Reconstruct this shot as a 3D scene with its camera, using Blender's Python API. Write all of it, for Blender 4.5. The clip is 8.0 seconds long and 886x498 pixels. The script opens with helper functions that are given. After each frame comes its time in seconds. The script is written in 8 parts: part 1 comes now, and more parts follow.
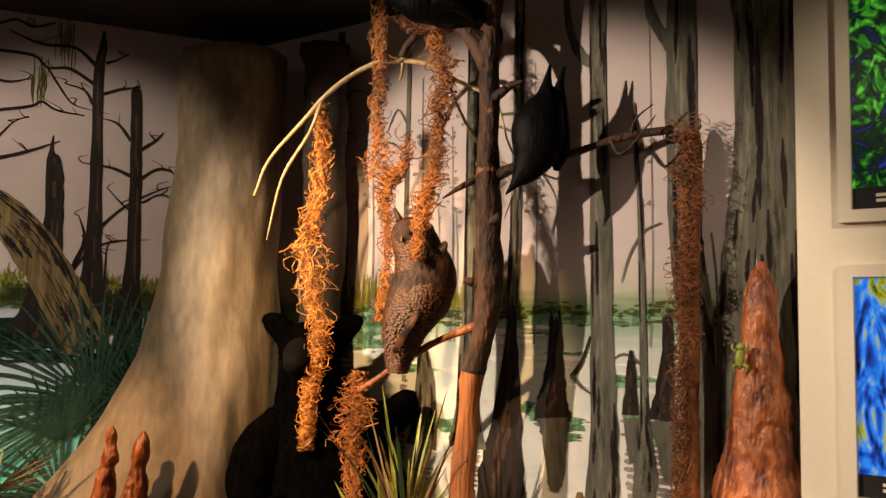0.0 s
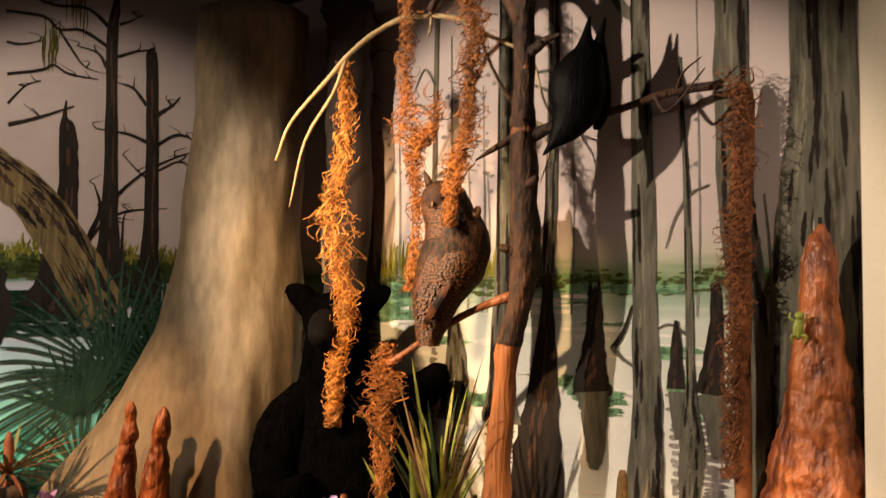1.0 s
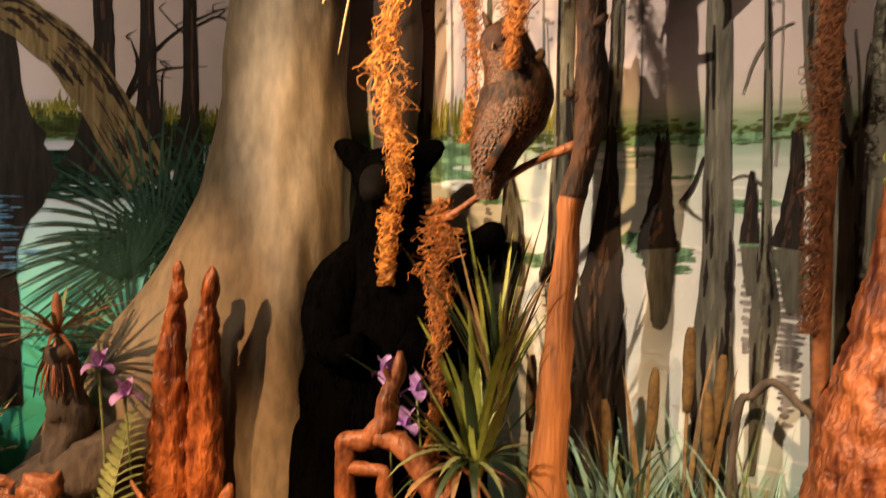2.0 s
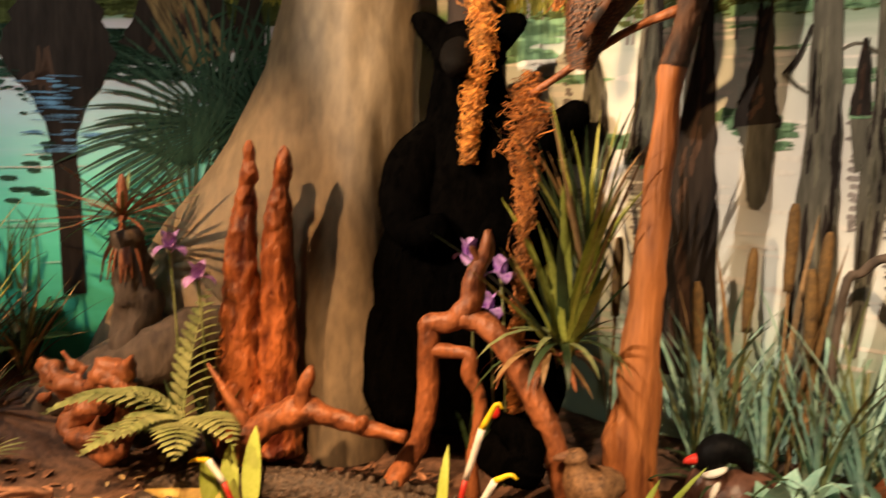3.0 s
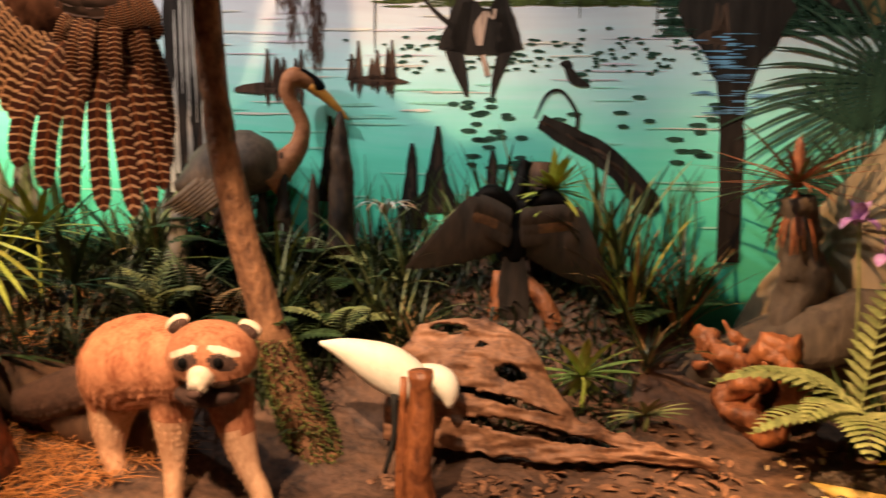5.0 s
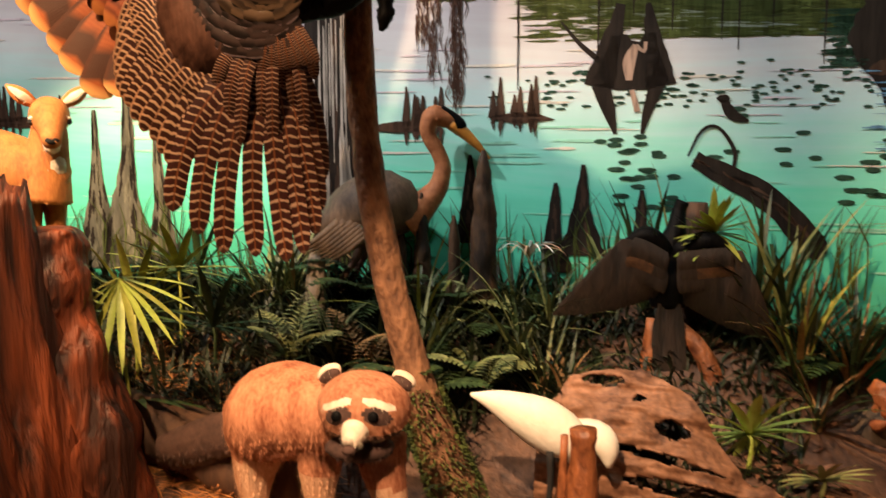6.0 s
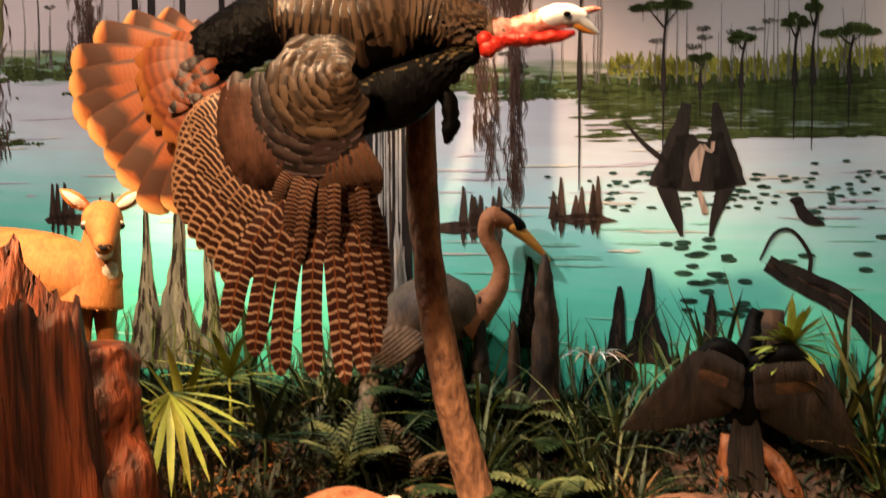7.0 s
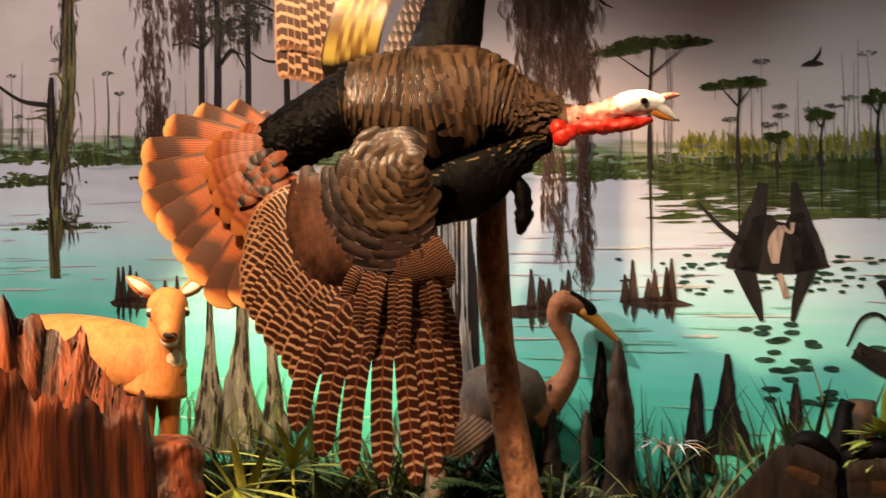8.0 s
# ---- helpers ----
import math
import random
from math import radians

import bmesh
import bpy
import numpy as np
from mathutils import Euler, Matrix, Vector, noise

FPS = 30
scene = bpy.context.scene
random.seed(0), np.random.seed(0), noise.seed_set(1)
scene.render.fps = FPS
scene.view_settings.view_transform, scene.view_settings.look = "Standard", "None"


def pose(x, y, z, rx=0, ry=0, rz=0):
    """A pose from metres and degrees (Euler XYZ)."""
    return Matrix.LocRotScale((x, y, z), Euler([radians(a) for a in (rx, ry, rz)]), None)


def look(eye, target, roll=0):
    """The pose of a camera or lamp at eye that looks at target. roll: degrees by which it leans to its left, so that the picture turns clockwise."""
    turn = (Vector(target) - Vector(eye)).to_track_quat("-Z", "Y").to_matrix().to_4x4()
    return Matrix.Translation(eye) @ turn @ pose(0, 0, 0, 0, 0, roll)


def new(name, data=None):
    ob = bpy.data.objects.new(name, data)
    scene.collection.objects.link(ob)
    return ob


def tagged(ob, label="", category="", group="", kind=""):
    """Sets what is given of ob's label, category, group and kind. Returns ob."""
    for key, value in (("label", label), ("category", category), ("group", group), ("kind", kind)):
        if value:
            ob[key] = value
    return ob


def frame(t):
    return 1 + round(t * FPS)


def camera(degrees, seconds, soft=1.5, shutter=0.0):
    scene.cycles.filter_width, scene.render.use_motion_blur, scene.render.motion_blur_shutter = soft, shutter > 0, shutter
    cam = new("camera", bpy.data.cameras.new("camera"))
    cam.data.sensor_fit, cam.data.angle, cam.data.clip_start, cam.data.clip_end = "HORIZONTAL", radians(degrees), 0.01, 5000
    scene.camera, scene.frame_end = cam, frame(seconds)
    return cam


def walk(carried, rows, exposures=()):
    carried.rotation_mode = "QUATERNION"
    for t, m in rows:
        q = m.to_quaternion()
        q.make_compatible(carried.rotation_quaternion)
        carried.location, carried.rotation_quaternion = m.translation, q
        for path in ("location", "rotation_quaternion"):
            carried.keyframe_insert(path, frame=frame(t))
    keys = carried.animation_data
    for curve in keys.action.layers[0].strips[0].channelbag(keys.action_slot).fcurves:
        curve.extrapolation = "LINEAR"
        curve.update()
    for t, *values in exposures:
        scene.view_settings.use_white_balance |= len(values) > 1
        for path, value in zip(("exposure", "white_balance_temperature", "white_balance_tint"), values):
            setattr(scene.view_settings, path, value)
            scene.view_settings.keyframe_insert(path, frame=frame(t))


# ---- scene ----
cam = camera(51.1, 8.0, soft=1.4, shutter=0.5)
PATH = [
    (0, (0.234, 0.13, 1.785), (-0.266, 2.06, 1.945), 0.8),
    (0.5, (0.19, 0.21, 1.784), (-0.326, 2.137, 1.929), 0.4),
    (1, (0.15, 0.276, 1.774), (-0.388, 2.199, 1.876), 0.5),
    (1.5, (0.106, 0.347, 1.71), (-0.477, 2.26, 1.711), 0.9),
    (1.7, (0.088, 0.373, 1.685), (-0.513, 2.28, 1.631), 0.6),
    (2.8, (-0.181, 0.403, 1.509), (-0.758, 2.302, 1.266), 0.5),
    (3, (-0.213, 0.413, 1.479), (-0.822, 2.298, 1.206), 0.6),
    (3.5, (-0.325, 0.432, 1.424), (-1.135, 2.231, 1.097), 0.2),
    (3.8, (-0.413, 0.418, 1.432), (-1.417, 2.111, 1.073), -0.1),
    (4, (-0.469, 0.409, 1.426), (-1.577, 2.035, 1.071), -0.2),
    (4.5, (-0.609, 0.358, 1.411), (-1.949, 1.805, 1.077), 0.4),
    (5, (-0.7, 0.335, 1.412), (-2.203, 1.615, 1.086), 0.5),
    (5.2, (-0.734, 0.323, 1.413), (-2.278, 1.553, 1.088), 0.4),
    (6.3, (-0.949, 0.303, 1.43), (-2.612, 1.393, 1.215), -0.3),
    (6.5, (-0.977, 0.31, 1.453), (-2.652, 1.388, 1.271), -0.3),
    (7, (-1.03, 0.317, 1.527), (-2.726, 1.371, 1.42), -0.2),
    (7.5, (-1.069, 0.318, 1.58), (-2.79, 1.338, 1.559), -0.4),
    (8, (-1.112, 0.32, 1.588), (-2.869, 1.275, 1.621), -0.6),
]
walk(cam, [(t, look(eye, target, roll)) for t, eye, target, roll in PATH])

# ---- light ----
world = bpy.data.worlds.new("world")
world.use_nodes = True
world.node_tree.nodes["Background"].inputs[0].default_value = (1.0, 0.85, 0.7, 1)
world.node_tree.nodes["Background"].inputs[1].default_value = 0.01
scene.world = world
scene.view_settings.exposure = 0.0


def spot(eye, target, watts, degrees, colour, soft=0.04, blend=0.6):
    data = bpy.data.lights.new("spot_light", "SPOT")
    data.energy, data.spot_size, data.spot_blend, data.shadow_soft_size, data.color = watts, radians(degrees), blend, soft, colour
    ob = new("spot_light", data)
    ob.matrix_world = look(eye, target)
    return ob


WARM, NEUTRAL, COOL = (1.0, 0.56, 0.26), (1.0, 0.8, 0.6), (1.0, 0.9, 0.84)
spot((-2.85, 0.95, 2.9), (-1.7, 2.9, 0.75), 540, 38, WARM, 0.025)
spot((-2.6, 1.0, 2.8), (-0.3, 3.35, 1.66), 540, 42, (1.0, 0.78, 0.58), 0.03, 0.35)
spot((-1.4, 1.3, 2.9), (-0.93, 3.05, 1.9), 390, 36, (1.0, 0.6, 0.28))
spot((-1.2, 0.9, 2.9), (-1.35, 2.42, 0.38), 800, 40, WARM, 0.04, 0.8)
spot((-3.5, 0.75, 2.93), (-3.3, 2.25, 1.15), 130, 64, COOL, 0.04, 1.0)
spot((-2.05, 1.6, 2.93), (-2.7, 2.75, 1.2), 60, 72, (0.94, 1.0, 0.95), 0.04, 1.0)
spot((-1.75, 1.9, 2.93), (-2.05, 3.25, 2.05), 66, 62, NEUTRAL)
spot((-4.0, -0.7, 2.93), (-4.7, 1.1, 1.9), 150, 85, (1.0, 0.85, 0.78))
spot((-2.2, 0.2, 2.9), (-3.05, 1.15, 1.75), 270, 60, (1.0, 0.62, 0.34))
spot((-3.25, -0.3, 2.9), (-4.1, 0.98, 1.25), 640, 34, (1.0, 0.68, 0.38))
spot((-2.6, -0.5, 2.9), (-3.35, 0.75, 0.8), 340, 36, WARM)
spot((-1.4, 0.05, 2.85), (-2.45, 1.5, 0.5), 700, 36, (1.0, 0.62, 0.36))
spot((0.6, 1.0, 2.9), (-0.1, 2.85, 0.45), 470, 34, (1.0, 0.66, 0.38))
spot((1.4, 0.9, 2.9), (1.05, 2.6, 1.8), 85, 60, NEUTRAL)
area = bpy.data.lights.new("ceiling_wash", "AREA")
area.shape, area.size, area.size_y, area.energy, area.color = "RECTANGLE", 4.5, 0.5, 4, (1.0, 0.8, 0.64)
wash = new("ceiling_wash", area)
wash.matrix_world = look((-1.6, 0.9, 2.93), (-2.0, 2.9, 1.3))


# ---- materials ----
def nodes_of(name):
    m = bpy.data.materials.new(name)
    m.use_nodes = True
    t = m.node_tree
    return m, t, t.nodes["Principled BSDF"]


def ramp(t, stops):
    r = t.nodes.new("ShaderNodeValToRGB")
    e = r.color_ramp.elements
    while len(e) < len(stops):
        e.new(0.5)
    for n, (p, c) in enumerate(stops):
        e[n].position, e[n].color = p, (*c, 1)
    return r


def mat(name, a, b, scale=12.0, rough=0.7, bump=0.3, stretch=(1, 1, 1), fine=70.0, metal=0.0, vary=0.0, low=0.35, high=0.65, sheen=0.0, dist=0.01, gloss=0.5):
    """Two colours mixed by noise at two scales, with relief."""
    m, t, p = nodes_of(name)
    link = t.links.new
    co = t.nodes.new("ShaderNodeTexCoord")
    mp = t.nodes.new("ShaderNodeMapping")
    mp.inputs["Scale"].default_value = stretch
    link(co.outputs["Object"], mp.inputs["Vector"])
    n1, n2 = t.nodes.new("ShaderNodeTexNoise"), t.nodes.new("ShaderNodeTexNoise")
    for n, s, d in ((n1, scale, 6), (n2, fine, 3)):
        n.inputs["Scale"].default_value, n.inputs["Detail"].default_value = s, d
        link(mp.outputs["Vector"], n.inputs["Vector"])
    mix = t.nodes.new("ShaderNodeMix")
    mix.inputs[0].default_value = 0.4
    link(n1.outputs["Fac"], mix.inputs[2]), link(n2.outputs["Fac"], mix.inputs[3])
    r = ramp(t, [(low, a), (high, b)])
    link(mix.outputs[0], r.inputs["Fac"])
    out = r.outputs["Color"]
    if vary:
        info, hsv = t.nodes.new("ShaderNodeNewGeometry"), t.nodes.new("ShaderNodeHueSaturation")
        mr = t.nodes.new("ShaderNodeMapRange")
        mr.inputs["To Min"].default_value, mr.inputs["To Max"].default_value = 1 - vary, 1 + vary
        link(info.outputs["Random Per Island"], mr.inputs["Value"]), link(mr.outputs["Result"], hsv.inputs["Value"])
        link(out, hsv.inputs["Color"])
        out = hsv.outputs["Color"]
    link(out, p.inputs["Base Color"])
    p.inputs["Roughness"].default_value, p.inputs["Metallic"].default_value = rough, metal
    p.inputs["Sheen Weight"].default_value = sheen
    p.inputs["Specular IOR Level"].default_value = gloss
    if bump:
        bp = t.nodes.new("ShaderNodeBump")
        bp.inputs["Strength"].default_value, bp.inputs["Distance"].default_value = bump, dist
        link(mix.outputs[0], bp.inputs["Height"]), link(bp.outputs["Normal"], p.inputs["Normal"])
    return m


def barred(name, a, b, tip, count, rough=0.5, edge=0.55, spread=0.25, band=None, rim=None, quill=None, tip_at=0.84):
    """Feather bars along the length (UV v); tip colour from tip_at on."""
    m, t, p = nodes_of(name)
    link = t.links.new
    uv, sep = t.nodes.new("ShaderNodeTexCoord"), t.nodes.new("ShaderNodeSeparateXYZ")
    link(uv.outputs["UV"], sep.inputs[0])
    noise_ = t.nodes.new("ShaderNodeTexNoise")
    noise_.inputs["Scale"].default_value = 60
    link(uv.outputs["Object"], noise_.inputs["Vector"])

    def calc(op, x, y):
        n = t.nodes.new("ShaderNodeMath")
        n.operation = op
        for i, v in enumerate((x, y)):
            if isinstance(v, (int, float)):
                n.inputs[i].default_value = v
            else:
                link(v, n.inputs[i])
        return n.outputs[0]
    u2 = calc("ABSOLUTE", calc("SUBTRACT", sep.outputs[0], 0.5), 0)
    v2 = calc("ADD", calc("ADD", sep.outputs[1], calc("MULTIPLY", u2, -0.035)), calc("MULTIPLY", noise_.outputs["Fac"], 0.03))
    geo = t.nodes.new("ShaderNodeNewGeometry")
    v2 = calc("ADD", v2, calc("MULTIPLY", geo.outputs["Random Per Island"], 1.0 / count))
    wave = calc("SINE", calc("MULTIPLY", v2, count * 6.2832), 0)
    r = ramp(t, [(edge - spread * 0.5, a), (edge + spread * 0.5, b)])
    link(calc("MULTIPLY", calc("ADD", wave, 1.0), 0.5), r.inputs["Fac"])
    tr = ramp(t, [(0.0, (0, 0, 0)), (1.0, (1, 1, 1))])
    tr.color_ramp.elements[0].position, tr.color_ramp.elements[1].position = tip_at, min(1.0, tip_at + 0.06)
    link(sep.outputs[1], tr.inputs["Fac"])
    mx = t.nodes.new("ShaderNodeMix")
    mx.data_type = "RGBA"
    base = r.outputs["Color"]
    if band:
        br = ramp(t, [(0.62, (0, 0, 0)), (0.7, (1, 1, 1)), (0.86, (1, 1, 1)), (0.9, (0, 0, 0))])
        link(calc("ADD", sep.outputs[1], calc("MULTIPLY", u2, -0.12)), br.inputs["Fac"])
        bx = t.nodes.new("ShaderNodeMix")
        bx.data_type = "RGBA"
        link(br.outputs["Color"], bx.inputs[0]), link(base, bx.inputs[6])
        bx.inputs[7].default_value = (*band, 1)
        base = bx.outputs[2]
    for colour, stops in ((rim, ((0.36, (0, 0, 0)), (0.44, (1, 1, 1)))), (quill, ((0.02, (1, 1, 1)), (0.06, (0, 0, 0))))):
        if colour:
            er, ex = ramp(t, stops), t.nodes.new("ShaderNodeMix")
            ex.data_type = "RGBA"
            link(u2, er.inputs["Fac"]), link(er.outputs["Color"], ex.inputs[0]), link(base, ex.inputs[6])
            ex.inputs[7].default_value = (*colour, 1)
            base = ex.outputs[2]
    link(tr.outputs["Color"], mx.inputs[0]), link(base, mx.inputs[6])
    mx.inputs[7].default_value = (*tip, 1)
    link(mx.outputs[2], p.inputs["Base Color"])
    p.inputs["Roughness"].default_value = rough
    bp = t.nodes.new("ShaderNodeBump")
    bp.inputs["Strength"].default_value, bp.inputs["Distance"].default_value = 0.25, 0.003
    link(calc("ADD", calc("MULTIPLY", calc("SINE", calc("MULTIPLY", sep.outputs[0], 95.0), 0), 0.25), noise_.outputs["Fac"]), bp.inputs["Height"])
    link(bp.outputs["Normal"], p.inputs["Normal"])
    return m


def mural_paint(name, stops, streak, bottom, top):
    """Painted water and sky: colour by the height on the wall, with brushed streaks."""
    m, t, p = nodes_of(name)
    link = t.links.new
    uv, sep, mp, n, n2 = (t.nodes.new(k) for k in ("ShaderNodeUVMap", "ShaderNodeSeparateXYZ", "ShaderNodeMapping", "ShaderNodeTexNoise", "ShaderNodeTexNoise"))
    link(uv.outputs["UV"], sep.inputs[0]), link(uv.outputs["UV"], mp.inputs["Vector"])
    mp.inputs["Scale"].default_value = (2.2, 26.0, 1)
    link(mp.outputs["Vector"], n.inputs["Vector"])
    n.inputs["Scale"].default_value, n.inputs["Detail"].default_value = 1.0, 6
    link(uv.outputs["UV"], n2.inputs["Vector"])
    n2.inputs["Scale"].default_value, n2.inputs["Detail"].default_value = 3.0, 8
    mr = t.nodes.new("ShaderNodeMapRange")
    mr.inputs["From Min"].default_value, mr.inputs["From Max"].default_value = bottom, top
    link(sep.outputs[1], mr.inputs["Value"])
    ad = t.nodes.new("ShaderNodeMath")
    ad.operation = "MULTIPLY_ADD"
    link(n.outputs["Fac"], ad.inputs[0])
    ad.inputs[1].default_value = streak
    link(mr.outputs["Result"], ad.inputs[2])
    r = ramp(t, [(min(1, q + streak * 0.5), c) for q, c in stops])
    link(ad.outputs[0], r.inputs["Fac"])
    hsv, m2 = t.nodes.new("ShaderNodeHueSaturation"), t.nodes.new("ShaderNodeMapRange")
    m2.inputs["To Min"].default_value, m2.inputs["To Max"].default_value = 0.8, 1.2
    link(n2.outputs["Fac"], m2.inputs["Value"]), link(m2.outputs["Result"], hsv.inputs["Value"])
    link(r.outputs["Color"], hsv.inputs["Color"]), link(hsv.outputs["Color"], p.inputs["Base Color"])
    p.inputs["Roughness"].default_value = 0.6
    p.inputs["Specular IOR Level"].default_value = 0.2
    bp = t.nodes.new("ShaderNodeBump")
    bp.inputs["Strength"].default_value, bp.inputs["Distance"].default_value = 0.12, 0.004
    link(n2.outputs["Fac"], bp.inputs["Height"]), link(bp.outputs["Normal"], p.inputs["Normal"])
    return m


SKY, SKY_LOW = (0.40, 0.345, 0.34), (0.49, 0.42, 0.415)
M_MURAL_L = mural_paint("mural_paint_lake", [(0.0, (0.05, 0.42, 0.27)), (0.14, (0.1, 0.64, 0.45)), (0.22, (0.16, 0.75, 0.58)), (0.29, (0.32, 0.76, 0.69)), (0.35, (0.52, 0.77, 0.8)), (0.41, (0.58, 0.63, 0.68)), (0.485, (0.48, 0.48, 0.54)), (0.5, (0.16, 0.28, 0.2)), (0.525, (0.12, 0.17, 0.07)), (0.545, SKY_LOW), (0.8, SKY), (1.0, (0.33, 0.29, 0.3))], 0.1, 0.7, 2.98)
M_MURAL_R = mural_paint("mural_paint_swamp", [(0.0, (0.3, 0.5, 0.42)), (0.12, (0.62, 0.66, 0.62)), (0.3, (0.66, 0.66, 0.62)), (0.44, (0.5, 0.55, 0.5)), (0.475, (0.22, 0.32, 0.24)), (0.5, (0.1, 0.2, 0.07)), (0.53, (0.42, 0.4, 0.33)), (0.57, SKY_LOW), (1.0, SKY)], 0.05, 0.7, 2.98)
M_BLACK = mat("matt_black_paint", (0.006, 0.006, 0.006), (0.012, 0.011, 0.011), 3, 0.9, 0.1)
M_ROOM = mat("dark_room_paint", (0.05, 0.045, 0.04), (0.07, 0.06, 0.055), 2, 0.8, 0.05)
M_FLOOR = mat("dark_carpet", (0.03, 0.028, 0.026), (0.06, 0.055, 0.05), 8, 0.95, 0.4, fine=300)
M_CREAM = mat("cream_wall_paint", (0.74, 0.66, 0.52), (0.8, 0.72, 0.58), 2, 0.55, 0.05)
M_GROUND = mat("mud_and_leaf_litter", (0.02, 0.01, 0.007), (0.15, 0.08, 0.05), 8, 0.7, 0.8, fine=45, dist=0.02)
M_TRUNK = mat("weathered_cypress_bark", (0.085, 0.066, 0.042), (0.3, 0.225, 0.135), 3.2, 0.72, 0.5, (1, 1, 0.35), 34, dist=0.015, low=0.32, high=0.7)
M_DARKBARK = mat("dark_bark", (0.035, 0.017, 0.01), (0.11, 0.055, 0.03), 8, 0.8, 0.8, (1, 1, 0.2), 40, dist=0.02)
M_ROTTEN = mat("rotten_grey_wood", (0.028, 0.02, 0.015), (0.12, 0.088, 0.062), 9, 0.85, 0.9, (1, 1, 0.3), 45, dist=0.02)
M_SNAG = mat("brown_snag_bark", (0.012, 0.005, 0.003), (0.11, 0.048, 0.02), 14, 0.75, 1.0, (1, 1, 0.4), 60, dist=0.03, low=0.4, high=0.66)
M_BAREWOOD = mat("bare_orange_wood", (0.11, 0.028, 0.007), (0.5, 0.18, 0.05), 16, 0.55, 1.0, (1, 1, 0.1), 70, dist=0.025)
M_POST = mat("mottled_tan_bark", (0.08, 0.034, 0.018), (0.36, 0.18, 0.09), 22, 0.75, 1.0, (1, 1, 0.6), 60, dist=0.02, low=0.36)
M_MOSSGREEN = mat("dark_green_moss", (0.03, 0.045, 0.01), (0.1, 0.13, 0.02), 20, 0.9, 0.0, vary=0.4)
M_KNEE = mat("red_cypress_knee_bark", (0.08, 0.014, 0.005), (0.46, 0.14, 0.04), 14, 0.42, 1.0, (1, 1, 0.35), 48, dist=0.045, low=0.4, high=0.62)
M_ROOT = mat("orange_driftwood", (0.075, 0.02, 0.007), (0.4, 0.14, 0.05), 12, 0.5, 1.0, (1, 1, 0.5), 60, dist=0.02)
M_DRIFT = mat("gnarled_driftwood", (0.06, 0.025, 0.013), (0.33, 0.165, 0.09), 9, 0.7, 0.9, (1, 1, 1), 55, dist=0.012)
M_STUMP = mat("red_brown_stump_wood", (0.025, 0.006, 0.003), (0.28, 0.065, 0.02), 9, 0.6, 1.0, (1, 1, 0.1), 40, dist=0.05, low=0.4, high=0.62)
M_TWIG = mat("pale_bare_twig", (0.4, 0.28, 0.13), (0.62, 0.47, 0.25), 20, 0.6, 0.4)
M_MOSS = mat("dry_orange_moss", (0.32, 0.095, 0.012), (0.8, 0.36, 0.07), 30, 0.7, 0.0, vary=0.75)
# M_MOSS again, darkened in colour for strands that get less light
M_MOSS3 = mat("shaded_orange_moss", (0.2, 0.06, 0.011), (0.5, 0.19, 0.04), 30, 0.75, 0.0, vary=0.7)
# dark bark taken near black to hold the corner's shade
M_CORNER = mat("corner_shade_bark", (0.006, 0.004, 0.003), (0.03, 0.016, 0.01), 8, 0.85, 0.7, (1, 1, 0.2), 40)
M_MOSS2 = mat("dull_brown_moss", (0.09, 0.03, 0.009), (0.24, 0.085, 0.025), 30, 0.8, 0.0, vary=0.6)
M_FUR = mat("black_fur", (0.0006, 0.0006, 0.0006), (0.002, 0.0018, 0.0017), 40, 0.95, 0.5, (1, 1, 0.25), 160, gloss=0.0)
M_BLACKFEATHER = mat("black_feathers", (0.001, 0.001, 0.0012), (0.004, 0.004, 0.0045), 30, 0.55, 0.5, (1, 1, 0.3), 120, gloss=0.08)
M_OWL = mat("mottled_brown_feathers", (0.008, 0.0035, 0.0015), (0.07, 0.027, 0.009), 60, 0.7, 0.6, (1, 1, 0.5), 140, low=0.42, high=0.6)
M_FERN = mat("fern_green", (0.09, 0.13, 0.035), (0.27, 0.29, 0.12), 15, 0.6, 0.1, vary=0.3)
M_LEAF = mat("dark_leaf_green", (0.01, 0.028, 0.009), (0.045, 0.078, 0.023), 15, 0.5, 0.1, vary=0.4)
# M_LEAF darkened: the shade low on the bank is in this colour
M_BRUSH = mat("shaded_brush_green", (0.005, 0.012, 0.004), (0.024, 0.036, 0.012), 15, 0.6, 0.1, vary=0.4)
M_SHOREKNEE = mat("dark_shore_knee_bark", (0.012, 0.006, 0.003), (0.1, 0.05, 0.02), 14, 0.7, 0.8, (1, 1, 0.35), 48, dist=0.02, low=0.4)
M_YELLOWGREEN = mat("yellow_green_leaf", (0.2, 0.24, 0.03), (0.4, 0.42, 0.08), 15, 0.5, 0.1, vary=0.3)
M_BRIGHT = mat("bright_lime_leaf", (0.3, 0.42, 0.06), (0.45, 0.56, 0.14), 10, 0.45, 0.1)
M_PALE = mat("pale_teal_leaf", (0.18, 0.4, 0.3), (0.42, 0.6, 0.48), 10, 0.55, 0.1, vary=0.25)
M_CATTAIL = mat("brown_cattail_velvet", (0.06, 0.034, 0.01), (0.17, 0.095, 0.025), 40, 0.85, 0.5)
M_PINE = mat("orange_pine_needles", (0.3, 0.11, 0.03), (0.5, 0.22, 0.07), 20, 0.7, 0.0, vary=0.4)
M_STRAW = mat("dry_brown_grass", (0.16, 0.09, 0.03), (0.36, 0.22, 0.09), 15, 0.7, 0.1, vary=0.35)


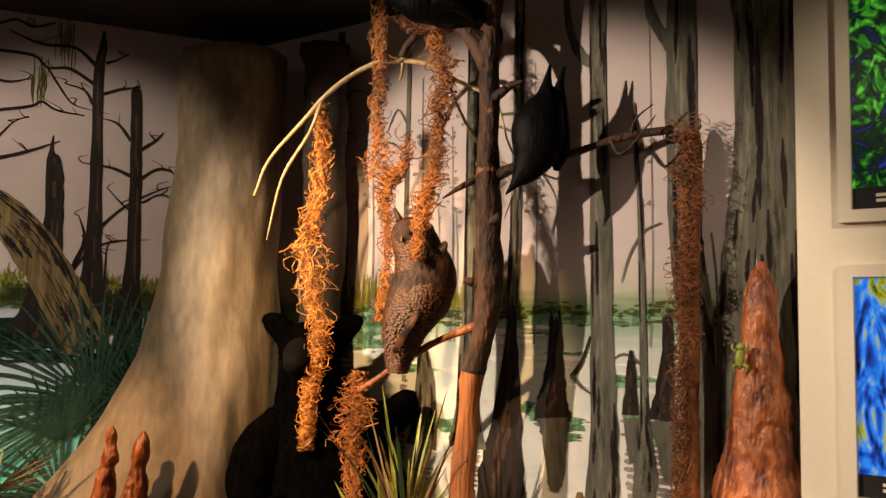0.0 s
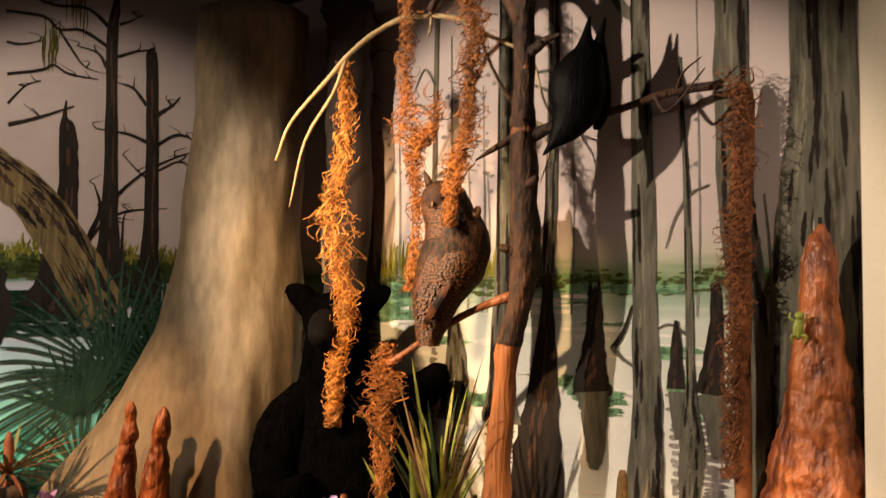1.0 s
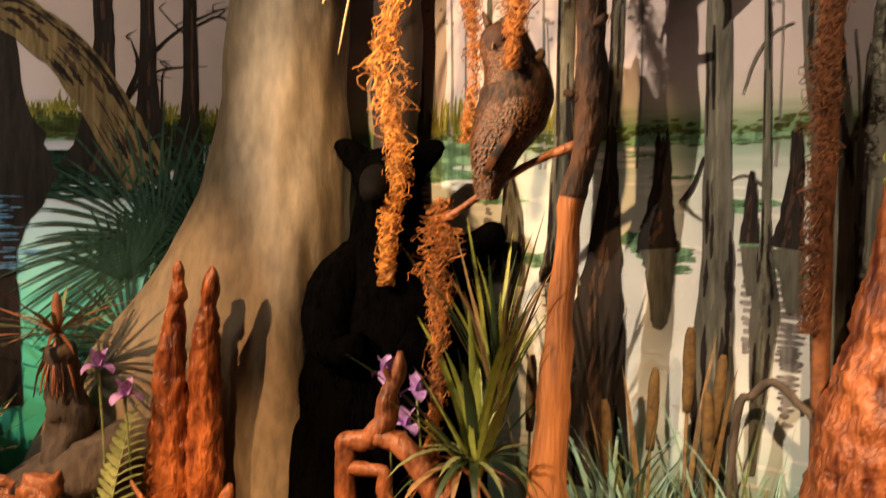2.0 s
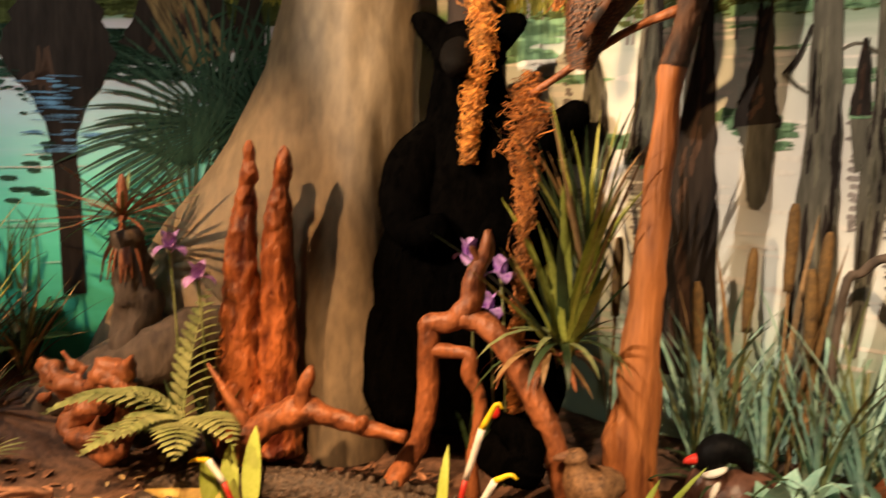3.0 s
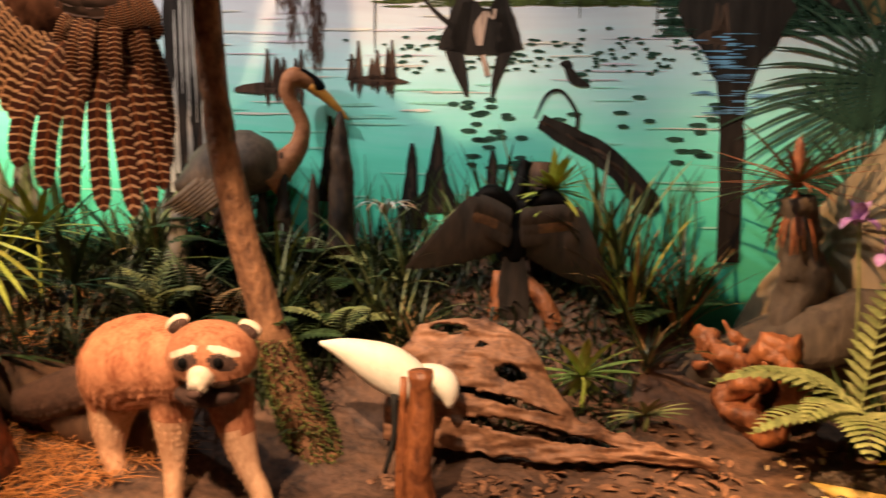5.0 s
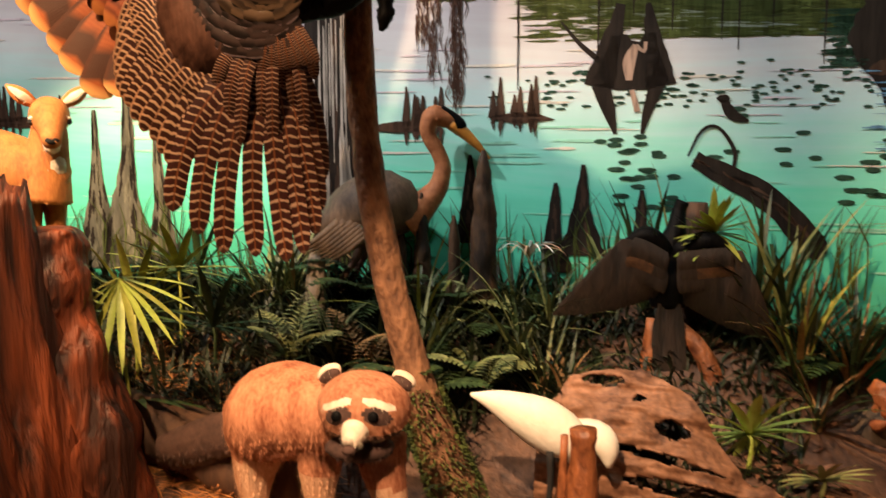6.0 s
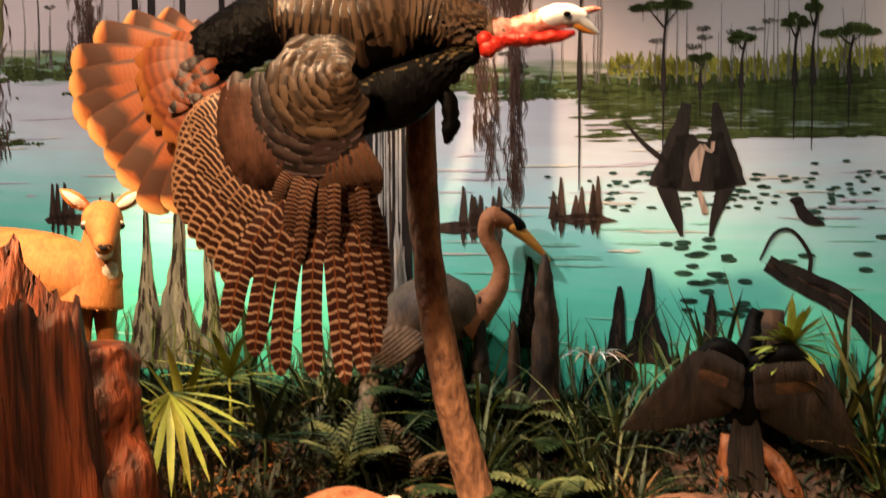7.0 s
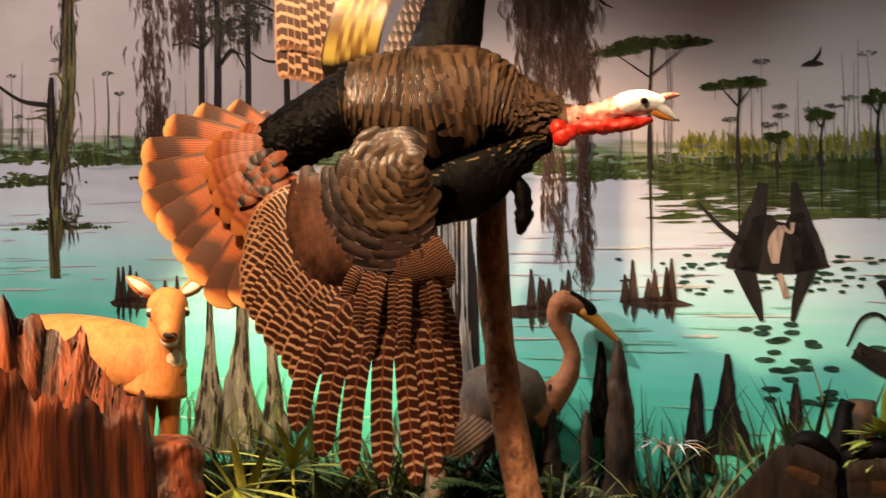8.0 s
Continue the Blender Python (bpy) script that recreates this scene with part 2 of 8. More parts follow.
# ---- building helpers ----
def mesh_ob(name, bm, mats, parent=None, smooth=True):
    me = bpy.data.meshes.new(name)
    bm.to_mesh(me)
    bm.free()
    for m in mats if isinstance(mats, (list, tuple)) else [mats]:
        me.materials.append(m)
    if smooth:
        me.polygons.foreach_set("use_smooth", [True] * len(me.polygons))
    ob = new(name, me)
    ob.parent = parent
    return ob


def part(name, bm, material, parent, label="", smooth=True):
    ob = mesh_ob(name, bm, material, parent, smooth)
    return tagged(ob, label) if label else ob


def thing(name, bm, material, label, category, group="", kind="", smooth=True):
    return tagged(mesh_ob(name, bm, material, None, smooth), label, category, group, kind)


def holder(name, x, y, z, label, category, group="", kind="", turn=0):
    ob = new(name)
    ob.matrix_world = pose(x, y, z, 0, 0, turn)
    return tagged(ob, label, category, group, kind)


def smoothpath(pts, per=4):
    """Catmull-Rom through points of any dimension."""
    p = [np.array(q, float) for q in pts]
    p = [2 * p[0] - p[1], *p, 2 * p[-1] - p[-2]]
    out = []
    for i in range(1, len(p) - 2):
        for k in range(per):
            t = k / per
            out.append(0.5 * (2 * p[i] + (p[i + 1] - p[i - 1]) * t + (2 * p[i - 1] - 5 * p[i] + 4 * p[i + 1] - p[i + 2]) * t * t + (3 * p[i] - p[i - 1] - 3 * p[i + 1] + p[i + 2]) * t ** 3))
    return out + [p[-2]]


def tube(bm, pts, n=10, rough=0.0, freq=6.0, per=4, flat=1.0, mi=0, lobes=0, lobe=0.0, up=(0.13, 0.99, 0.05)):
    """A limb through (x, y, z, radius), rounded, with rough bark."""
    path = smoothpath(pts, per)
    rings = []
    for i, q in enumerate(path):
        c, r = Vector(q[:3]), max(q[3], 0.0004)
        d = Vector(path[min(i + 1, len(path) - 1)][:3]) - Vector(path[max(i - 1, 0)][:3])
        d = d.normalized() if d.length > 1e-9 else Vector((0, 0, 1))
        a = d.cross(Vector(up))
        a = a.normalized() if a.length > 1e-3 else d.orthogonal().normalized()
        b = d.cross(a)
        ring = []
        for k in range(n):
            w = 2 * math.pi * k / n
            off = a * math.cos(w) + b * math.sin(w) * flat
            k2 = 1 + lobe * math.cos(lobes * w)
            if rough:
                k2 *= 1 + rough * noise.noise((c + off * r) * freq) + 0.5 * rough * noise.noise((c + off * r) * freq * 3.1)
            ring.append(bm.verts.new(c + off * r * k2))
        rings.append(ring)
    for a, b in zip(rings, rings[1:]):
        for k in range(n):
            bm.faces.new((a[k], a[(k + 1) % n], b[(k + 1) % n], b[k])).material_index = mi
    for ring, flip in ((rings[0], True), (rings[-1], False)):
        bm.faces.new(ring[::-1] if flip else ring).material_index = mi
    return bm


def blob(bm, c, r, turn=(0, 0, 0), mi=0, u=16, v=10, rough=0.0, freq=8.0):
    """A rounded lump with three radii."""
    made = bmesh.ops.create_uvsphere(bm, u_segments=u, v_segments=v, radius=1.0)["verts"]
    m = Matrix.LocRotScale(Vector(c), Euler([radians(a) for a in turn]), Vector(r))
    for w in made:
        w.co = m @ w.co
        if rough:
            w.co += (w.co - Vector(c)).normalized() * rough * noise.noise(w.co * freq)
    for f in {f for w in made for f in w.link_faces}:
        f.material_index = mi
    return bm


def leaf(bm, base, heading, length, width, rise=60.0, droop=60.0, segs=6, mi=0, fold=0.25, uvs=None, blunt=0.0, twist=0.0):
    """A folded blade: three vertices across, bending from rise degrees downwards by droop degrees."""
    p, rows = Vector(base), []
    for i in range(segs + 1):
        t = i / segs
        el = radians(rise - droop * t)
        h = radians(heading + twist * t)
        d = Vector((math.cos(h) * math.cos(el), math.sin(h) * math.cos(el), math.sin(el)))
        side = Vector((-math.sin(h), math.cos(h), 0))
        nrm = side.cross(d)
        w = width * 0.5 * max(blunt * (t < 1), (math.sin(math.pi * (0.12 + 0.88 * t)) ** 0.7 if t < 1 else 0)) + 0.0004
        rows.append([bm.verts.new(p + side * w + nrm * -w * fold), bm.verts.new(p), bm.verts.new(p - side * w + nrm * -w * fold)])
        p = p + d * (length / segs)
    for a, b in zip(rows, rows[1:]):
        for k in range(2):
            bm.faces.new((a[k], a[k + 1], b[k + 1], b[k])).material_index = mi
    return p


def box(bm, lo, hi, mi=0, bevel=0.0):
    made = bmesh.ops.create_cube(bm, size=1.0)["verts"]
    for v in made:
        v.co = Vector([(a + b) / 2 + c * (b - a) for a, b, c in zip(lo, hi, v.co)])
    fs = {f for v in made for f in v.link_faces}
    for f in fs:
        f.material_index = mi
    if bevel:
        bmesh.ops.bevel(bm, geom=list({e for f in fs for e in f.edges}), offset=bevel, segments=2, affect="EDGES")
    return bm


rnd = random.Random(7)
CEIL = 2.98
# ---- the two mural walls ----
LB, LD, LN = Vector((-1.515, 3.82, 0)), Vector((-0.756, -0.655, 0)), Vector((0.655, -0.756, 0))
RB, RD, RN = Vector((-1.49, 3.753, 0)), Vector((0.929, -0.37, 0)), Vector((-0.37, -0.929, 0))


def on_left(s, z, off=0.0):
    return LB + LD * s + LN * off + Vector((0, 0, z))


def on_right(s, z, off=0.0):
    return RB + RD * s + RN * off + Vector((0, 0, z))


def lift(s):
    """How far the painted horizon climbs along the lake wall."""
    return 0.075 * max(0.0, s - 2.2)


def mural_wall(name, at, s0, s1, lifted, material, label):
    bm = bmesh.new()
    uv = bm.loops.layers.uv.new("UVMap")
    n, zs = 30, (0.0, 0.7, 1.5, 2.2, CEIL)
    grid = [[bm.verts.new(at(s0 + (s1 - s0) * i / n, z)) for z in zs] for i in range(n + 1)]
    back = [[bm.verts.new(at(s0 + (s1 - s0) * i / n, z, -0.12)) for z in (0.0, CEIL)] for i in (0, n)]
    for i in range(n):
        for k in range(len(zs) - 1):
            f = bm.faces.new((grid[i][k], grid[i + 1][k], grid[i + 1][k + 1], grid[i][k + 1]))
            for lp, (a, b) in zip(f.loops, ((i, k), (i + 1, k), (i + 1, k + 1), (i, k + 1))):
                s = s0 + (s1 - s0) * a / n
                lp[uv].uv = (s, zs[b] - (lift(s) if lifted else 0))
    bm.faces.new((back[0][0], back[0][1], back[1][1], back[1][0]))
    for e, row in ((0, grid[0]), (1, grid[n])):
        bm.faces.new((row[0], *row[1:], back[e][1], back[e][0]))
    bmesh.ops.recalc_face_normals(bm, faces=bm.faces)
    return tagged(mesh_ob(name, bm, material, None, False), label, "wall", "", "structure")


wall_left = mural_wall("wall_left", on_left, 0.0, 5.7, True, M_MURAL_L, "mural wall painted as a turquoise swamp lake under a lilac sky")
wall_right = mural_wall("wall_right", on_right, -0.07, 2.75, False, M_MURAL_R, "mural wall painted as a pale flooded cypress forest")

bm = bmesh.new()
box(bm, (-7.0, -3.2, -0.1), (3.2, 4.8, 0.0))
tagged(mesh_ob("floor", bm, M_FLOOR, None, False), "dark carpeted floor of the museum gallery", "floor", "", "structure")
bm = bmesh.new()
box(bm, (-7.0, -3.2, CEIL), (3.2, 4.8, CEIL + 0.1))
tagged(mesh_ob("ceiling", bm, M_BLACK, None, False), "matt black gallery ceiling above the display", "ceiling", "", "structure")
for name, lo, hi in (("wall_back", (-7.0, -3.3, 0), (3.2, -3.2, CEIL)), ("wall_far_left", (-7.1, -3.3, 0), (-7.0, 4.9, CEIL)), ("wall_far_right", (3.2, -3.3, 0), (3.3, 4.9, CEIL)), ("wall_behind", (-7.0, 4.8, 0), (3.2, 4.9, CEIL))):
    tagged(mesh_ob(name, box(bmesh.new(), lo, hi), M_ROOM, None, False), "plain dark painted gallery wall", "wall", "", "structure")


# ---- painted shapes on the murals: flat paint, a few millimetres proud ----
def paint(name, a, b=None, dark=0.5, light=1.5):
    return mat(name, tuple(x * dark for x in a), b or tuple(min(1, x * light) for x in a), 26, 0.75, 0.08, (1, 1, 0.14), 90, gloss=0.15)


P_GREY = paint("paint_grey_bark", (0.095, 0.092, 0.072))
P_DARK = paint("paint_dark_bark", (0.017, 0.013, 0.011))
P_MID = paint("paint_far_grey", (0.2, 0.185, 0.175))
P_GREEN = paint("paint_foliage_green", (0.06, 0.08, 0.022))
P_ALGAE = paint("paint_algae_green", (0.16, 0.3, 0.17))
P_YELLOW = paint("paint_yellow_green", (0.2, 0.19, 0.03))
P_PAD = paint("paint_lily_pad", (0.022, 0.06, 0.042))
P_FARTREE = paint("paint_far_tree", (0.13, 0.12, 0.11))
P_LOG = paint("paint_fallen_log", (0.13, 0.095, 0.045), (0.24, 0.175, 0.08))
P_PALE = paint("paint_pale_bird", (0.42, 0.3, 0.24))
P_MOSSY = paint("paint_brown_moss", (0.075, 0.04, 0.028))
P_DULL = paint("paint_dull_needles", (0.06, 0.05, 0.034))
P_STREAK = paint("paint_pale_bark", (0.14, 0.135, 0.1))
P_OLIVE = paint("paint_dark_olive", (0.035, 0.045, 0.014))
P_SPLINTER = paint("paint_silver_splinter", (0.4, 0.37, 0.33))
P_REFLECT = paint("paint_bank_reflection", (0.17, 0.21, 0.18))
P_BLUE = paint("paint_blue_water", (0.12, 0.26, 0.42))
P_WATER = paint("paint_white_water", (0.68, 0.67, 0.62), None, 0.9, 1.08)
P_LILAC = paint("paint_lilac_water", (0.56, 0.52, 0.6), None, 0.9, 1.1)
P_TURQ = paint("paint_turquoise_water", (0.3, 0.68, 0.56), None, 0.9, 1.1)
P_FROND = paint("paint_palm_frond", (0.03, 0.065, 0.042))
P_KNEE = paint("paint_brown_knee", (0.055, 0.032, 0.022))
P_MOSSTRUNK = paint("paint_mossy_trunk", (0.1, 0.095, 0.03))
P_TEAL = paint("paint_dark_teal", (0.018, 0.048, 0.03))


class Painter:
    """Collects flat paint shapes of one colour on one wall into one mesh."""
    def __init__(self, at, off):
        self.bm, self.at, self.off = bmesh.new(), at, off

    def strip(self, pts, wob=0.0, per=4):
        """A painted band through (s, z, width)."""
        path = smoothpath(pts, per)
        last = None
        for i, (s, z, w) in enumerate(path):
            s0, z0 = path[max(i - 1, 0)][:2]
            s1, z1 = path[min(i + 1, len(path) - 1)][:2]
            d = math.hypot(s1 - s0, z1 - z0) or 1
            nx, nz = -(z1 - z0) / d, (s1 - s0) / d
            w = max(w, 0.001) * 0.5
            ja, jb = (1 + wob * rnd.uniform(-1, 1)), (1 + wob * rnd.uniform(-1, 1))
            row = (self.bm.verts.new(self.at(s + nx * w * ja, z + nz * w * ja, self.off)), self.bm.verts.new(self.at(s - nx * w * jb, z - nz * w * jb, self.off)))
            if last:
                self.bm.faces.new((last[0], last[1], row[1], row[0]))
            last = row
        return self

    def dab(self, s, z, a, b, n=9, wob=0.25):
        self.bm.faces.new([self.bm.verts.new(self.at(s + a * math.cos(w) * k, z + b * math.sin(w) * k, self.off)) for w, k in ((2 * math.pi * i / n, 1 + wob * rnd.uniform(-1, 1)) for i in range(n))])
        return self

    def shape(self, pts):
        self.bm.faces.new([self.bm.verts.new(self.at(s, z, self.off)) for s, z in pts])
        return self

    def crown(self, s, z, a, b, n, size):
        for _ in range(n):
            w, k = rnd.uniform(0, 6.283), math.sqrt(rnd.random())
            self.dab(s + a * k * math.cos(w), z + b * k * math.sin(w), size * rnd.uniform(0.5, 1.3), size * rnd.uniform(0.3, 0.8), 7, 0.4)
        return self

    def done(self, name, material, parent, label=""):
        return part(name, self.bm, material, parent, label, False)


def painted_trunk(at, off, pts, material, parent, label="", twigs=0, wob=0.1):
    p = Painter(at, off).strip(pts, wob)
    path = smoothpath(pts, 6)
    for _ in range(twigs):
        s, z, w = path[rnd.randrange(2, len(path) * 2 // 3)]
        k, l = rnd.choice((-1, 1)), rnd.uniform(0.08, 0.2)
        p.strip([(s, z, 0.012), (s + k * l * 0.5, z + rnd.uniform(0.0, 0.07), 0.008), (s + k * l, z + rnd.uniform(-0.03, 0.1), 0.003)])
    made = p.done("painted_tree", material, parent, label)
    if max(q[2] for q in path) > 0.045 and "reflection" not in label:
        for paint_, share in ((P_STREAK if material is P_GREY else P_KNEE, 0.2), (P_DARK, 0.42)):
            q = Painter(at, off + (0.0006 if share < 0.3 else 0.001))
            for _ in range(26 if material is P_GREY else 14):
                i = rnd.randrange(0, len(path) - 3)
                u = rnd.uniform(-share, 0.1) if share < 0.3 else rnd.choice((-1, 1)) * rnd.uniform(0.15, 0.44)
                q.strip([(a + u * w, z, 0.004 + 0.08 * w * (0 < n < 3)) for n, (a, z, w) in enumerate(path[i:i + 4])], 0.4, 3)
            q.done("painted_bark", paint_, parent)
    return made


# flooded forest on the right wall
for s, w in ((0.6, 0.012), (0.66, 0.008), (0.84, 0.012), (0.98, 0.01), (1.0, 0.008), (1.33, 0.006), (1.75, 0.006), (0.52, 0.008), (0.92, 0.008), (0.3, 0.01)):
    painted_trunk(on_right, 0.002, [(s, rnd.uniform(2.2, 2.9), w * 0.5), (s + 0.01, 2.0, w), (s, 1.72, w * 1.3)], P_MID, wall_right, "thin grey painted sapling")
    Painter(on_right, 0.002).crown(s, 2.35, 0.04, 0.25, 8, 0.012).done("painted_moss", P_MID, wall_right)
pale = Painter(on_right, 0.0015)
for _ in range(120):
    pale.dab(rnd.uniform(0.5, 2.1), rnd.uniform(0.75, 1.78), rnd.uniform(0.03, 0.12), rnd.uniform(0.004, 0.012), 7)
pale.done("painted_water_gleam", P_WATER, wall_right)
far = Painter(on_right, 0.0025)
for _ in range(500):
    far.dab(rnd.uniform(0.3, 2.2), 1.82 + rnd.gauss(0, 0.018), rnd.uniform(0.006, 0.025), rnd.uniform(0.002, 0.008), 7, 0.4)
far.done("painted_far_bank", P_GREEN, wall_right)
far = Painter(on_right, 0.0032)
for _ in range(260):
    x, z = rnd.uniform(0.3, 1.25), 1.86 + abs(rnd.gauss(0, 0.035))
    far.strip([(x, z - 0.03, 0.006), (x, z, 0.009), (x + rnd.uniform(-0.008, 0.008), z + rnd.uniform(0.01, 0.05), 0.002)], 0.3, 2)
far.done("painted_far_shrubs", P_YELLOW, wall_right)
alg = Painter(on_right, 0.003)
for s, z, a, b in ((1.42, 1.475, 0.1, 0.045), (1.43, 1.42, 0.09, 0.02), (1.67, 1.611, 0.12, 0.024), (1.688, 1.51, 0.04, 0.04), (1.786, 1.487, 0.05, 0.05), (1.8, 1.437, 0.06, 0.03), (1.301, 1.5, 0.06, 0.03), (1.365, 1.757, 0.08, 0.006), (1.45, 1.693, 0.1, 0.007), (1.615, 1.801, 0.2, 0.02), (1.408, 1.804, 0.12, 0.02), (0.95, 1.42, 0.09, 0.04), (1.05, 1.36, 0.07, 0.03), (0.8, 1.62, 0.14, 0.02), (0.56, 1.72, 0.2, 0.06), (0.7, 1.79, 0.3, 0.04)):
    for _ in range(16):
        alg.dab(s + rnd.uniform(-0.7, 0.7) * a, z + rnd.uniform(-0.6, 0.6) * b, a * rnd.uniform(0.15, 0.5), min(0.012, b * rnd.uniform(0.12, 0.4)))
alg.done("painted_algae", P_ALGAE, wall_right)
for pts, m, tw, lab in (
        ([(0.42, 2.96, 0.04), (0.419, 2.512, 0.06), (0.444, 2.167, 0.066), (0.443, 1.718, 0.08)], P_GREY, 3, ""),
        ([(0.775, 2.9, 0.018), (0.77, 2.2, 0.022), (0.77, 1.7, 0.03)], P_GREY, 3, ""),
        ([(0.865, 1.7, 0.03), (0.866, 1.645, 0.06), (0.874, 1.481, 0.107), (0.858, 1.337, 0.13)], P_GREY, 0, ""),
        ([(1.08, 2.98, 0.055), (1.075, 2.4, 0.06), (1.07, 1.9, 0.07), (1.06, 1.5, 0.1), (1.06, 1.35, 0.16)], P_GREY, 0, ""),
        ([(1.266, 2.967, 0.042), (1.265, 2.522, 0.043), (1.255, 2.086, 0.047), (1.241, 1.85, 0.056)], P_GREY, 2, ""),
        ([(1.406, 1.478, 0.12), (1.412, 1.42, 0.095), (1.415, 1.386, 0.085), (1.415, 1.276, 0.06), (1.411, 1.239, 0.03)], P_GREY, 0, "grey painted reflection of a stump"),
        ([(1.417, 1.8, 0.046), (1.417, 1.739, 0.052), (1.414, 1.64, 0.07), (1.41, 1.56, 0.1), (1.405, 1.515, 0.13), (1.406, 1.468, 0.148)], P_DARK, 0, "broken dark painted stump in the water"),
        ([(1.4, 1.83, 0.003), (1.402, 1.79, 0.02)], P_DARK, 0, "splinter of the painted stump"), ([(1.43, 1.84, 0.003), (1.432, 1.79, 0.018)], P_DARK, 0, "splinter of the painted stump"), ([(1.418, 1.815, 0.003), (1.418, 1.79, 0.014)], P_DARK, 0, "splinter of the painted stump"),
        ([(1.687, 1.709, 0.008), (1.687, 1.656, 0.03), (1.685, 1.57, 0.042), (1.685, 1.506, 0.062)], P_DARK, 0, "small dark painted stump"),
        ([(1.685, 1.497, 0.05), (1.688, 1.41, 0.036), (1.688, 1.358, 0.012)], P_GREY, 0, "grey painted reflection of a small stump"),
        ([(1.806, 1.817, 0.029), (1.809, 1.713, 0.039), (1.797, 1.574, 0.064), (1.789, 1.496, 0.096)], P_DARK, 0, ""),
        ([(1.795, 1.497, 0.088), (1.804, 1.403, 0.063), (1.812, 1.319, 0.04)], P_GREY, 0, "grey painted reflection"),
        ([(1.7, 2.5, 0.008), (1.708, 2.338, 0.0115), (1.719, 2.102, 0.017), (1.727, 1.745, 0.0235), (1.73, 1.535, 0.029), (1.733, 1.397, 0.061), (1.733, 1.311, 0.0825), (1.729, 1.225, 0.07), (1.71, 0.85, 0.02)], P_GREY, 1, ""),
        ([(1.57, 2.96, 0.06), (1.57, 2.636, 0.06), (1.579, 2.202, 0.07), (1.587, 1.742, 0.084), (1.591, 1.455, 0.098), (1.587, 1.207, 0.123), (1.6, 0.7, 0.16)], P_GREY, 0, ""),
        ([(1.864, 2.95, 0.092), (1.856, 2.448, 0.102), (1.871, 2.059, 0.106), (1.904, 1.715, 0.114), (1.928, 1.448, 0.126), (1.935, 1.251, 0.15), (1.96, 0.7, 0.18)], P_GREY, 0, ""),
        ([(2.02, 2.97, 0.05), (2.037, 2.825, 0.06), (2.057, 2.664, 0.068), (2.06, 2.321, 0.0775), (2.036, 2.052, 0.09), (2.017, 1.818, 0.1), (2.002, 1.259, 0.1), (1.99, 0.8, 0.13)], P_GREY, 0, ""),
        ([(2.15, 2.96, 0.117), (2.14, 2.413, 0.1185), (2.15, 1.998, 0.128), (2.16, 1.595, 0.142), (2.163, 1.28, 0.156), (2.17, 0.7, 0.2)], P_GREY, 0, ""),
        ([(1.241, 1.95, 0.012), (1.242, 1.735, 0.05), (1.233, 1.542, 0.0965), (1.212, 1.349, 0.155), (1.2, 1.158, 0.2), (1.2, 0.7, 0.24)], P_DARK, 0, "near-black painted cypress trunk flaring at its foot"),
        ([(1.544, 1.751, 0.006), (1.514, 1.668, 0.0135), (1.477, 1.615, 0.02)], P_DARK, 0, "dark painted twig in the water"), ([(1.477, 1.62, 0.016), (1.514, 1.585, 0.0115), (1.555, 1.56, 0.0055)], P_GREY, 0, "reflection of a painted twig"),
        ([(1.654, 1.924, 0.0035), (1.684, 2.013, 0.0075), (1.732, 2.083, 0.0075), (1.789, 2.107, 0.006)], P_GREY, 0, "thin bent painted sapling"), ([(1.951, 2.073, 0.0035), (1.964, 1.953, 0.005), (1.973, 1.818, 0.007)], P_GREY, 0, "thin painted sapling"), ([(2.096, 2.166, 0.0045), (2.096, 2.049, 0.0065), (2.097, 1.966, 0.007)], P_GREY, 0, "thin painted sapling"),
        ([(1.447, 2.93, 0.02), (1.469, 2.768, 0.0285), (1.512, 2.683, 0.0325), (1.554, 2.653, 0.04)], P_GREY, 0, "grey painted side limb"),
        ([(1.751, 2.867, 0.0145), (1.754, 2.792, 0.034), (1.792, 2.711, 0.0335), (1.829, 2.659, 0.0445)], P_GREY, 0, "grey painted side limb")):
    painted_trunk(on_right, 0.0045 + rnd.uniform(0, 0.0008), pts, m, wall_right, lab or "grey painted cypress trunk", tw)
for s, w, z0, z1 in ((0.46, 0.1, 1.68, 1.2), (0.77, 0.03, 1.7, 1.25), (1.06, 0.13, 1.36, 0.95), (1.23, 0.07, 1.6, 1.2), (0.86, 0.1, 1.26, 0.95), (1.8, 0.1, 1.42, 1.0), (1.68, 0.05, 1.5, 1.2)):
    p = Painter(on_right, 0.0028)
    z = z0
    while z > z1:
        k = (z - z1) / (z0 - z1)
        p.strip([(s - w * 0.5 * (0.3 + 0.7 * k) + rnd.uniform(-0.01, 0.01), z, 0.006), (s + rnd.uniform(-0.01, 0.01), z, 0.016), (s + w * 0.5 * (0.3 + 0.7 * k) + rnd.uniform(-0.01, 0.01), z, 0.006)], 0.2, 2)
        z -= rnd.uniform(0.008, 0.024)
    p.done("painted_reflection", P_MID, wall_right, "broken grey painted reflection")

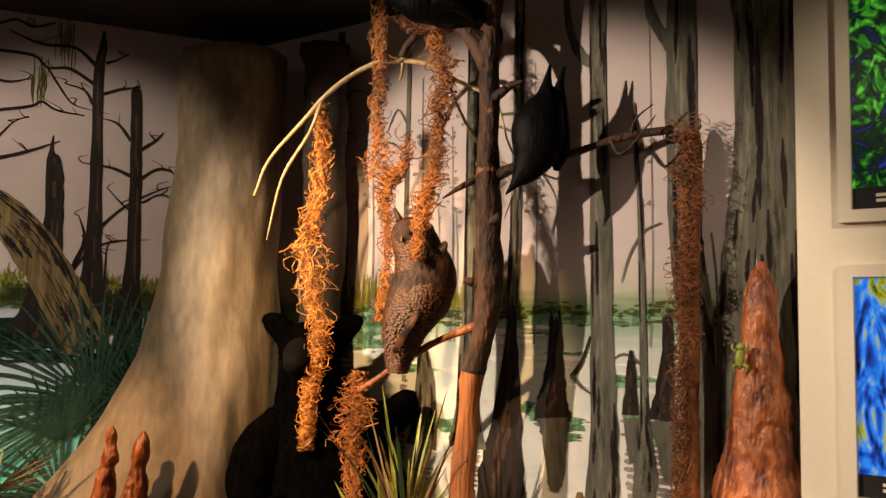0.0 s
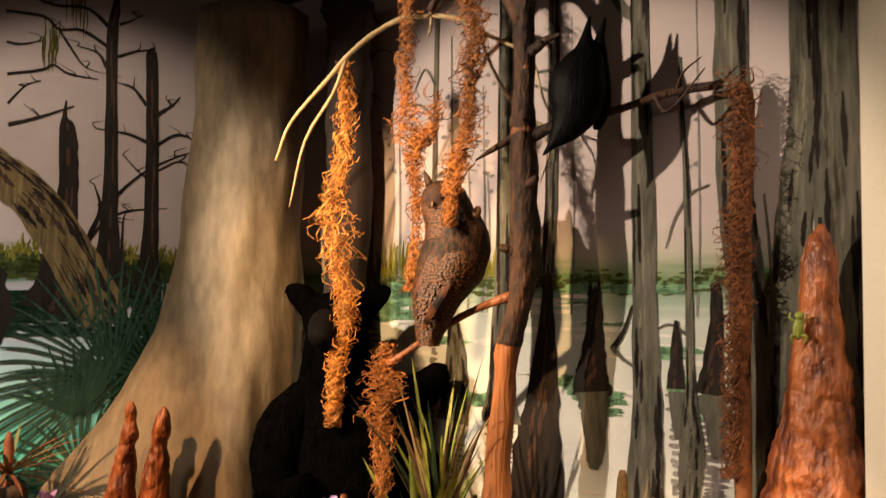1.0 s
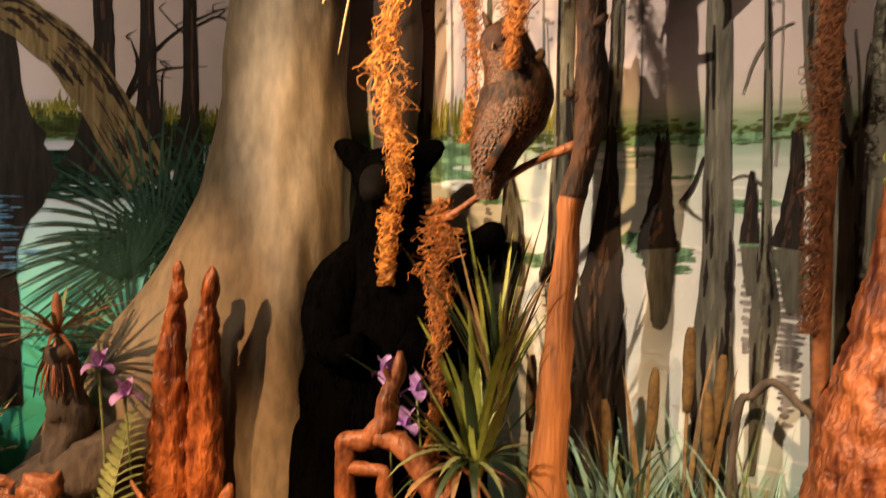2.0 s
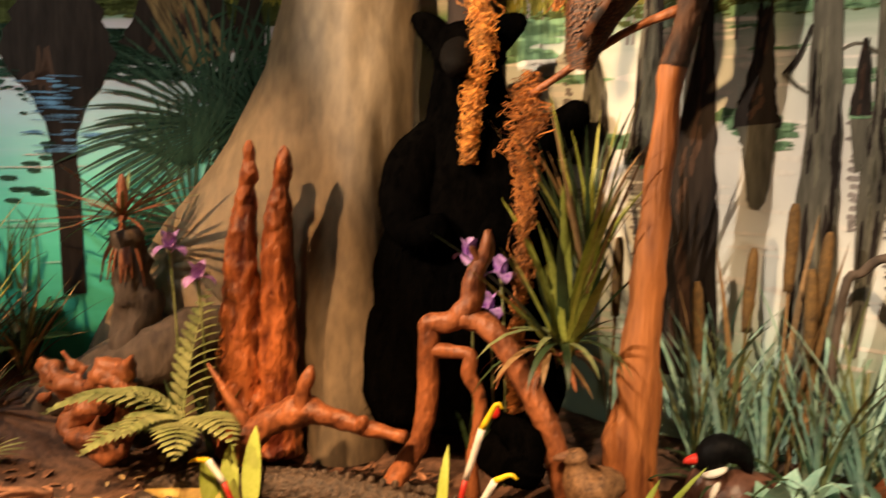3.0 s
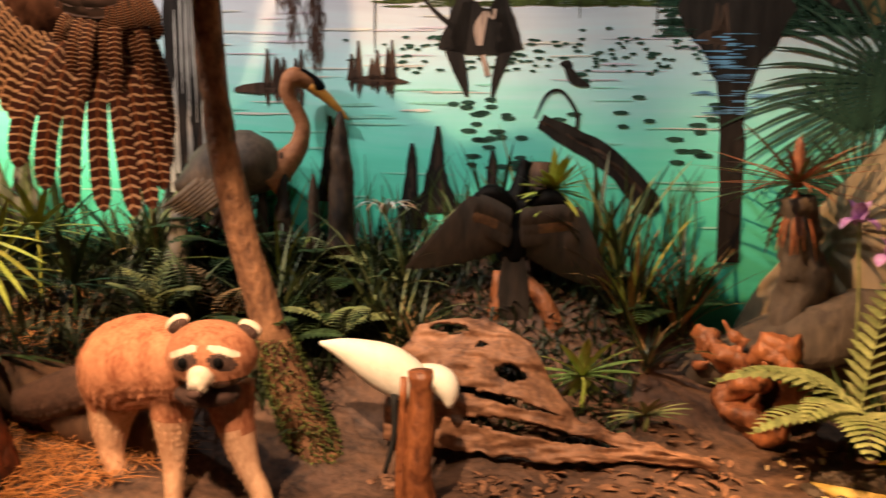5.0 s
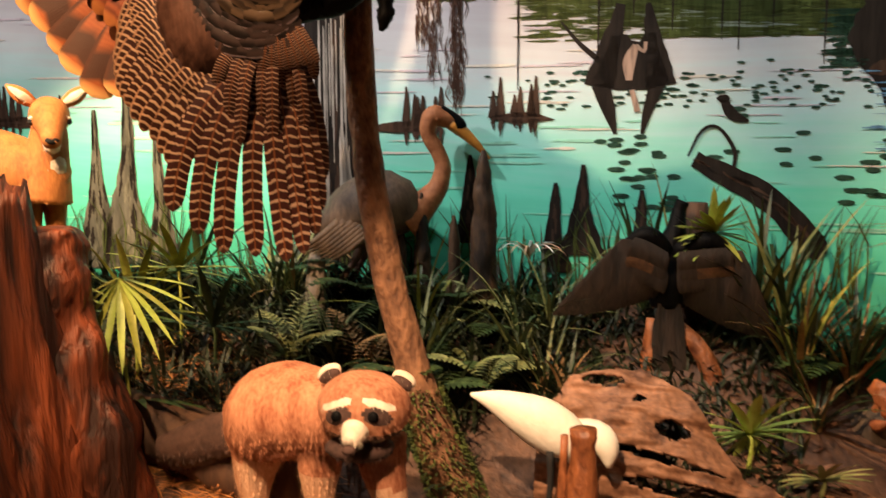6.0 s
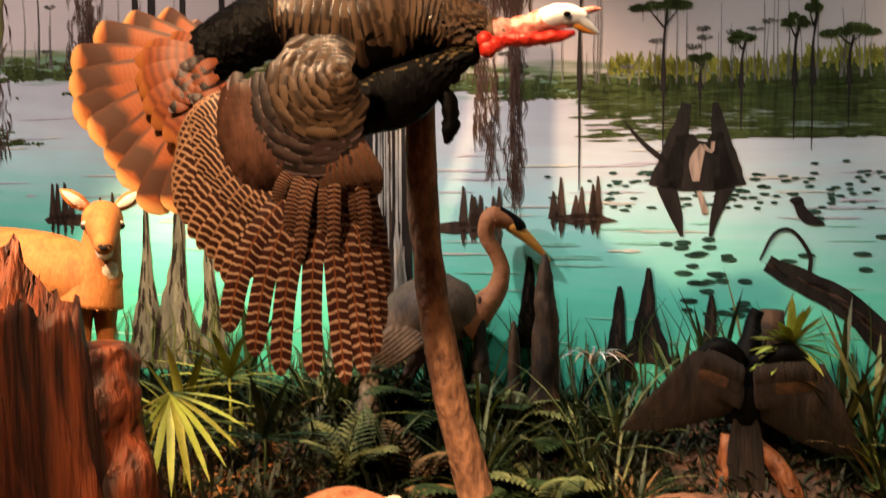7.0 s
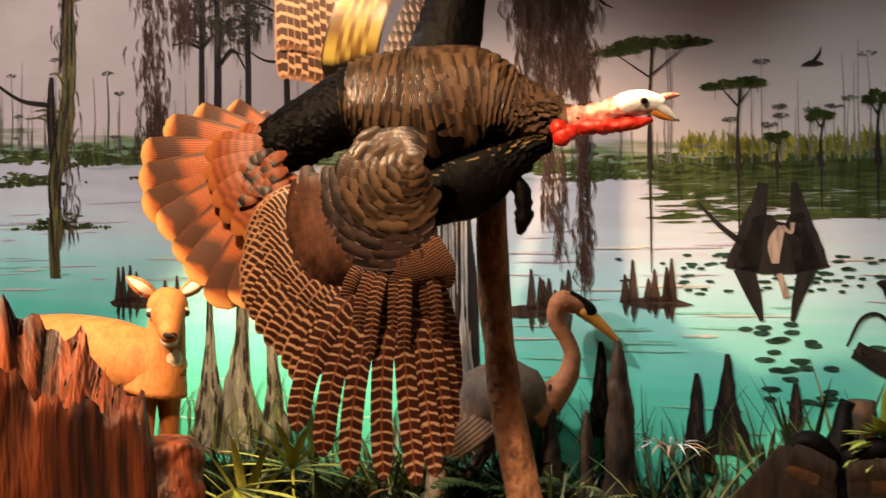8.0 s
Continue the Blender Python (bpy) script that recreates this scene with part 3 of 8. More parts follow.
# lake and marsh on the left wall
for pts, lab in (
        ([(0.699, 2.954, 0.009), (0.701, 2.884, 0.0295), (0.712, 2.777, 0.0405), (0.709, 2.498, 0.0445), (0.705, 2.155, 0.0575), (0.706, 1.974, 0.0825), (0.696, 1.839, 0.126), (0.687, 1.727, 0.174)], "tall dark bare painted cypress"),
        ([(0.562, 2.73, 0.023), (0.564, 2.713, 0.0415), (0.558, 2.514, 0.0455), (0.553, 2.327, 0.05), (0.552, 2.002, 0.058), (0.561, 1.842, 0.0985), (0.569, 1.728, 0.138)], "dark bare painted cypress with a broken top"),
        ([(0.871, 2.505, 0.0065), (0.875, 2.441, 0.0195), (0.867, 2.403, 0.0565), (0.858, 2.303, 0.069), (0.856, 2.146, 0.0725), (0.869, 1.99, 0.0955), (0.891, 1.791, 0.1475), (0.917, 1.703, 0.2)], "dark broken painted snag"),
        ([(1.22, 2.98, 0.13), (1.22, 2.3, 0.13), (1.21, 1.95, 0.18), (1.2, 1.8, 0.3), (1.2, 1.66, 0.34), (1.2, 1.5, 0.14), (1.2, 1.366, 0.085), (1.19, 1.2, 0.08), (1.185, 0.87, 0.075)], "thick dark painted cypress with its reflection in the lake")):
    painted_trunk(on_left, 0.004, pts, P_DARK, wall_left, lab, 0)
limbs = (
    [(0.721, 2.803, 0.02), (0.803, 2.868, 0.013), (0.929, 2.866, 0.011), (1.052, 2.906, 0.004)],
    [(0.727, 2.728, 0.0175), (0.821, 2.78, 0.013), (0.904, 2.774, 0.0105), (0.957, 2.816, 0.013), (1.088, 2.82, 0.013)],
    [(0.73, 2.646, 0.0155), (0.764, 2.7, 0.009), (0.839, 2.718, 0.004)],
    [(0.687, 2.822, 0.0135), (0.651, 2.837, 0.009), (0.614, 2.861, 0.0045)],
    [(0.691, 2.693, 0.0155), (0.624, 2.722, 0.011), (0.551, 2.739, 0.005)],
    [(1.094, 2.92, 0.01), (1.025, 2.95, 0.0105), (0.963, 2.93, 0.011), (0.882, 2.96, 0.0085)],
    [(1.083, 2.704, 0.012), (1.033, 2.7, 0.0105), (0.973, 2.719, 0.006)])
limbs_low = (
    [(1.077, 2.583, 0.013), (0.958, 2.612, 0.0125), (0.918, 2.635, 0.0105), (0.865, 2.607, 0.009), (0.76, 2.597, 0.0045)],
    [(0.904, 2.774, 0.0105), (0.848, 2.689, 0.0085), (0.804, 2.638, 0.0065), (0.729, 2.621, 0.002)],
    [(1.072, 2.473, 0.01), (1.015, 2.545, 0.0065), (0.962, 2.569, 0.004)],
    [(1.068, 2.394, 0.017), (0.96, 2.433, 0.0125), (0.844, 2.485, 0.0045)],
    [(0.578, 2.512, 0.016), (0.629, 2.576, 0.011), (0.689, 2.593, 0.004)],
    [(0.537, 2.48, 0.0165), (0.482, 2.521, 0.0115), (0.45, 2.56, 0.005)],
    [(0.573, 2.367, 0.0155), (0.644, 2.394, 0.011), (0.762, 2.406, 0.0045)])
limbs_side = (
    [(0.532, 2.361, 0.0155), (0.467, 2.404, 0.0135), (0.409, 2.397, 0.009), (0.392, 2.363, 0.002)],
    [(0.677, 2.157, 0.0155), (0.626, 2.21, 0.011), (0.562, 2.261, 0.0095), (0.463, 2.315, 0.007), (0.391, 2.344, 0.002)],
    [(0.56, 2.219, 0.0115), (0.606, 2.253, 0.007), (0.651, 2.301, 0.0045)],
    [(0.528, 2.259, 0.009), (0.451, 2.299, 0.007), (0.388, 2.268, 0.003)],
    [(0.78, 1.982, 0.0195), (0.739, 2.096, 0.0155), (0.764, 2.192, 0.004)],
    [(0.78, 1.975, 0.017), (0.716, 2.052, 0.0105), (0.632, 2.095, 0.0085), (0.489, 2.11, 0.0025)],
    [(0.657, 1.907, 0.011), (0.656, 2.044, 0.007), (0.647, 2.09, 0.002)])
for pts in limbs + limbs_low + limbs_side:
    p = Painter(on_left, 0.0036).strip(pts, 0.15)
    for _ in range(2):
        a = pts[rnd.randrange(1, len(pts))]
        p.strip([(a[0], a[1], 0.006), (a[0] + rnd.uniform(-0.03, 0.03), a[1] + rnd.uniform(0.0, 0.03), 0.004), (a[0] + rnd.uniform(-0.06, 0.06), a[1] + rnd.uniform(0.01, 0.05), 0.0015)])
    p.done("painted_branch", P_DARK, wall_left, "crooked dark painted branch")
for s, z0, z1, a in ((0.93, 2.8, 2.62, 0.012), (0.84, 2.97, 2.78, 0.02)):
    p = Painter(on_left, 0.0032)
    for _ in range(26):
        x, z = s + rnd.gauss(0, a), rnd.uniform(z1 + 0.05, z0)
        p.strip([(x, z + 0.03, 0.004), (x + rnd.uniform(-0.006, 0.006), z - 0.02, 0.005), (x, z - rnd.uniform(0.04, 0.1), 0.001)], 0.2, 2)
    p.done("painted_moss", P_MOSSTRUNK, wall_left, "dull green moss hanging from a painted limb")
blue = Painter(on_left, 0.0058)
for _ in range(46):
    blue.dab(1.2 + rnd.gauss(0, 0.05), rnd.uniform(1.36, 1.62), rnd.uniform(0.02, 0.06), rnd.uniform(0.001, 0.003), 9, 0.3)
blue.done("painted_water_gleam", P_BLUE, wall_left, "blue painted ripples across the reflection")
Painter(on_left, 0.0018).strip([(1.2, 1.775, 0.15), (1.6, 1.78, 0.14), (1.9, 1.79, 0.11), (2.15, 1.81, 0.06), (2.4, 1.835, 0.01)], 0.12, 16).done("painted_reflection", P_REFLECT, wall_left, "grey-green painted reflection of the far bank")
bank = Painter(on_left, 0.0021)
bank.strip([(0.3, 1.86, 0.1), (0.9, 1.87, 0.1), (1.4, 1.9, 0.085), (1.8, 1.885, 0.075), (2.1, 1.875, 0.05), (2.35, 1.868, 0.012)], 0.2, 12).strip([(1.2, 1.76, 0.05), (1.5, 1.765, 0.05), (1.75, 1.775, 0.02)], 0.3, 14).strip([(1.2, 1.8, 0.06), (1.7, 1.808, 0.055), (2.05, 1.825, 0.03), (2.3, 1.835, 0.006)], 0.25, 14)
for s0 in (2.62, 4.45, 4.9):
    bank.strip([(s0 - 0.2, 1.862 + 0.8 * lift(s0), 0.004), (s0, 1.87 + 0.8 * lift(s0), 0.026), (s0 + 0.2, 1.862 + 0.8 * lift(s0), 0.004)], 0.3, 8)
bank.done("painted_far_bank", P_OLIVE, wall_left, "dark olive painted banks across the lake")
shade = Painter(on_left, 0.0039)
for _ in range(600):
    shade.dab(rnd.uniform(0.75, 1.42), 1.78 - 0.17 * rnd.random() ** 1.6, rnd.uniform(0.02, 0.07), rnd.uniform(0.002, 0.006), 9, 0.35)
shade.done("painted_shade", P_TEAL, wall_left, "dark teal painted reflections under the cypress")
hill = Painter(on_left, 0.0025)
for _ in range(1500):
    s = rnd.choice((rnd.uniform(0.3, 2.3), rnd.uniform(0.3, 5.4)))
    hill.dab(s, 1.875 + 0.9 * lift(s) + rnd.gauss(0, 0.02), rnd.uniform(0.008, 0.04), rnd.uniform(0.003, 0.009), 7, 0.4)
hill.done("painted_marsh", P_GREEN, wall_left, "dark green painted marsh along the far shore")
hill = Painter(on_left, 0.0031)
for _ in range(900):
    s = rnd.choice((rnd.uniform(0.3, 1.2), rnd.uniform(1.3, 2.3), rnd.uniform(1.3, 2.3)))
    z = 1.93 + 0.012 * math.sin(9 * s) + rnd.gauss(0, 0.013)
    hill.strip([(s, z - 0.012, 0.006), (s + rnd.uniform(-0.004, 0.004), z, 0.008), (s + rnd.uniform(-0.01, 0.01), z + rnd.uniform(0.008, 0.03), 0.002)], 0.3, 2)
hill.done("painted_reeds", P_YELLOW, wall_left, "yellow-green painted reeds")
for mtl, n, z0, z1, nm in ((P_LILAC, 60, 1.42, 1.76, "painted_pale_ripples"), (P_TURQ, 60, 0.95, 1.5, "painted_turquoise_ripples"), (P_WATER, 40, 1.3, 1.7, "painted_white_ripples")):
    rip = Painter(on_left, 0.0016 + 0.0003 * (n % 7))
    for _ in range(n):
        s = rnd.uniform(1.2, 5.2)
        rip.dab(s, rnd.uniform(z0, z1) + 0.5 * lift(s), rnd.uniform(0.03, 0.16), rnd.uniform(0.0015, 0.0045), 11, 0.45)
    rip.done(nm, mtl, wall_left)
rip = Painter(on_left, 0.0029)
for _ in range(900):
    s = 1.25 + 1.1 * rnd.random() ** 1.4
    rip.dab(s, 1.85 - 0.14 * rnd.random() ** 1.3, rnd.uniform(0.015, 0.07), rnd.uniform(0.0012, 0.0045), 8, 0.35)
rip.done("painted_shore_reflection", P_GREEN, wall_left, "dark painted reflection of the far shore")
isles = Painter(on_left, 0.0034)
for s, z, a in ((2.3, 1.86, 0.12), (2.55, 1.85, 0.12), (4.55, 1.93, 0.1), (4.2, 1.88, 0.12), (4.9, 1.85, 0.2), (3.3, 1.85, 0.3), (4.7, 1.68, 0.18)):
    for _ in range(150):
        k = rnd.gauss(0, 0.5)
        isles.dab(s + k * a, z + lift(s) * 0.4 + abs(rnd.gauss(0, 0.03)) * max(0.1, 1 - k * k) - 0.01, a * rnd.uniform(0.03, 0.12), rnd.uniform(0.002, 0.007), 7, 0.4)
isles.done("painted_islands", P_GREEN, wall_left)
thin = Painter(on_left, 0.0036)
for _ in range(170):
    s = rnd.uniform(1.3, 5.2)
    h = rnd.choice((rnd.uniform(0.06, 0.2), rnd.uniform(0.1, 0.4)))
    z = 1.86 + lift(s) * 0.9
    thin.strip([(s, z + h, 0.0015), (s + rnd.uniform(-0.01, 0.01), z + h * 0.5, 0.003), (s, z + 0.02, 0.0045)], 0.2, 2)
    if rnd.random() < 0.4:
        thin.crown(s, z + h, 0.024, 0.007, 26, 0.0045)
thin.done("painted_far_trees", P_FARTREE, wall_left, "rows of thin grey painted trees on the far shore")
for s, h, w in ((2.39, 0.4, 0.18), (2.13, 0.27, 0.075), (1.9, 0.16, 0.03), (1.6, 0.16, 0.06), (1.7, 0.24, 0.02), (1.75, 0.2, 0.03), (1.45, 0.3, 0.06), (2.02, 0.1, 0.03)):
    z = 1.86 + lift(s)
    p = Painter(on_left, 0.0042)
    p.strip([(s - 0.01, z + h - 0.02, 0.008), (s, z + h * 0.5, 0.008), (s, z, 0.02)], 0.2)
    p.strip([(s, z, 0.008), (s, z - h * 0.8, 0.003)], 0.3)
    for k in (-1, 1):
        p.strip([(s, z + h * 0.72, 0.006), (s + k * w * 0.6, z + h * 0.93, 0.003)])
    p.done("painted_tree", P_DARK, wall_left, "flat-topped painted cypress far off")
    p = Painter(on_left, 0.005)
    for k in range(5):
        p.crown(s + (k - 2) * w * 0.42 + rnd.uniform(-0.2, 0.2) * w, z + h * (1 - 0.03 * abs(k - 2)) + rnd.uniform(-0.008, 0.008), w * 0.4, 0.01 + 0.05 * w * (k in (1, 2, 3)), int(40 + 700 * w), 0.0055)
    for _ in range(int(8 + 60 * w)):
        x = s + rnd.uniform(-1, 1) * w * 0.9
        p.strip([(x, z + h, 0.003), (x, z + h - rnd.uniform(0.02, 0.06), 0.001)], 0.2, 2)
    p.done("painted_crown", P_GREEN, wall_left)
for s, w in ((4.03, 0.02), (3.96, 0.025), (3.83, 0.02), (3.67, 0.018)):
    painted_trunk(on_left, 0.0042, [(s, 2.9, w * 0.7), (s, 2.4, w), (s, 1.95, w * 1.3)], P_DARK, wall_left, "tall dark painted pine", 5)
p = Painter(on_left, 0.005)
for _ in range(34):
    x, z = rnd.uniform(3.55, 4.12), rnd.uniform(2.42, 2.72)
    p.crown(x, z, 0.07, 0.025, 30, 0.008)
    for _ in range(5):
        q = x + rnd.uniform(-0.07, 0.07)
        p.strip([(q, z, 0.005), (q + rnd.uniform(-0.01, 0.01), z - 0.04, 0.004), (q, z - rnd.uniform(0.05, 0.13), 0.001)], 0.3, 2)
p.done("painted_crown", P_DULL, wall_left, "hanging painted pine foliage")
painted_trunk(on_left, 0.0045, [(4.64, 2.95, 0.06), (4.66, 2.5, 0.06), (4.67, 2.2, 0.09), (4.72, 1.95, 0.07), (4.72, 1.55, 0.05)], P_MOSSTRUNK, wall_left, "mossy painted trunk forking above the water", 6, 0.45)
painted_trunk(on_left, 0.0043, [(4.72, 2.0, 0.05), (4.74, 2.2, 0.045), (4.74, 2.35, 0.02)], P_DARK, wall_left)
painted_trunk(on_left, 0.0043, [(4.75, 2.24, 0.02), (4.9, 2.27, 0.015), (5.05, 2.36, 0.01)], P_DARK, wall_left)
for s, a, z0, z1, n in ((4.66, 0.05, 1.7, 2.9, 160), (4.25, 0.06, 2.0, 2.85, 260), (4.23, 0.03, 1.95, 2.2, 120), (4.12, 0.06, 2.45, 2.85, 160), (2.72, 0.1, 2.36, 2.85, 900), (2.63, 0.06, 2.14, 2.5, 260), (2.74, 0.06, 2.1, 2.4, 200), (2.6, 0.018, 1.52, 2.2, 200), (2.68, 0.02, 1.62, 2.1, 60), (2.72, 0.02, 1.72, 2.1, 50)):
    p = Painter(on_left, 0.0052)
    for _ in range(n):
        x, z = s + rnd.gauss(0, a * 0.6), rnd.uniform(z0, z1)
        p.strip([(x, z + 0.03, 0.003), (x + rnd.uniform(-0.012, 0.012), z, 0.0045), (x + rnd.uniform(-0.015, 0.015), z - rnd.uniform(0.02, 0.07), 0.001)], 0.3, 2)
    p.done("painted_moss", P_MOSSY, wall_left, "hanging strands of brown painted moss")
p = Painter(on_left, 0.0051)
for pts in ([(2.68, 2.7, 0.02), (2.6, 2.55, 0.012), (2.54, 2.42, 0.008), (2.5, 2.39, 0.003)], [(2.6, 2.52, 0.008), (2.54, 2.5, 0.005), (2.46, 2.5, 0.002)], [(2.57, 2.47, 0.006), (2.53, 2.46, 0.004), (2.5, 2.47, 0.002)]):
    p.strip(pts, 0.15)
p.done("painted_branch", P_DARK, wall_left, "dark painted branch ends beside the moss")
for k in range(9):
    x, z = 3.06 + rnd.uniform(-0.09, 0.09), rnd.uniform(1.34, 1.5)
    Painter(on_left, 0.0056).strip([(x, z, 0.002), (x + 0.004, z - 0.06, 0.012), (x, z - 0.14, 0.018), (x, z - 0.34, 0.02)], 0.2).done("painted_splinter", P_SPLINTER, wall_left, "pale painted splinter at the trunk's foot")
p = Painter(on_left, 0.0053)
for k in range(16):
    x = 3.06 + rnd.uniform(-0.07, 0.07)
    p.strip([(x, rnd.uniform(1.7, 1.95), 0.003), (x, 1.6, 0.006), (x, rnd.uniform(1.3, 1.5), 0.003)], 0.3)
p.done("painted_bark", P_SPLINTER, wall_left, "pale ribs of bark")
p = Painter(on_left, 0.0042)
p.strip([(2.12, 1.56, 0.1), (2.1, 1.66, 0.075), (2.075, 1.75, 0.05), (2.06, 1.82, 0.03)], 0.1).strip([(1.93, 1.56, 0.1), (1.95, 1.66, 0.07), (1.965, 1.75, 0.045), (1.975, 1.82, 0.015)], 0.1)
p.shape([(2.15, 1.57), (2.11, 1.66), (2.09, 1.72), (2.04, 1.725), (2.025, 1.705), (2.0, 1.7), (1.985, 1.725), (1.95, 1.73), (1.935, 1.66), (1.9, 1.57), (1.97, 1.55), (2.07, 1.55)])
p.strip([(2.12, 1.57, 0.06), (2.09, 1.48, 0.04), (2.07, 1.41, 0.01)]).strip([(1.94, 1.57, 0.05), (1.97, 1.48, 0.03), (1.985, 1.41, 0.01)])
p.strip([(2.12, 1.64, 0.02), (2.19, 1.7, 0.014), (2.25, 1.77, 0.006)])
p.done("painted_stump", P_DARK, wall_left, "hollow dark painted stump standing in the lake")
p = Painter(on_left, 0.0055)
p.strip([(2.01, 1.69, 0.02), (2.03, 1.64, 0.04), (2.03, 1.58, 0.02)]).strip([(2.01, 1.69, 0.012), (1.985, 1.67, 0.01), (1.98, 1.7, 0.012)]).strip([(2.02, 1.55, 0.015), (2.0, 1.48, 0.02)])
p.done("painted_wader", P_PALE, wall_left, "pale painted wading bird against the stump")
for s, z, n, a in ((2.38, 1.48, 8, 0.1), (2.78, 1.45, 8, 0.14), (4.3, 1.47, 6, 0.16), (1.28, 1.62, 3, 0.05)):
    p = Painter(on_left, 0.0046)
    for _ in range(n):
        x, h = s + rnd.uniform(-1, 1) * a, rnd.uniform(0.05, 0.13)
        p.strip([(x, z - 0.015, 0.035), (x, z + h * 0.4, 0.02), (x, z + h, 0.006)], 0.1).strip([(x, z - 0.02, 0.02), (x, z - 0.02 - h * 0.5, 0.003)], 0.5)
    p.dab(s, z - 0.015, a, 0.02)
    p.done("painted_knees", P_KNEE, wall_left, "brown painted cypress knees with reflections")
for s, top, w in ((2.17, 1.31, 0.13), (2.26, 1.25, 0.1), (1.98, 1.23, 0.08), (2.55, 1.34, 0.1)):
    painted_trunk(on_left, 0.0048, [(s, top, 0.012), (s, top - 0.07, 0.035), (s + 0.005, top - 0.17, w * 0.55), (s, top - 0.26, w), (s, top - 0.3, w * 1.3)], P_DARK, wall_left, "dark painted cypress knee at the near shore")
for pts in ([(3.86, 1.62, 0.03), (3.86, 1.4, 0.05), (3.87, 1.25, 0.08), (3.88, 1.1, 0.15), (3.88, 0.92, 0.26)], [(4.0, 1.5, 0.015), (4.0, 1.35, 0.035), (4.0, 1.2, 0.07), (4.0, 1.06, 0.13), (4.0, 0.9, 0.2)], [(3.74, 1.45, 0.02), (3.74, 1.3, 0.04), (3.73, 1.16, 0.06), (3.73, 1.05, 0.1), (3.73, 0.9, 0.18)]):
    painted_trunk(on_left, 0.0048, pts, P_GREY, wall_left, "grey-olive painted trunk flaring at the shore")
painted_trunk(on_left, 0.0038, [(3.06, 1.98, 0.15), (3.06, 1.8, 0.17), (3.06, 1.3, 0.2), (3.06, 0.95, 0.26)], P_DARK, wall_left, "dark ribbed painted trunk", 0)
painted_trunk(on_left, 0.006, [(1.82, 1.33, 0.05), (1.72, 1.28, 0.07), (1.58, 1.2, 0.075), (1.46, 1.07, 0.085), (1.43, 1.03, 0.04)], P_DARK, wall_left, "dark painted log lying in the water")
p = Painter(on_left, 0.006)
p.strip([(1.84, 1.34, 0.006), (1.8, 1.42, 0.01), (1.75, 1.43, 0.01), (1.7, 1.36, 0.012), (1.7, 1.3, 0.012)]).dab(1.74, 1.52, 0.02, 0.015).strip([(1.74, 1.52, 0.02), (1.71, 1.47, 0.035), (1.66, 1.45, 0.006)])
p.done("painted_kingfisher", P_DARK, wall_left, "small dark painted bird on a bent twig")
p = Painter(on_left, 0.004)
for s0, s1, z0, z1, n, k in ((1.85, 2.3, 1.49, 1.62, 70, 0.6), (1.3, 1.7, 1.49, 1.64, 60, 0.55), (1.7, 1.9, 1.5, 1.6, 18, 0.6), (1.88, 2.12, 1.17, 1.42, 26, 1.1), (1.2, 1.42, 1.2, 1.44, 12, 1.1), (1.45, 1.8, 1.3, 1.5, 8, 1.0), (2.2, 2.6, 1.52, 1.6, 8, 0.5)):
    for _ in range(n):
        p.dab(rnd.uniform(s0, s1), rnd.uniform(z0, z1), 0.024 * k * rnd.uniform(0.7, 1.2), 0.0068 * k, 10, 0.1)
p.done("painted_lily_pads", P_PAD, wall_left, "dark green painted lily pads")
painted_trunk(on_left, 0.007, [(1.26, 2.26, 0.13), (1.168, 2.262, 0.14), (1.068, 2.199, 0.15), (0.977, 2.12, 0.16), (0.88, 1.99, 0.17), (0.79, 1.83, 0.175), (0.71, 1.68, 0.18)], P_LOG, wall_left, "pale leaning painted log with a dark bark edge", 0, 0.06)
p = Painter(on_left, 0.0078)
for _ in range(800):
    x, z = 0.52 + rnd.gauss(0, 0.12), 1.5 + rnd.gauss(0, 0.11)
    dx = rnd.uniform(-0.035, 0.035)
    p.strip([(x, z, 0.006), (x + dx, z + 0.03, 0.013), (x + 2.2 * dx, z + 0.045, 0.002)], 0.3, 2)
p.done("painted_thicket", P_TEAL, wall_left, "dark green painted thicket behind the palm")
p = Painter(on_left, 0.0072)
spine = smoothpath([(1.26, 2.26), (1.168, 2.262), (1.068, 2.199), (0.977, 2.12), (0.88, 1.99), (0.79, 1.83), (0.71, 1.68)], 12)
for _ in range(60):
    i = rnd.randrange(0, len(spine) - 9)
    u = rnd.choice((rnd.uniform(0.045, 0.075), rnd.uniform(-0.07, 0.07)))
    p.strip([(spine[i + 4 * k][0] - u * 0.8, spine[i + 4 * k][1] + u * 0.55, 0.002 + (0.006 if u > 0.045 else 0.003) * (k == 1)) for k in range(3)], 0.4, 3)
p.done("painted_bark", P_DARK, wall_left, "dark painted bark streaks on the log")
for paint_, off, cs, cz, a0, a1, n, reach, wide in ((P_TEAL, 0.0082, 0.5, 1.44, 20, 190, 24, 0.42, 0.015), (P_FROND, 0.0086, 0.68, 1.44, -45, 120, 30, 0.5, 0.012), (P_TEAL, 0.009, 0.8, 1.3, 35, 150, 16, 0.3, 0.012), (P_FROND, 0.0088, 0.78, 1.08, -10, 120, 16, 0.3, 0.014)):
    p = Painter(on_left, off)
    for k in range(n):
        a = radians(a0 + (a1 - a0) * (k + rnd.uniform(-0.2, 0.2)) / n)
        l = reach * rnd.uniform(0.85, 1.1)
        p.strip([(cs + l * f * math.cos(a), cz + l * f * math.sin(a) - 0.3 * l * f * f * max(0.0, math.cos(a)), wide * w) for f, w in ((0.05, 0.4), (0.35, 0.8), (0.7, 1.0), (0.92, 0.6), (1.05, 0.1))], 0.06, 5)
    p.done("painted_palm", paint_, wall_left, "dark teal painted fan palm fronds")
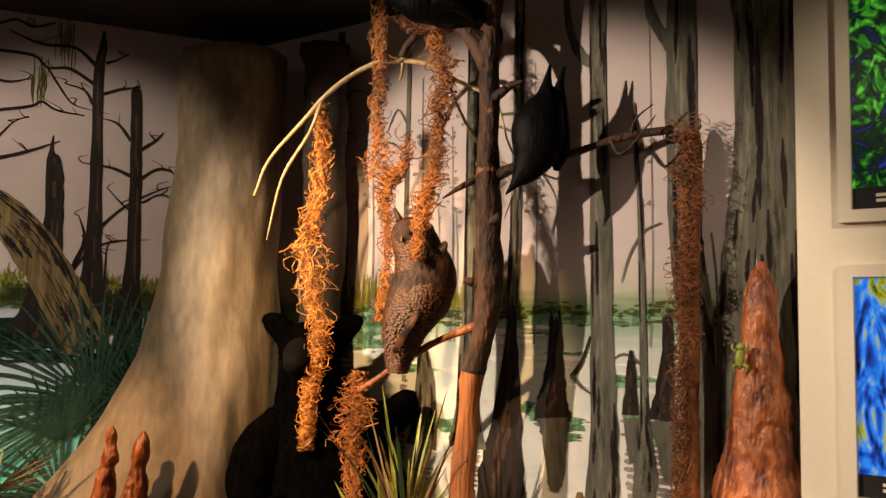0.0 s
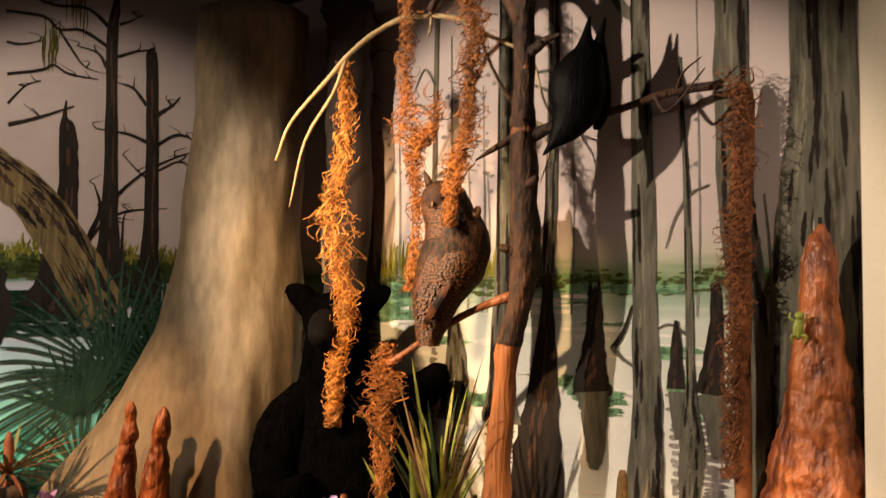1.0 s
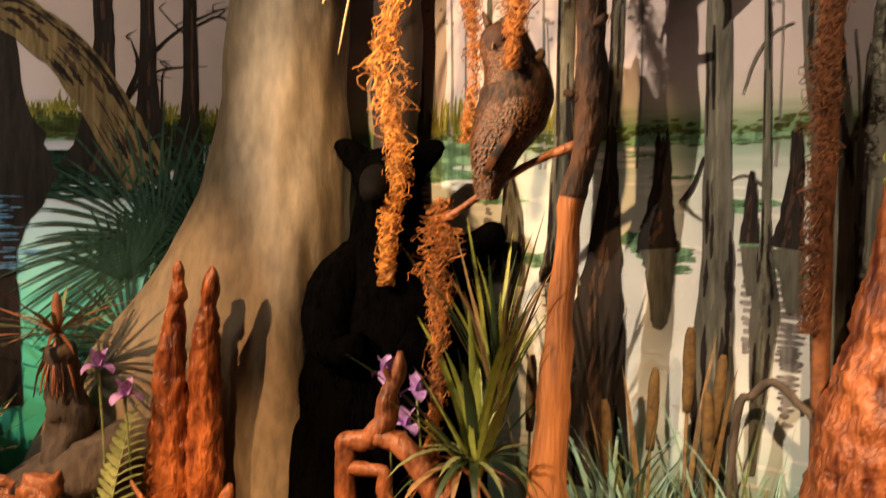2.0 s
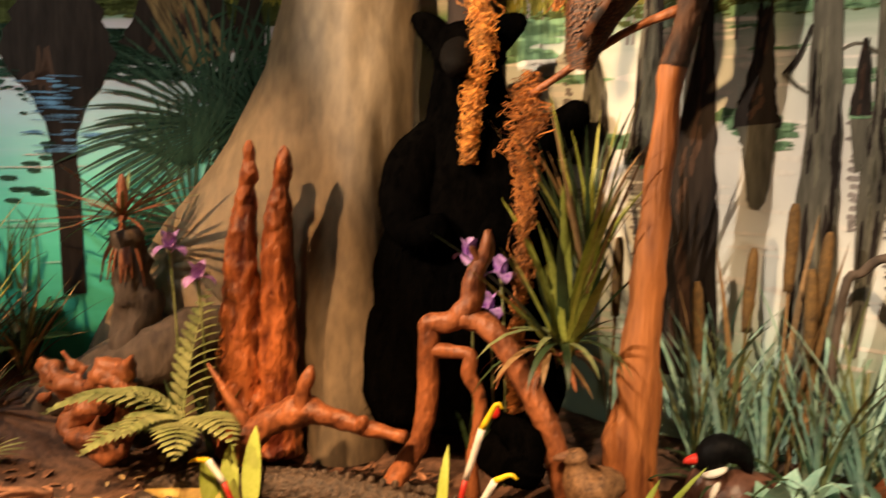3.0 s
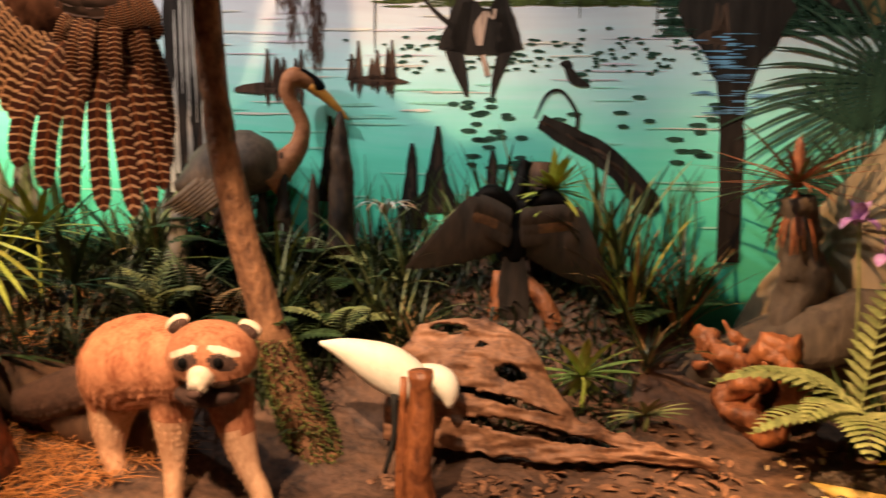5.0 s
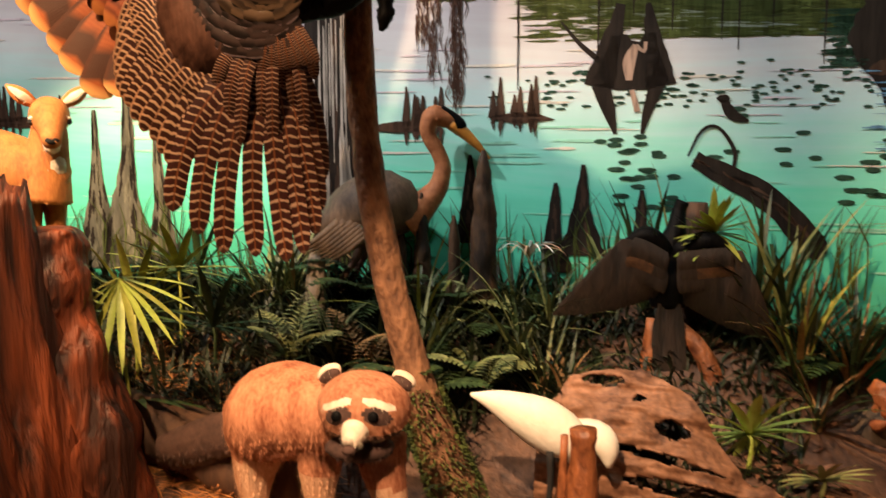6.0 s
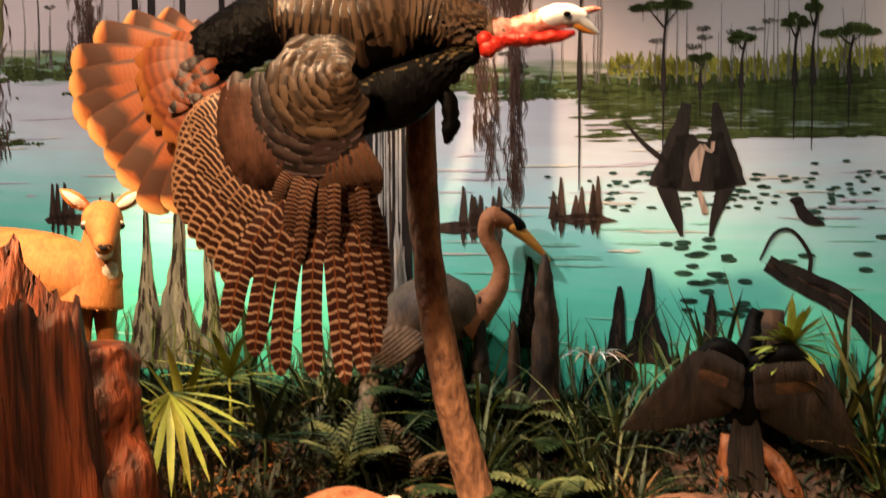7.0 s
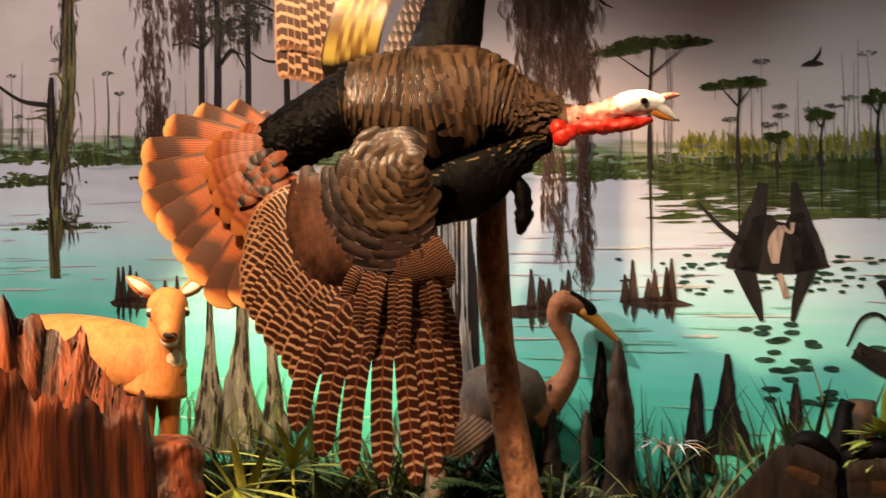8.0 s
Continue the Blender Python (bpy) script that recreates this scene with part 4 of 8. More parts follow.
p = Painter(on_left, 0.0085)
for _ in range(150):
    s = rnd.uniform(1.3, 4.4)
    z, h = 0.9, rnd.uniform(0.1, 0.32)
    p.strip([(s, z, 0.006), (s + rnd.uniform(-0.03, 0.03), z + h * 0.6, 0.005), (s + rnd.uniform(-0.08, 0.08), z + h, 0.001)], 0, 2)
p.done("painted_grass", P_GREEN, wall_left, "green painted grass at the near shore")
Painter(on_left, 0.006).strip([(1.95, 2.16, 0.003), (1.92, 2.165, 0.016), (1.89, 2.16, 0.003)]).strip([(1.92, 2.165, 0.012), (1.9, 2.19, 0.008), (1.895, 2.21, 0.002)]).done("painted_flying_bird", P_DARK, wall_left, "tiny dark painted bird in flight")


# ---- the light-box panel ----
def photo(name, stops, scale, stretch):
    """A backlit print: leafy blotches from two warped noises."""
    m, t, p = nodes_of(name)
    co, mp, n, n2 = (t.nodes.new(k) for k in ("ShaderNodeTexCoord", "ShaderNodeMapping", "ShaderNodeTexNoise", "ShaderNodeTexNoise"))
    mp.inputs["Scale"].default_value = stretch
    n.inputs["Scale"].default_value, n.inputs["Detail"].default_value, n.inputs["Distortion"].default_value = scale, 5, 2.5
    n2.inputs["Scale"].default_value, n2.inputs["Detail"].default_value = scale * 0.25, 2
    t.links.new(co.outputs["Object"], mp.inputs["Vector"]), t.links.new(mp.outputs["Vector"], n.inputs["Vector"]), t.links.new(co.outputs["Object"], n2.inputs["Vector"])
    mx = t.nodes.new("ShaderNodeMix")
    mx.inputs[0].default_value = 0.35
    t.links.new(n.outputs["Fac"], mx.inputs[2]), t.links.new(n2.outputs["Fac"], mx.inputs[3])
    r = ramp(t, stops)
    t.links.new(mx.outputs[0], r.inputs["Fac"]), t.links.new(r.outputs["Color"], p.inputs["Base Color"])
    t.links.new(r.outputs["Color"], p.inputs["Emission Color"])
    p.inputs["Emission Strength"].default_value = 0.6
    p.inputs["Roughness"].default_value = 0.2
    return m


PS = 2.245
at_panel = lambda s, z, o: on_right(s, z, 0.17 + o)


def slab(bm, s0, s1, z0, z1, o0, o1, mi=0):
    v = [bm.verts.new(at_panel(s, z, o)) for o in (o0, o1) for s, z in ((s0, z0), (s1, z0), (s1, z1), (s0, z1))]
    for f in ((3, 2, 1, 0), (4, 5, 6, 7), (0, 1, 5, 4), (1, 2, 6, 5), (2, 3, 7, 6), (3, 0, 4, 7)):
        bm.faces.new([v[i] for i in f]).material_index = mi
    return bm


panel = tagged(mesh_ob("wall_panel", slab(bmesh.new(), PS, 4.2, 0.0, CEIL, -0.16, 0.0), M_CREAM, None, False), "cream painted partition wall beside the display", "wall", "", "structure")
for z0, z1, m, lab in ((2.06, 2.68, photo("backlit_leaf_print", [(0.36, (0.02, 0.03, 0.25)), (0.44, (0.004, 0.008, 0.006)), (0.52, (0.006, 0.03, 0.008)), (0.58, (0.03, 0.25, 0.015)), (0.64, (0.12, 0.5, 0.04))], 16, (1, 1, 0.8)), "framed backlit photograph of green leaves and blue flowers"), (1.33, 1.95, photo("backlit_water_print", [(0.38, (0.006, 0.01, 0.02)), (0.45, (0.01, 0.05, 0.4)), (0.52, (0.02, 0.2, 0.8)), (0.58, (0.3, 0.34, 0.02)), (0.64, (0.02, 0.03, 0.01))], 14, (1, 1, 0.35)), "framed backlit photograph of blue water and yellow leaves")):
    pic = holder("framed_photograph", *at_panel(PS + 0.45, z0, 0.0), lab, "picture", "light-box pictures")
    inv = pic.matrix_world.inverted()
    a, b = PS + 0.11, PS + 0.75
    for nm, s0, s1, q0, q1 in (("frame_stile", a, a + 0.032, z0, z1), ("frame_stile", b - 0.032, b, z0, z1), ("frame_rail", a + 0.032, b - 0.032, z0, z0 + 0.032), ("frame_rail", a + 0.032, b - 0.032, z1 - 0.032, z1)):
        part(nm, slab(bmesh.new(), s0, s1, q0, q1, 0.0, 0.022), M_CREAM, pic, smooth=False).matrix_parent_inverse = inv
    part("print", slab(bmesh.new(), a + 0.034, b - 0.034, z0 + 0.09, z1 - 0.034, 0.001, 0.008), m, pic, "glossy backlit print", False).matrix_parent_inverse = inv
    part("caption_strip", slab(bmesh.new(), a + 0.034, b - 0.034, z0 + 0.034, z0 + 0.088, 0.001, 0.008), M_BLACK, pic, "black caption strip", False).matrix_parent_inverse = inv
    for k in (0, 1):
        part("caption_bar", slab(bmesh.new(), a + 0.09, a + 0.2 - 0.03 * k, z0 + 0.064 - 0.014 * k, z0 + 0.072 - 0.014 * k, 0.0085, 0.0095), M_CREAM, pic, smooth=False).matrix_parent_inverse = inv


# ---- ground of the display ----
def smooth01(x):
    x = min(1.0, max(0.0, x))
    return x * x * (3 - 2 * x)


def wall_gaps(x, y):
    p = Vector((x, y, 0))
    return (p - LB).dot(LN), (p - RB).dot(RN), (p - LB).dot(LD)


def ground_z(x, y):
    dl, dr, s = wall_gaps(x, y)
    z = 0.36 + 0.5 * smooth01(1 - dl / (0.8 + 0.46 * smooth01((s - 2.1) / 0.8))) * smooth01((s - 1.0) / 0.8) + 0.22 * smooth01(1 - dl / 0.6) * smooth01((1.8 - s) / 0.8) + 0.15 * smooth01(1 - dr / 0.5)
    return z + 0.03 * noise.noise(Vector((x, y, 0)) * 3.1) + 0.012 * noise.noise(Vector((x, y, 3)) * 14)


bm = bmesh.new()
cells, step = {}, 0.035
for i in range(int(7.2 / step)):
    for k in range(int(5.6 / step)):
        x, y = -5.9 + i * step, -1.6 + k * step
        dl, dr, s = wall_gaps(x, y)
        if -0.04 < dl and -0.04 < dr and min(dl, dr) < 1.62 and s < 5.6 and (dr > 0.16 or x < 0.45):
            cells[i, k] = bm.verts.new((x, y, ground_z(x, y)))
for (i, k), v in cells.items():
    q = [cells.get(c) for c in ((i, k), (i + 1, k), (i + 1, k + 1), (i, k + 1))]
    if all(q):
        bm.faces.new(q)
rim = [e for e in bm.edges if len(e.link_faces) == 1]
for v in bmesh.ops.extrude_edge_only(bm, edges=rim)["geom"]:
    if isinstance(v, bmesh.types.BMVert):
        v.co.z = 0.001
bmesh.ops.delete(bm, geom=[v for v in bm.verts if not v.link_faces], context="VERTS")
ground = tagged(mesh_ob("ground", bm, M_GROUND), "brown mud and leaf litter of the display floor", "ground", "", "structure")


# ---- large trunks ----
def foot_reach(z):
    """How far the buttress reaches sideways at a height."""
    return float(np.interp(z, (0.36, 0.8, 1.11, 1.3, 1.5, 1.67, 1.98, 2.4, 2.9), (1.25, 0.98, 0.72, 0.55, 0.41, 0.33, 0.25, 0.21, 0.2)))


bm = bmesh.new()
rings, n = [], 72
for i in range(50):
    z = 0.36 + (2.84 - 0.36) * i / 49
    ring = []
    for k in range(n):
        w = 2 * math.pi * k / n
        c, s = math.cos(w), math.sin(w)
        foot = smooth01((1.85 - z) / 1.4)
        core = 0.2 + 0.06 * foot
        side = max(0, math.cos(w - radians(186)))
        r = core + (foot_reach(z) - core) * side ** (2.0 + 3.0 * foot)
        r += 0.14 * foot ** 1.5 * max(0, math.cos(w - radians(285))) ** 10 - 0.06 * foot * max(0, math.cos(w - radians(5))) ** 2
        r += 0.012 * math.sin(7 * w + 2 * z) * (0.2 + foot)
        x, y = -1.5 + r * c, 3.44 + r * s
        p = Vector((x, y, z))
        off = 0.02 * noise.noise(p * 5) + 0.012 * noise.noise(Vector((x * 18, y * 18, z * 3)))
        p += Vector((c, s, 0)) * off
        dl, dr, _ = wall_gaps(p.x, p.y)
        if dl < 0.03:
            p += LN * (0.03 - dl)
        if dr < 0.03:
            p += RN * (0.03 - dr)
        ring.append(bm.verts.new(p))
    rings.append(ring)
for a, b in zip(rings, rings[1:]):
    for k in range(n):
        bm.faces.new((a[k], a[(k + 1) % n], b[(k + 1) % n], b[k]))
bm.faces.new(rings[-1])
thing("giant_cypress", bm, M_TRUNK, "huge grey-tan cypress bole with a flared buttressed foot", "tree")

# bole in the shade beside the great trunk; its bark colour holds that shade
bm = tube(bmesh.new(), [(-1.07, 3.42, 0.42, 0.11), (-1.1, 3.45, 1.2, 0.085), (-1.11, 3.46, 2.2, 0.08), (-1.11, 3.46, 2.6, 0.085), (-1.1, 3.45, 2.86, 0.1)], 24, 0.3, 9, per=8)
thing("dark_cypress", bm, M_CORNER, "bare cypress bole in the corner, near black for the shade there", "tree")

# bare snag with its side branches, the owl's perch and the crow's perch
snag = holder("snag", -0.45, 3.0, ground_z(-0.45, 3.0), "slim brown dead tree with broken side branches", "tree")
inv = snag.matrix_world.inverted()


def snagpart(name, pts, material=M_SNAG, n=10, rough=0.3, label="", **kw):
    ob = part(name, tube(bmesh.new(), pts, n, rough, 9, **kw), material, snag, label)
    ob.matrix_parent_inverse = inv
    return ob


snagpart("trunk", [(-0.5, 2.98, 0.3, 0.115), (-0.485, 3.0, 0.5, 0.082), (-0.46, 3.0, 0.8, 0.056), (-0.445, 3.0, 1.15, 0.043), (-0.41, 3.0, 1.6, 0.034), (-0.37, 3.0, 1.78, 0.035), (-0.355, 3.0, 1.95, 0.04), (-0.365, 3.0, 2.3, 0.034), (-0.36, 3.0, 2.74, 0.03), (-0.35, 3.0, 2.97, 0.03)], M_BAREWOOD, n=22, per=7, label="bare orange wood with the bark gone")
snagpart("bark", [(-0.404, 3.0, 1.63, 0.0335), (-0.4, 3.0, 1.66, 0.0381), (-0.37, 3.0, 1.78, 0.0372), (-0.355, 3.0, 1.95, 0.0437), (-0.365, 3.0, 2.3, 0.0363), (-0.36, 3.0, 2.74, 0.0335), (-0.35, 3.0, 2.97, 0.0335)], n=24, per=14, rough=0.22, label="dark rough bark on the upper trunk")
snagpart("branch", [(-0.385, 3.0, 1.78, 0.016), (-0.43, 2.99, 1.765, 0.015), (-0.52, 3.0, 1.73, 0.012), (-0.63, 3.02, 1.67, 0.013), (-0.72, 3.03, 1.61, 0.011), (-0.8, 3.04, 1.56, 0.012)], M_ROOT, label="pale broken perch branch")
snagpart("branch", [(-0.35, 3.0, 2.25, 0.022), (-0.24, 2.99, 2.29, 0.016), (-0.1, 3.0, 2.32, 0.013), (0.06, 3.02, 2.37, 0.012), (0.21, 3.0, 2.385, 0.016)], label="brown side branch")
snagpart("twig", [(0.02, 3.01, 2.36, 0.007), (0.06, 2.98, 2.31, 0.005), (0.16, 2.95, 2.42, 0.002)])
snagpart("twig", [(0.08, 3.02, 2.37, 0.007), (0.1, 2.99, 2.42, 0.004), (0.15, 2.98, 2.46, 0.002)])
snagpart("branch", [(-0.36, 3.0, 2.5, 0.018), (-0.29, 2.98, 2.54, 0.012), (-0.25, 2.97, 2.55, 0.004)])
snagpart("branch", [(-0.38, 3.0, 2.26, 0.014), (-0.46, 2.97, 2.21, 0.008), (-0.5, 2.95, 2.18, 0.003)])
snagpart("branch", [(-0.37, 2.99, 2.6, 0.024), (-0.45, 3.02, 2.74, 0.022), (-0.56, 3.05, 2.78, 0.018), (-0.64, 3.06, 2.74, 0.015), (-0.68, 3.06, 2.68, 0.014)], M_DARKBARK)
for k in range(5):
    a = rnd.uniform(0, 6.28)
    snagpart("stub", [(-0.36, 3.0, 1.9 + 0.2 * k, 0.02), (-0.36 + 0.07 * math.cos(a), 2.97 - 0.05 * abs(math.sin(a)), 1.92 + 0.2 * k, 0.01)], n=7)

arch = holder("arched_branch", -0.68, 3.06, 2.68, "pale bare branch arching down from the dead tree", "branch")
inv2 = arch.matrix_world.inverted()
for nm, pts in (("stem", [(-0.653, 3.1, 2.748, 0.0098), (-0.680, 3.08, 2.675, 0.0098), (-0.758, 3.07, 2.669, 0.0094), (-0.844, 3.06, 2.633, 0.009), (-0.934, 3.03, 2.554, 0.0086), (-1.011, 3.02, 2.467, 0.0075), (-1.126, 3, 2.33, 0.0058), (-1.166, 2.98, 2.206, 0.005)]),
                ("twig", [(-0.947, 3.03, 2.541, 0.0066), (-0.987, 3.01, 2.417, 0.0058), (-1.075, 3, 2.268, 0.005), (-1.116, 2.98, 2.055, 0.0025)]),
                ("stem", [(-0.68, 3.08, 2.675, 0.009), (-0.58, 3.08, 2.65, 0.0082), (-0.505, 3.08, 2.6, 0.0074), (-0.406, 3.08, 2.551, 0.0057), (-0.35, 3.08, 2.501, 0.005), (-0.319, 3.08, 2.389, 0.0033), (-0.281, 3.08, 2.302, 0.0024)]),
                ("twig", [(-0.53, 3.08, 2.613, 0.0057), (-0.467, 3.1, 2.462, 0.005), (-0.379, 3.11, 2.338, 0.0041), (-0.255, 3.11, 2.288, 0.0024)]),
                ("twig", [(-0.379, 3.11, 2.338, 0.0033), (-0.305, 3.11, 2.238, 0.0028), (-0.33, 3.1, 2.127, 0.0017)]),
                ("twig", [(-0.68, 3.08, 2.663, 0.0066), (-0.68, 3.07, 2.626, 0.005), (-0.685, 3.065, 2.601, 0.0041)]),
                ("twig", [(-0.368, 3.08, 2.526, 0.0033), (-0.394, 3.07, 2.427, 0.0024), (-0.419, 3.06, 2.302, 0.0013)])):
    part(nm, tube(bmesh.new(), pts, 8, 0.2, 30), M_TWIG, arch).matrix_parent_inverse = inv2


# ---- hanging moss ----
def moss(name, spine, strands, material, label, curl=0.014):
    """Curly fibres that wind down along a hanging line of (x, y, z, half width)."""
    bm = bmesh.new()
    path = smoothpath(spine, 14)
    long = sum(math.dist(a[:3], b[:3]) for a, b in zip(path, path[1:]))
    per = len(path) / long
    for n in range(int(strands * 0.42)):
        loose = rnd.random() < 0.4
        u = rnd.uniform(-0.03, 0.97) * (len(path) - 1)
        steps = rnd.randrange(10, 22) if loose else rnd.randrange(18, 44)
        w0, k0 = rnd.uniform(0, 6.283), math.sqrt(rnd.random()) * (1.2 if loose else 0.75)
        ph, pv = rnd.uniform(0, 6.283), rnd.uniform(0.5, 1.15) * rnd.choice((-1, 1))
        q, qv = rnd.uniform(0, 6.283), rnd.uniform(-0.7, 0.7)
        amp, wd, last, prev = curl * rnd.uniform(0.5, 1.5), rnd.uniform(0.0009, 0.0019), None, None
        for k in range(steps):
            x, y, z, w = path[max(0, min(len(path) - 1, int(u)))]
            w *= 0.45 + 1.5 * abs(noise.noise(Vector((x * 3, 7.0, z * 16)))) + 0.6 * noise.noise(Vector((w0, k0, z * 25)))
            x += 0.5 * w * noise.noise(Vector((1.0, x, z * 11)))
            c = Vector((x + w * k0 * math.cos(w0), y + 0.8 * w * k0 * math.sin(w0), z))
            p = c + Vector((math.cos(ph) + 0.6 * math.cos(q), math.sin(ph) + 0.6 * math.sin(q), 0.9 * math.sin(ph * 0.7 + q))) * amp
            if prev is not None:
                d = (p - prev)
                side = d.cross(Vector((0.2, 0.9, 0.3)))
                side = side.normalized() * wd if side.length > 1e-9 else Vector((wd, 0, 0))
                row = (bm.verts.new(p + side), bm.verts.new(p - side))
                if last:
                    bm.faces.new((last[0], last[1], row[1], row[0]))
                last = row
            prev = p
            ph, q, w0 = ph + pv + rnd.uniform(-0.35, 0.35), q + qv, w0 + rnd.uniform(-0.18, 0.18)
            u += per * 0.0055 * rnd.uniform(0.2, 1.5)
    return thing(name, bm, material, label, "moss", "hanging moss", smooth=False)


moss("spanish_moss", [(-0.971, 3.08, 2.526, 0.012), (-0.971, 3.08, 2.384, 0.036), (-0.986, 3.08, 2.165, 0.046), (-1.006, 3.08, 2.023, 0.062), (-0.976, 3.08, 1.82, 0.052), (-0.966, 3.08, 1.68, 0.048), (-0.986, 3.08, 1.56, 0.032), (-0.991, 3.08, 1.45, 0.014), (-0.996, 3.08, 1.37, 0.005)], 900, M_MOSS, "long bright orange strand of dried moss on the arched branch")
# M_MOSS3 strands carry their weaker light in the colour
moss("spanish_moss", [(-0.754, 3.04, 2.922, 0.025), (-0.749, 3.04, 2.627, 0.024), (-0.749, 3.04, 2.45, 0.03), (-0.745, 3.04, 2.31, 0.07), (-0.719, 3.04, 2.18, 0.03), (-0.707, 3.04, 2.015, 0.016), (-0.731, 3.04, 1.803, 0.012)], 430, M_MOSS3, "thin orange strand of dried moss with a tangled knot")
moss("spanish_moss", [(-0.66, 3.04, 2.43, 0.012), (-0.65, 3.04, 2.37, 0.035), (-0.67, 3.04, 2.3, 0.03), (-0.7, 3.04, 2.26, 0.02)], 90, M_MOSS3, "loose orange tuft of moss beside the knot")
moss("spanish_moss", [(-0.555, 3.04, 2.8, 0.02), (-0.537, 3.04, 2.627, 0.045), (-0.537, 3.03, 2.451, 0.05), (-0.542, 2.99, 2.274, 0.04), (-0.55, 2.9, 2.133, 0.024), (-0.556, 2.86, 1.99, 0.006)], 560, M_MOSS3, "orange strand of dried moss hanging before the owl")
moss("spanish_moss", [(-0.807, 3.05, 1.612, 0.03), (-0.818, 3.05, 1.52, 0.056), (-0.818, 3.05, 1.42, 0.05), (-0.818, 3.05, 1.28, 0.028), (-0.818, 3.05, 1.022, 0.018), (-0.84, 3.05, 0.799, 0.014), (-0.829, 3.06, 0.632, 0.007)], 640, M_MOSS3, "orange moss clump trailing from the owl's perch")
moss("spanish_moss", [(0.25, 2.95, 2.4, 0.045), (0.25, 2.95, 2.2, 0.045), (0.245, 2.95, 2.0, 0.042), (0.24, 2.95, 1.85, 0.034), (0.23, 2.95, 1.6, 0.022), (0.225, 2.95, 1.3, 0.018)], 620, M_MOSS2, "dull brown moss clinging to a mossy trunk by the wall")
moss("spanish_moss", [(-0.66, 3.04, 2.86, 0.05), (-0.6, 3.04, 2.76, 0.05), (-0.45, 3.0, 2.78, 0.05)], 220, M_MOSS2, "tangle of dark twiggy moss under the ceiling")
bm = tube(bmesh.new(), [(0.26, 2.985, 0.4, 0.03), (0.255, 2.985, 1.2, 0.022), (0.26, 2.985, 1.9, 0.03), (0.265, 2.985, 2.32, 0.028), (0.26, 2.985, 2.39, 0.008)], 12, 0.4, 14)
thing("bark_slab", bm, M_MOSS2, "reddish rotten bark post carrying moss beside the wall", "post")


# ---- cypress knees and stumps in front ----
def knee(name, pts, material, label, group="", n=32, rough=0.24, **kw):
    return thing(name, tube(bmesh.new(), pts, n, rough, 19, per=14, **kw), material, label, "cypress knee", group)


knee("cypress_knee", [(-1.735, 3.0, 0.4, 0.092), (-1.735, 3.0, 0.6, 0.078), (-1.73, 3.0, 0.87, 0.065), (-1.72, 3.0, 1.1, 0.05), (-1.705, 3.0, 1.22, 0.036), (-1.7, 3.0, 1.27, 0.026), (-1.695, 3.0, 1.3, 0.031), (-1.69, 3.0, 1.35, 0.018), (-1.69, 3.0, 1.385, 0.02), (-1.69, 3.0, 1.415, 0.006)], M_KNEE, "tall red-brown cypress knee with a knobbly tip", "front knees")
knee("cypress_knee", [(-1.61, 3.02, 0.4, 0.078), (-1.61, 3.02, 0.6, 0.064), (-1.608, 3.02, 0.9, 0.055), (-1.605, 3.02, 1.12, 0.048), (-1.595, 3.02, 1.24, 0.034), (-1.59, 3.02, 1.28, 0.026), (-1.585, 3.02, 1.32, 0.032), (-1.58, 3.02, 1.37, 0.022), (-1.58, 3.02, 1.4, 0.006)], M_KNEE, "tall red-brown cypress knee with a blunt tip", "front knees")
knee("cypress_knee", [(0.4, 2.84, 0.36, 0.28), (0.41, 2.84, 0.8, 0.21), (0.42, 2.85, 1.1, 0.17), (0.43, 2.86, 1.3, 0.125), (0.435, 2.86, 1.5, 0.082), (0.44, 2.86, 1.56, 0.08), (0.44, 2.86, 1.75, 0.052), (0.445, 2.86, 1.9, 0.038), (0.45, 2.86, 1.97, 0.008)], M_KNEE, "massive red-brown cypress knee beside the partition", n=44, rough=0.15)
bm = bmesh.new()
blob(bm, (0.385, 2.79, 1.7), (0.014, 0.012, 0.03), (10, 0, 15))
blob(bm, (0.387, 2.785, 1.733), (0.012, 0.011, 0.011))
for k in (-1, 1):
    tube(bm, [(0.385, 2.79, 1.715, 0.004), (0.385 + 0.02 * k, 2.785, 1.725, 0.003), (0.385 + 0.02 * k, 2.79, 1.74, 0.002)], 6)
    tube(bm, [(0.385, 2.79, 1.685, 0.005), (0.385 + 0.018 * k, 2.785, 1.68, 0.004), (0.385 + 0.012 * k, 2.79, 1.66, 0.002)], 6)
thing("frog_model", bm, M_YELLOWGREEN, "small yellow-green model tree frog clinging to the knee", "model frog")

# driftwood
bm = tube(bmesh.new(), [(-1.18, 2.86, 0.28, 0.0380), (-1.15, 2.87, 0.42, 0.0342), (-1.08, 2.89, 0.55, 0.0304), (-1.06, 2.9, 0.7, 0.0304), (-1.06, 2.9, 0.84, 0.0319), (-1.05, 2.9, 0.9, 0.0304), (-0.98, 2.9, 0.915, 0.0319), (-0.93, 2.9, 0.97, 0.0380), (-0.92, 2.9, 1.05, 0.0274), (-0.89, 2.9, 1.12, 0.0228), (-0.885, 2.9, 1.18, 0.0076)], 18, 0.24, 14, per=7)
tube(bm, [(-0.95, 2.9, 0.93, 0.0380), (-0.86, 2.9, 0.89, 0.0342), (-0.78, 2.9, 0.77, 0.0342), (-0.7, 2.9, 0.62, 0.0350), (-0.64, 2.9, 0.42, 0.0380), (-0.62, 2.9, 0.3, 0.0380)], 18, 0.24, 14, per=7)
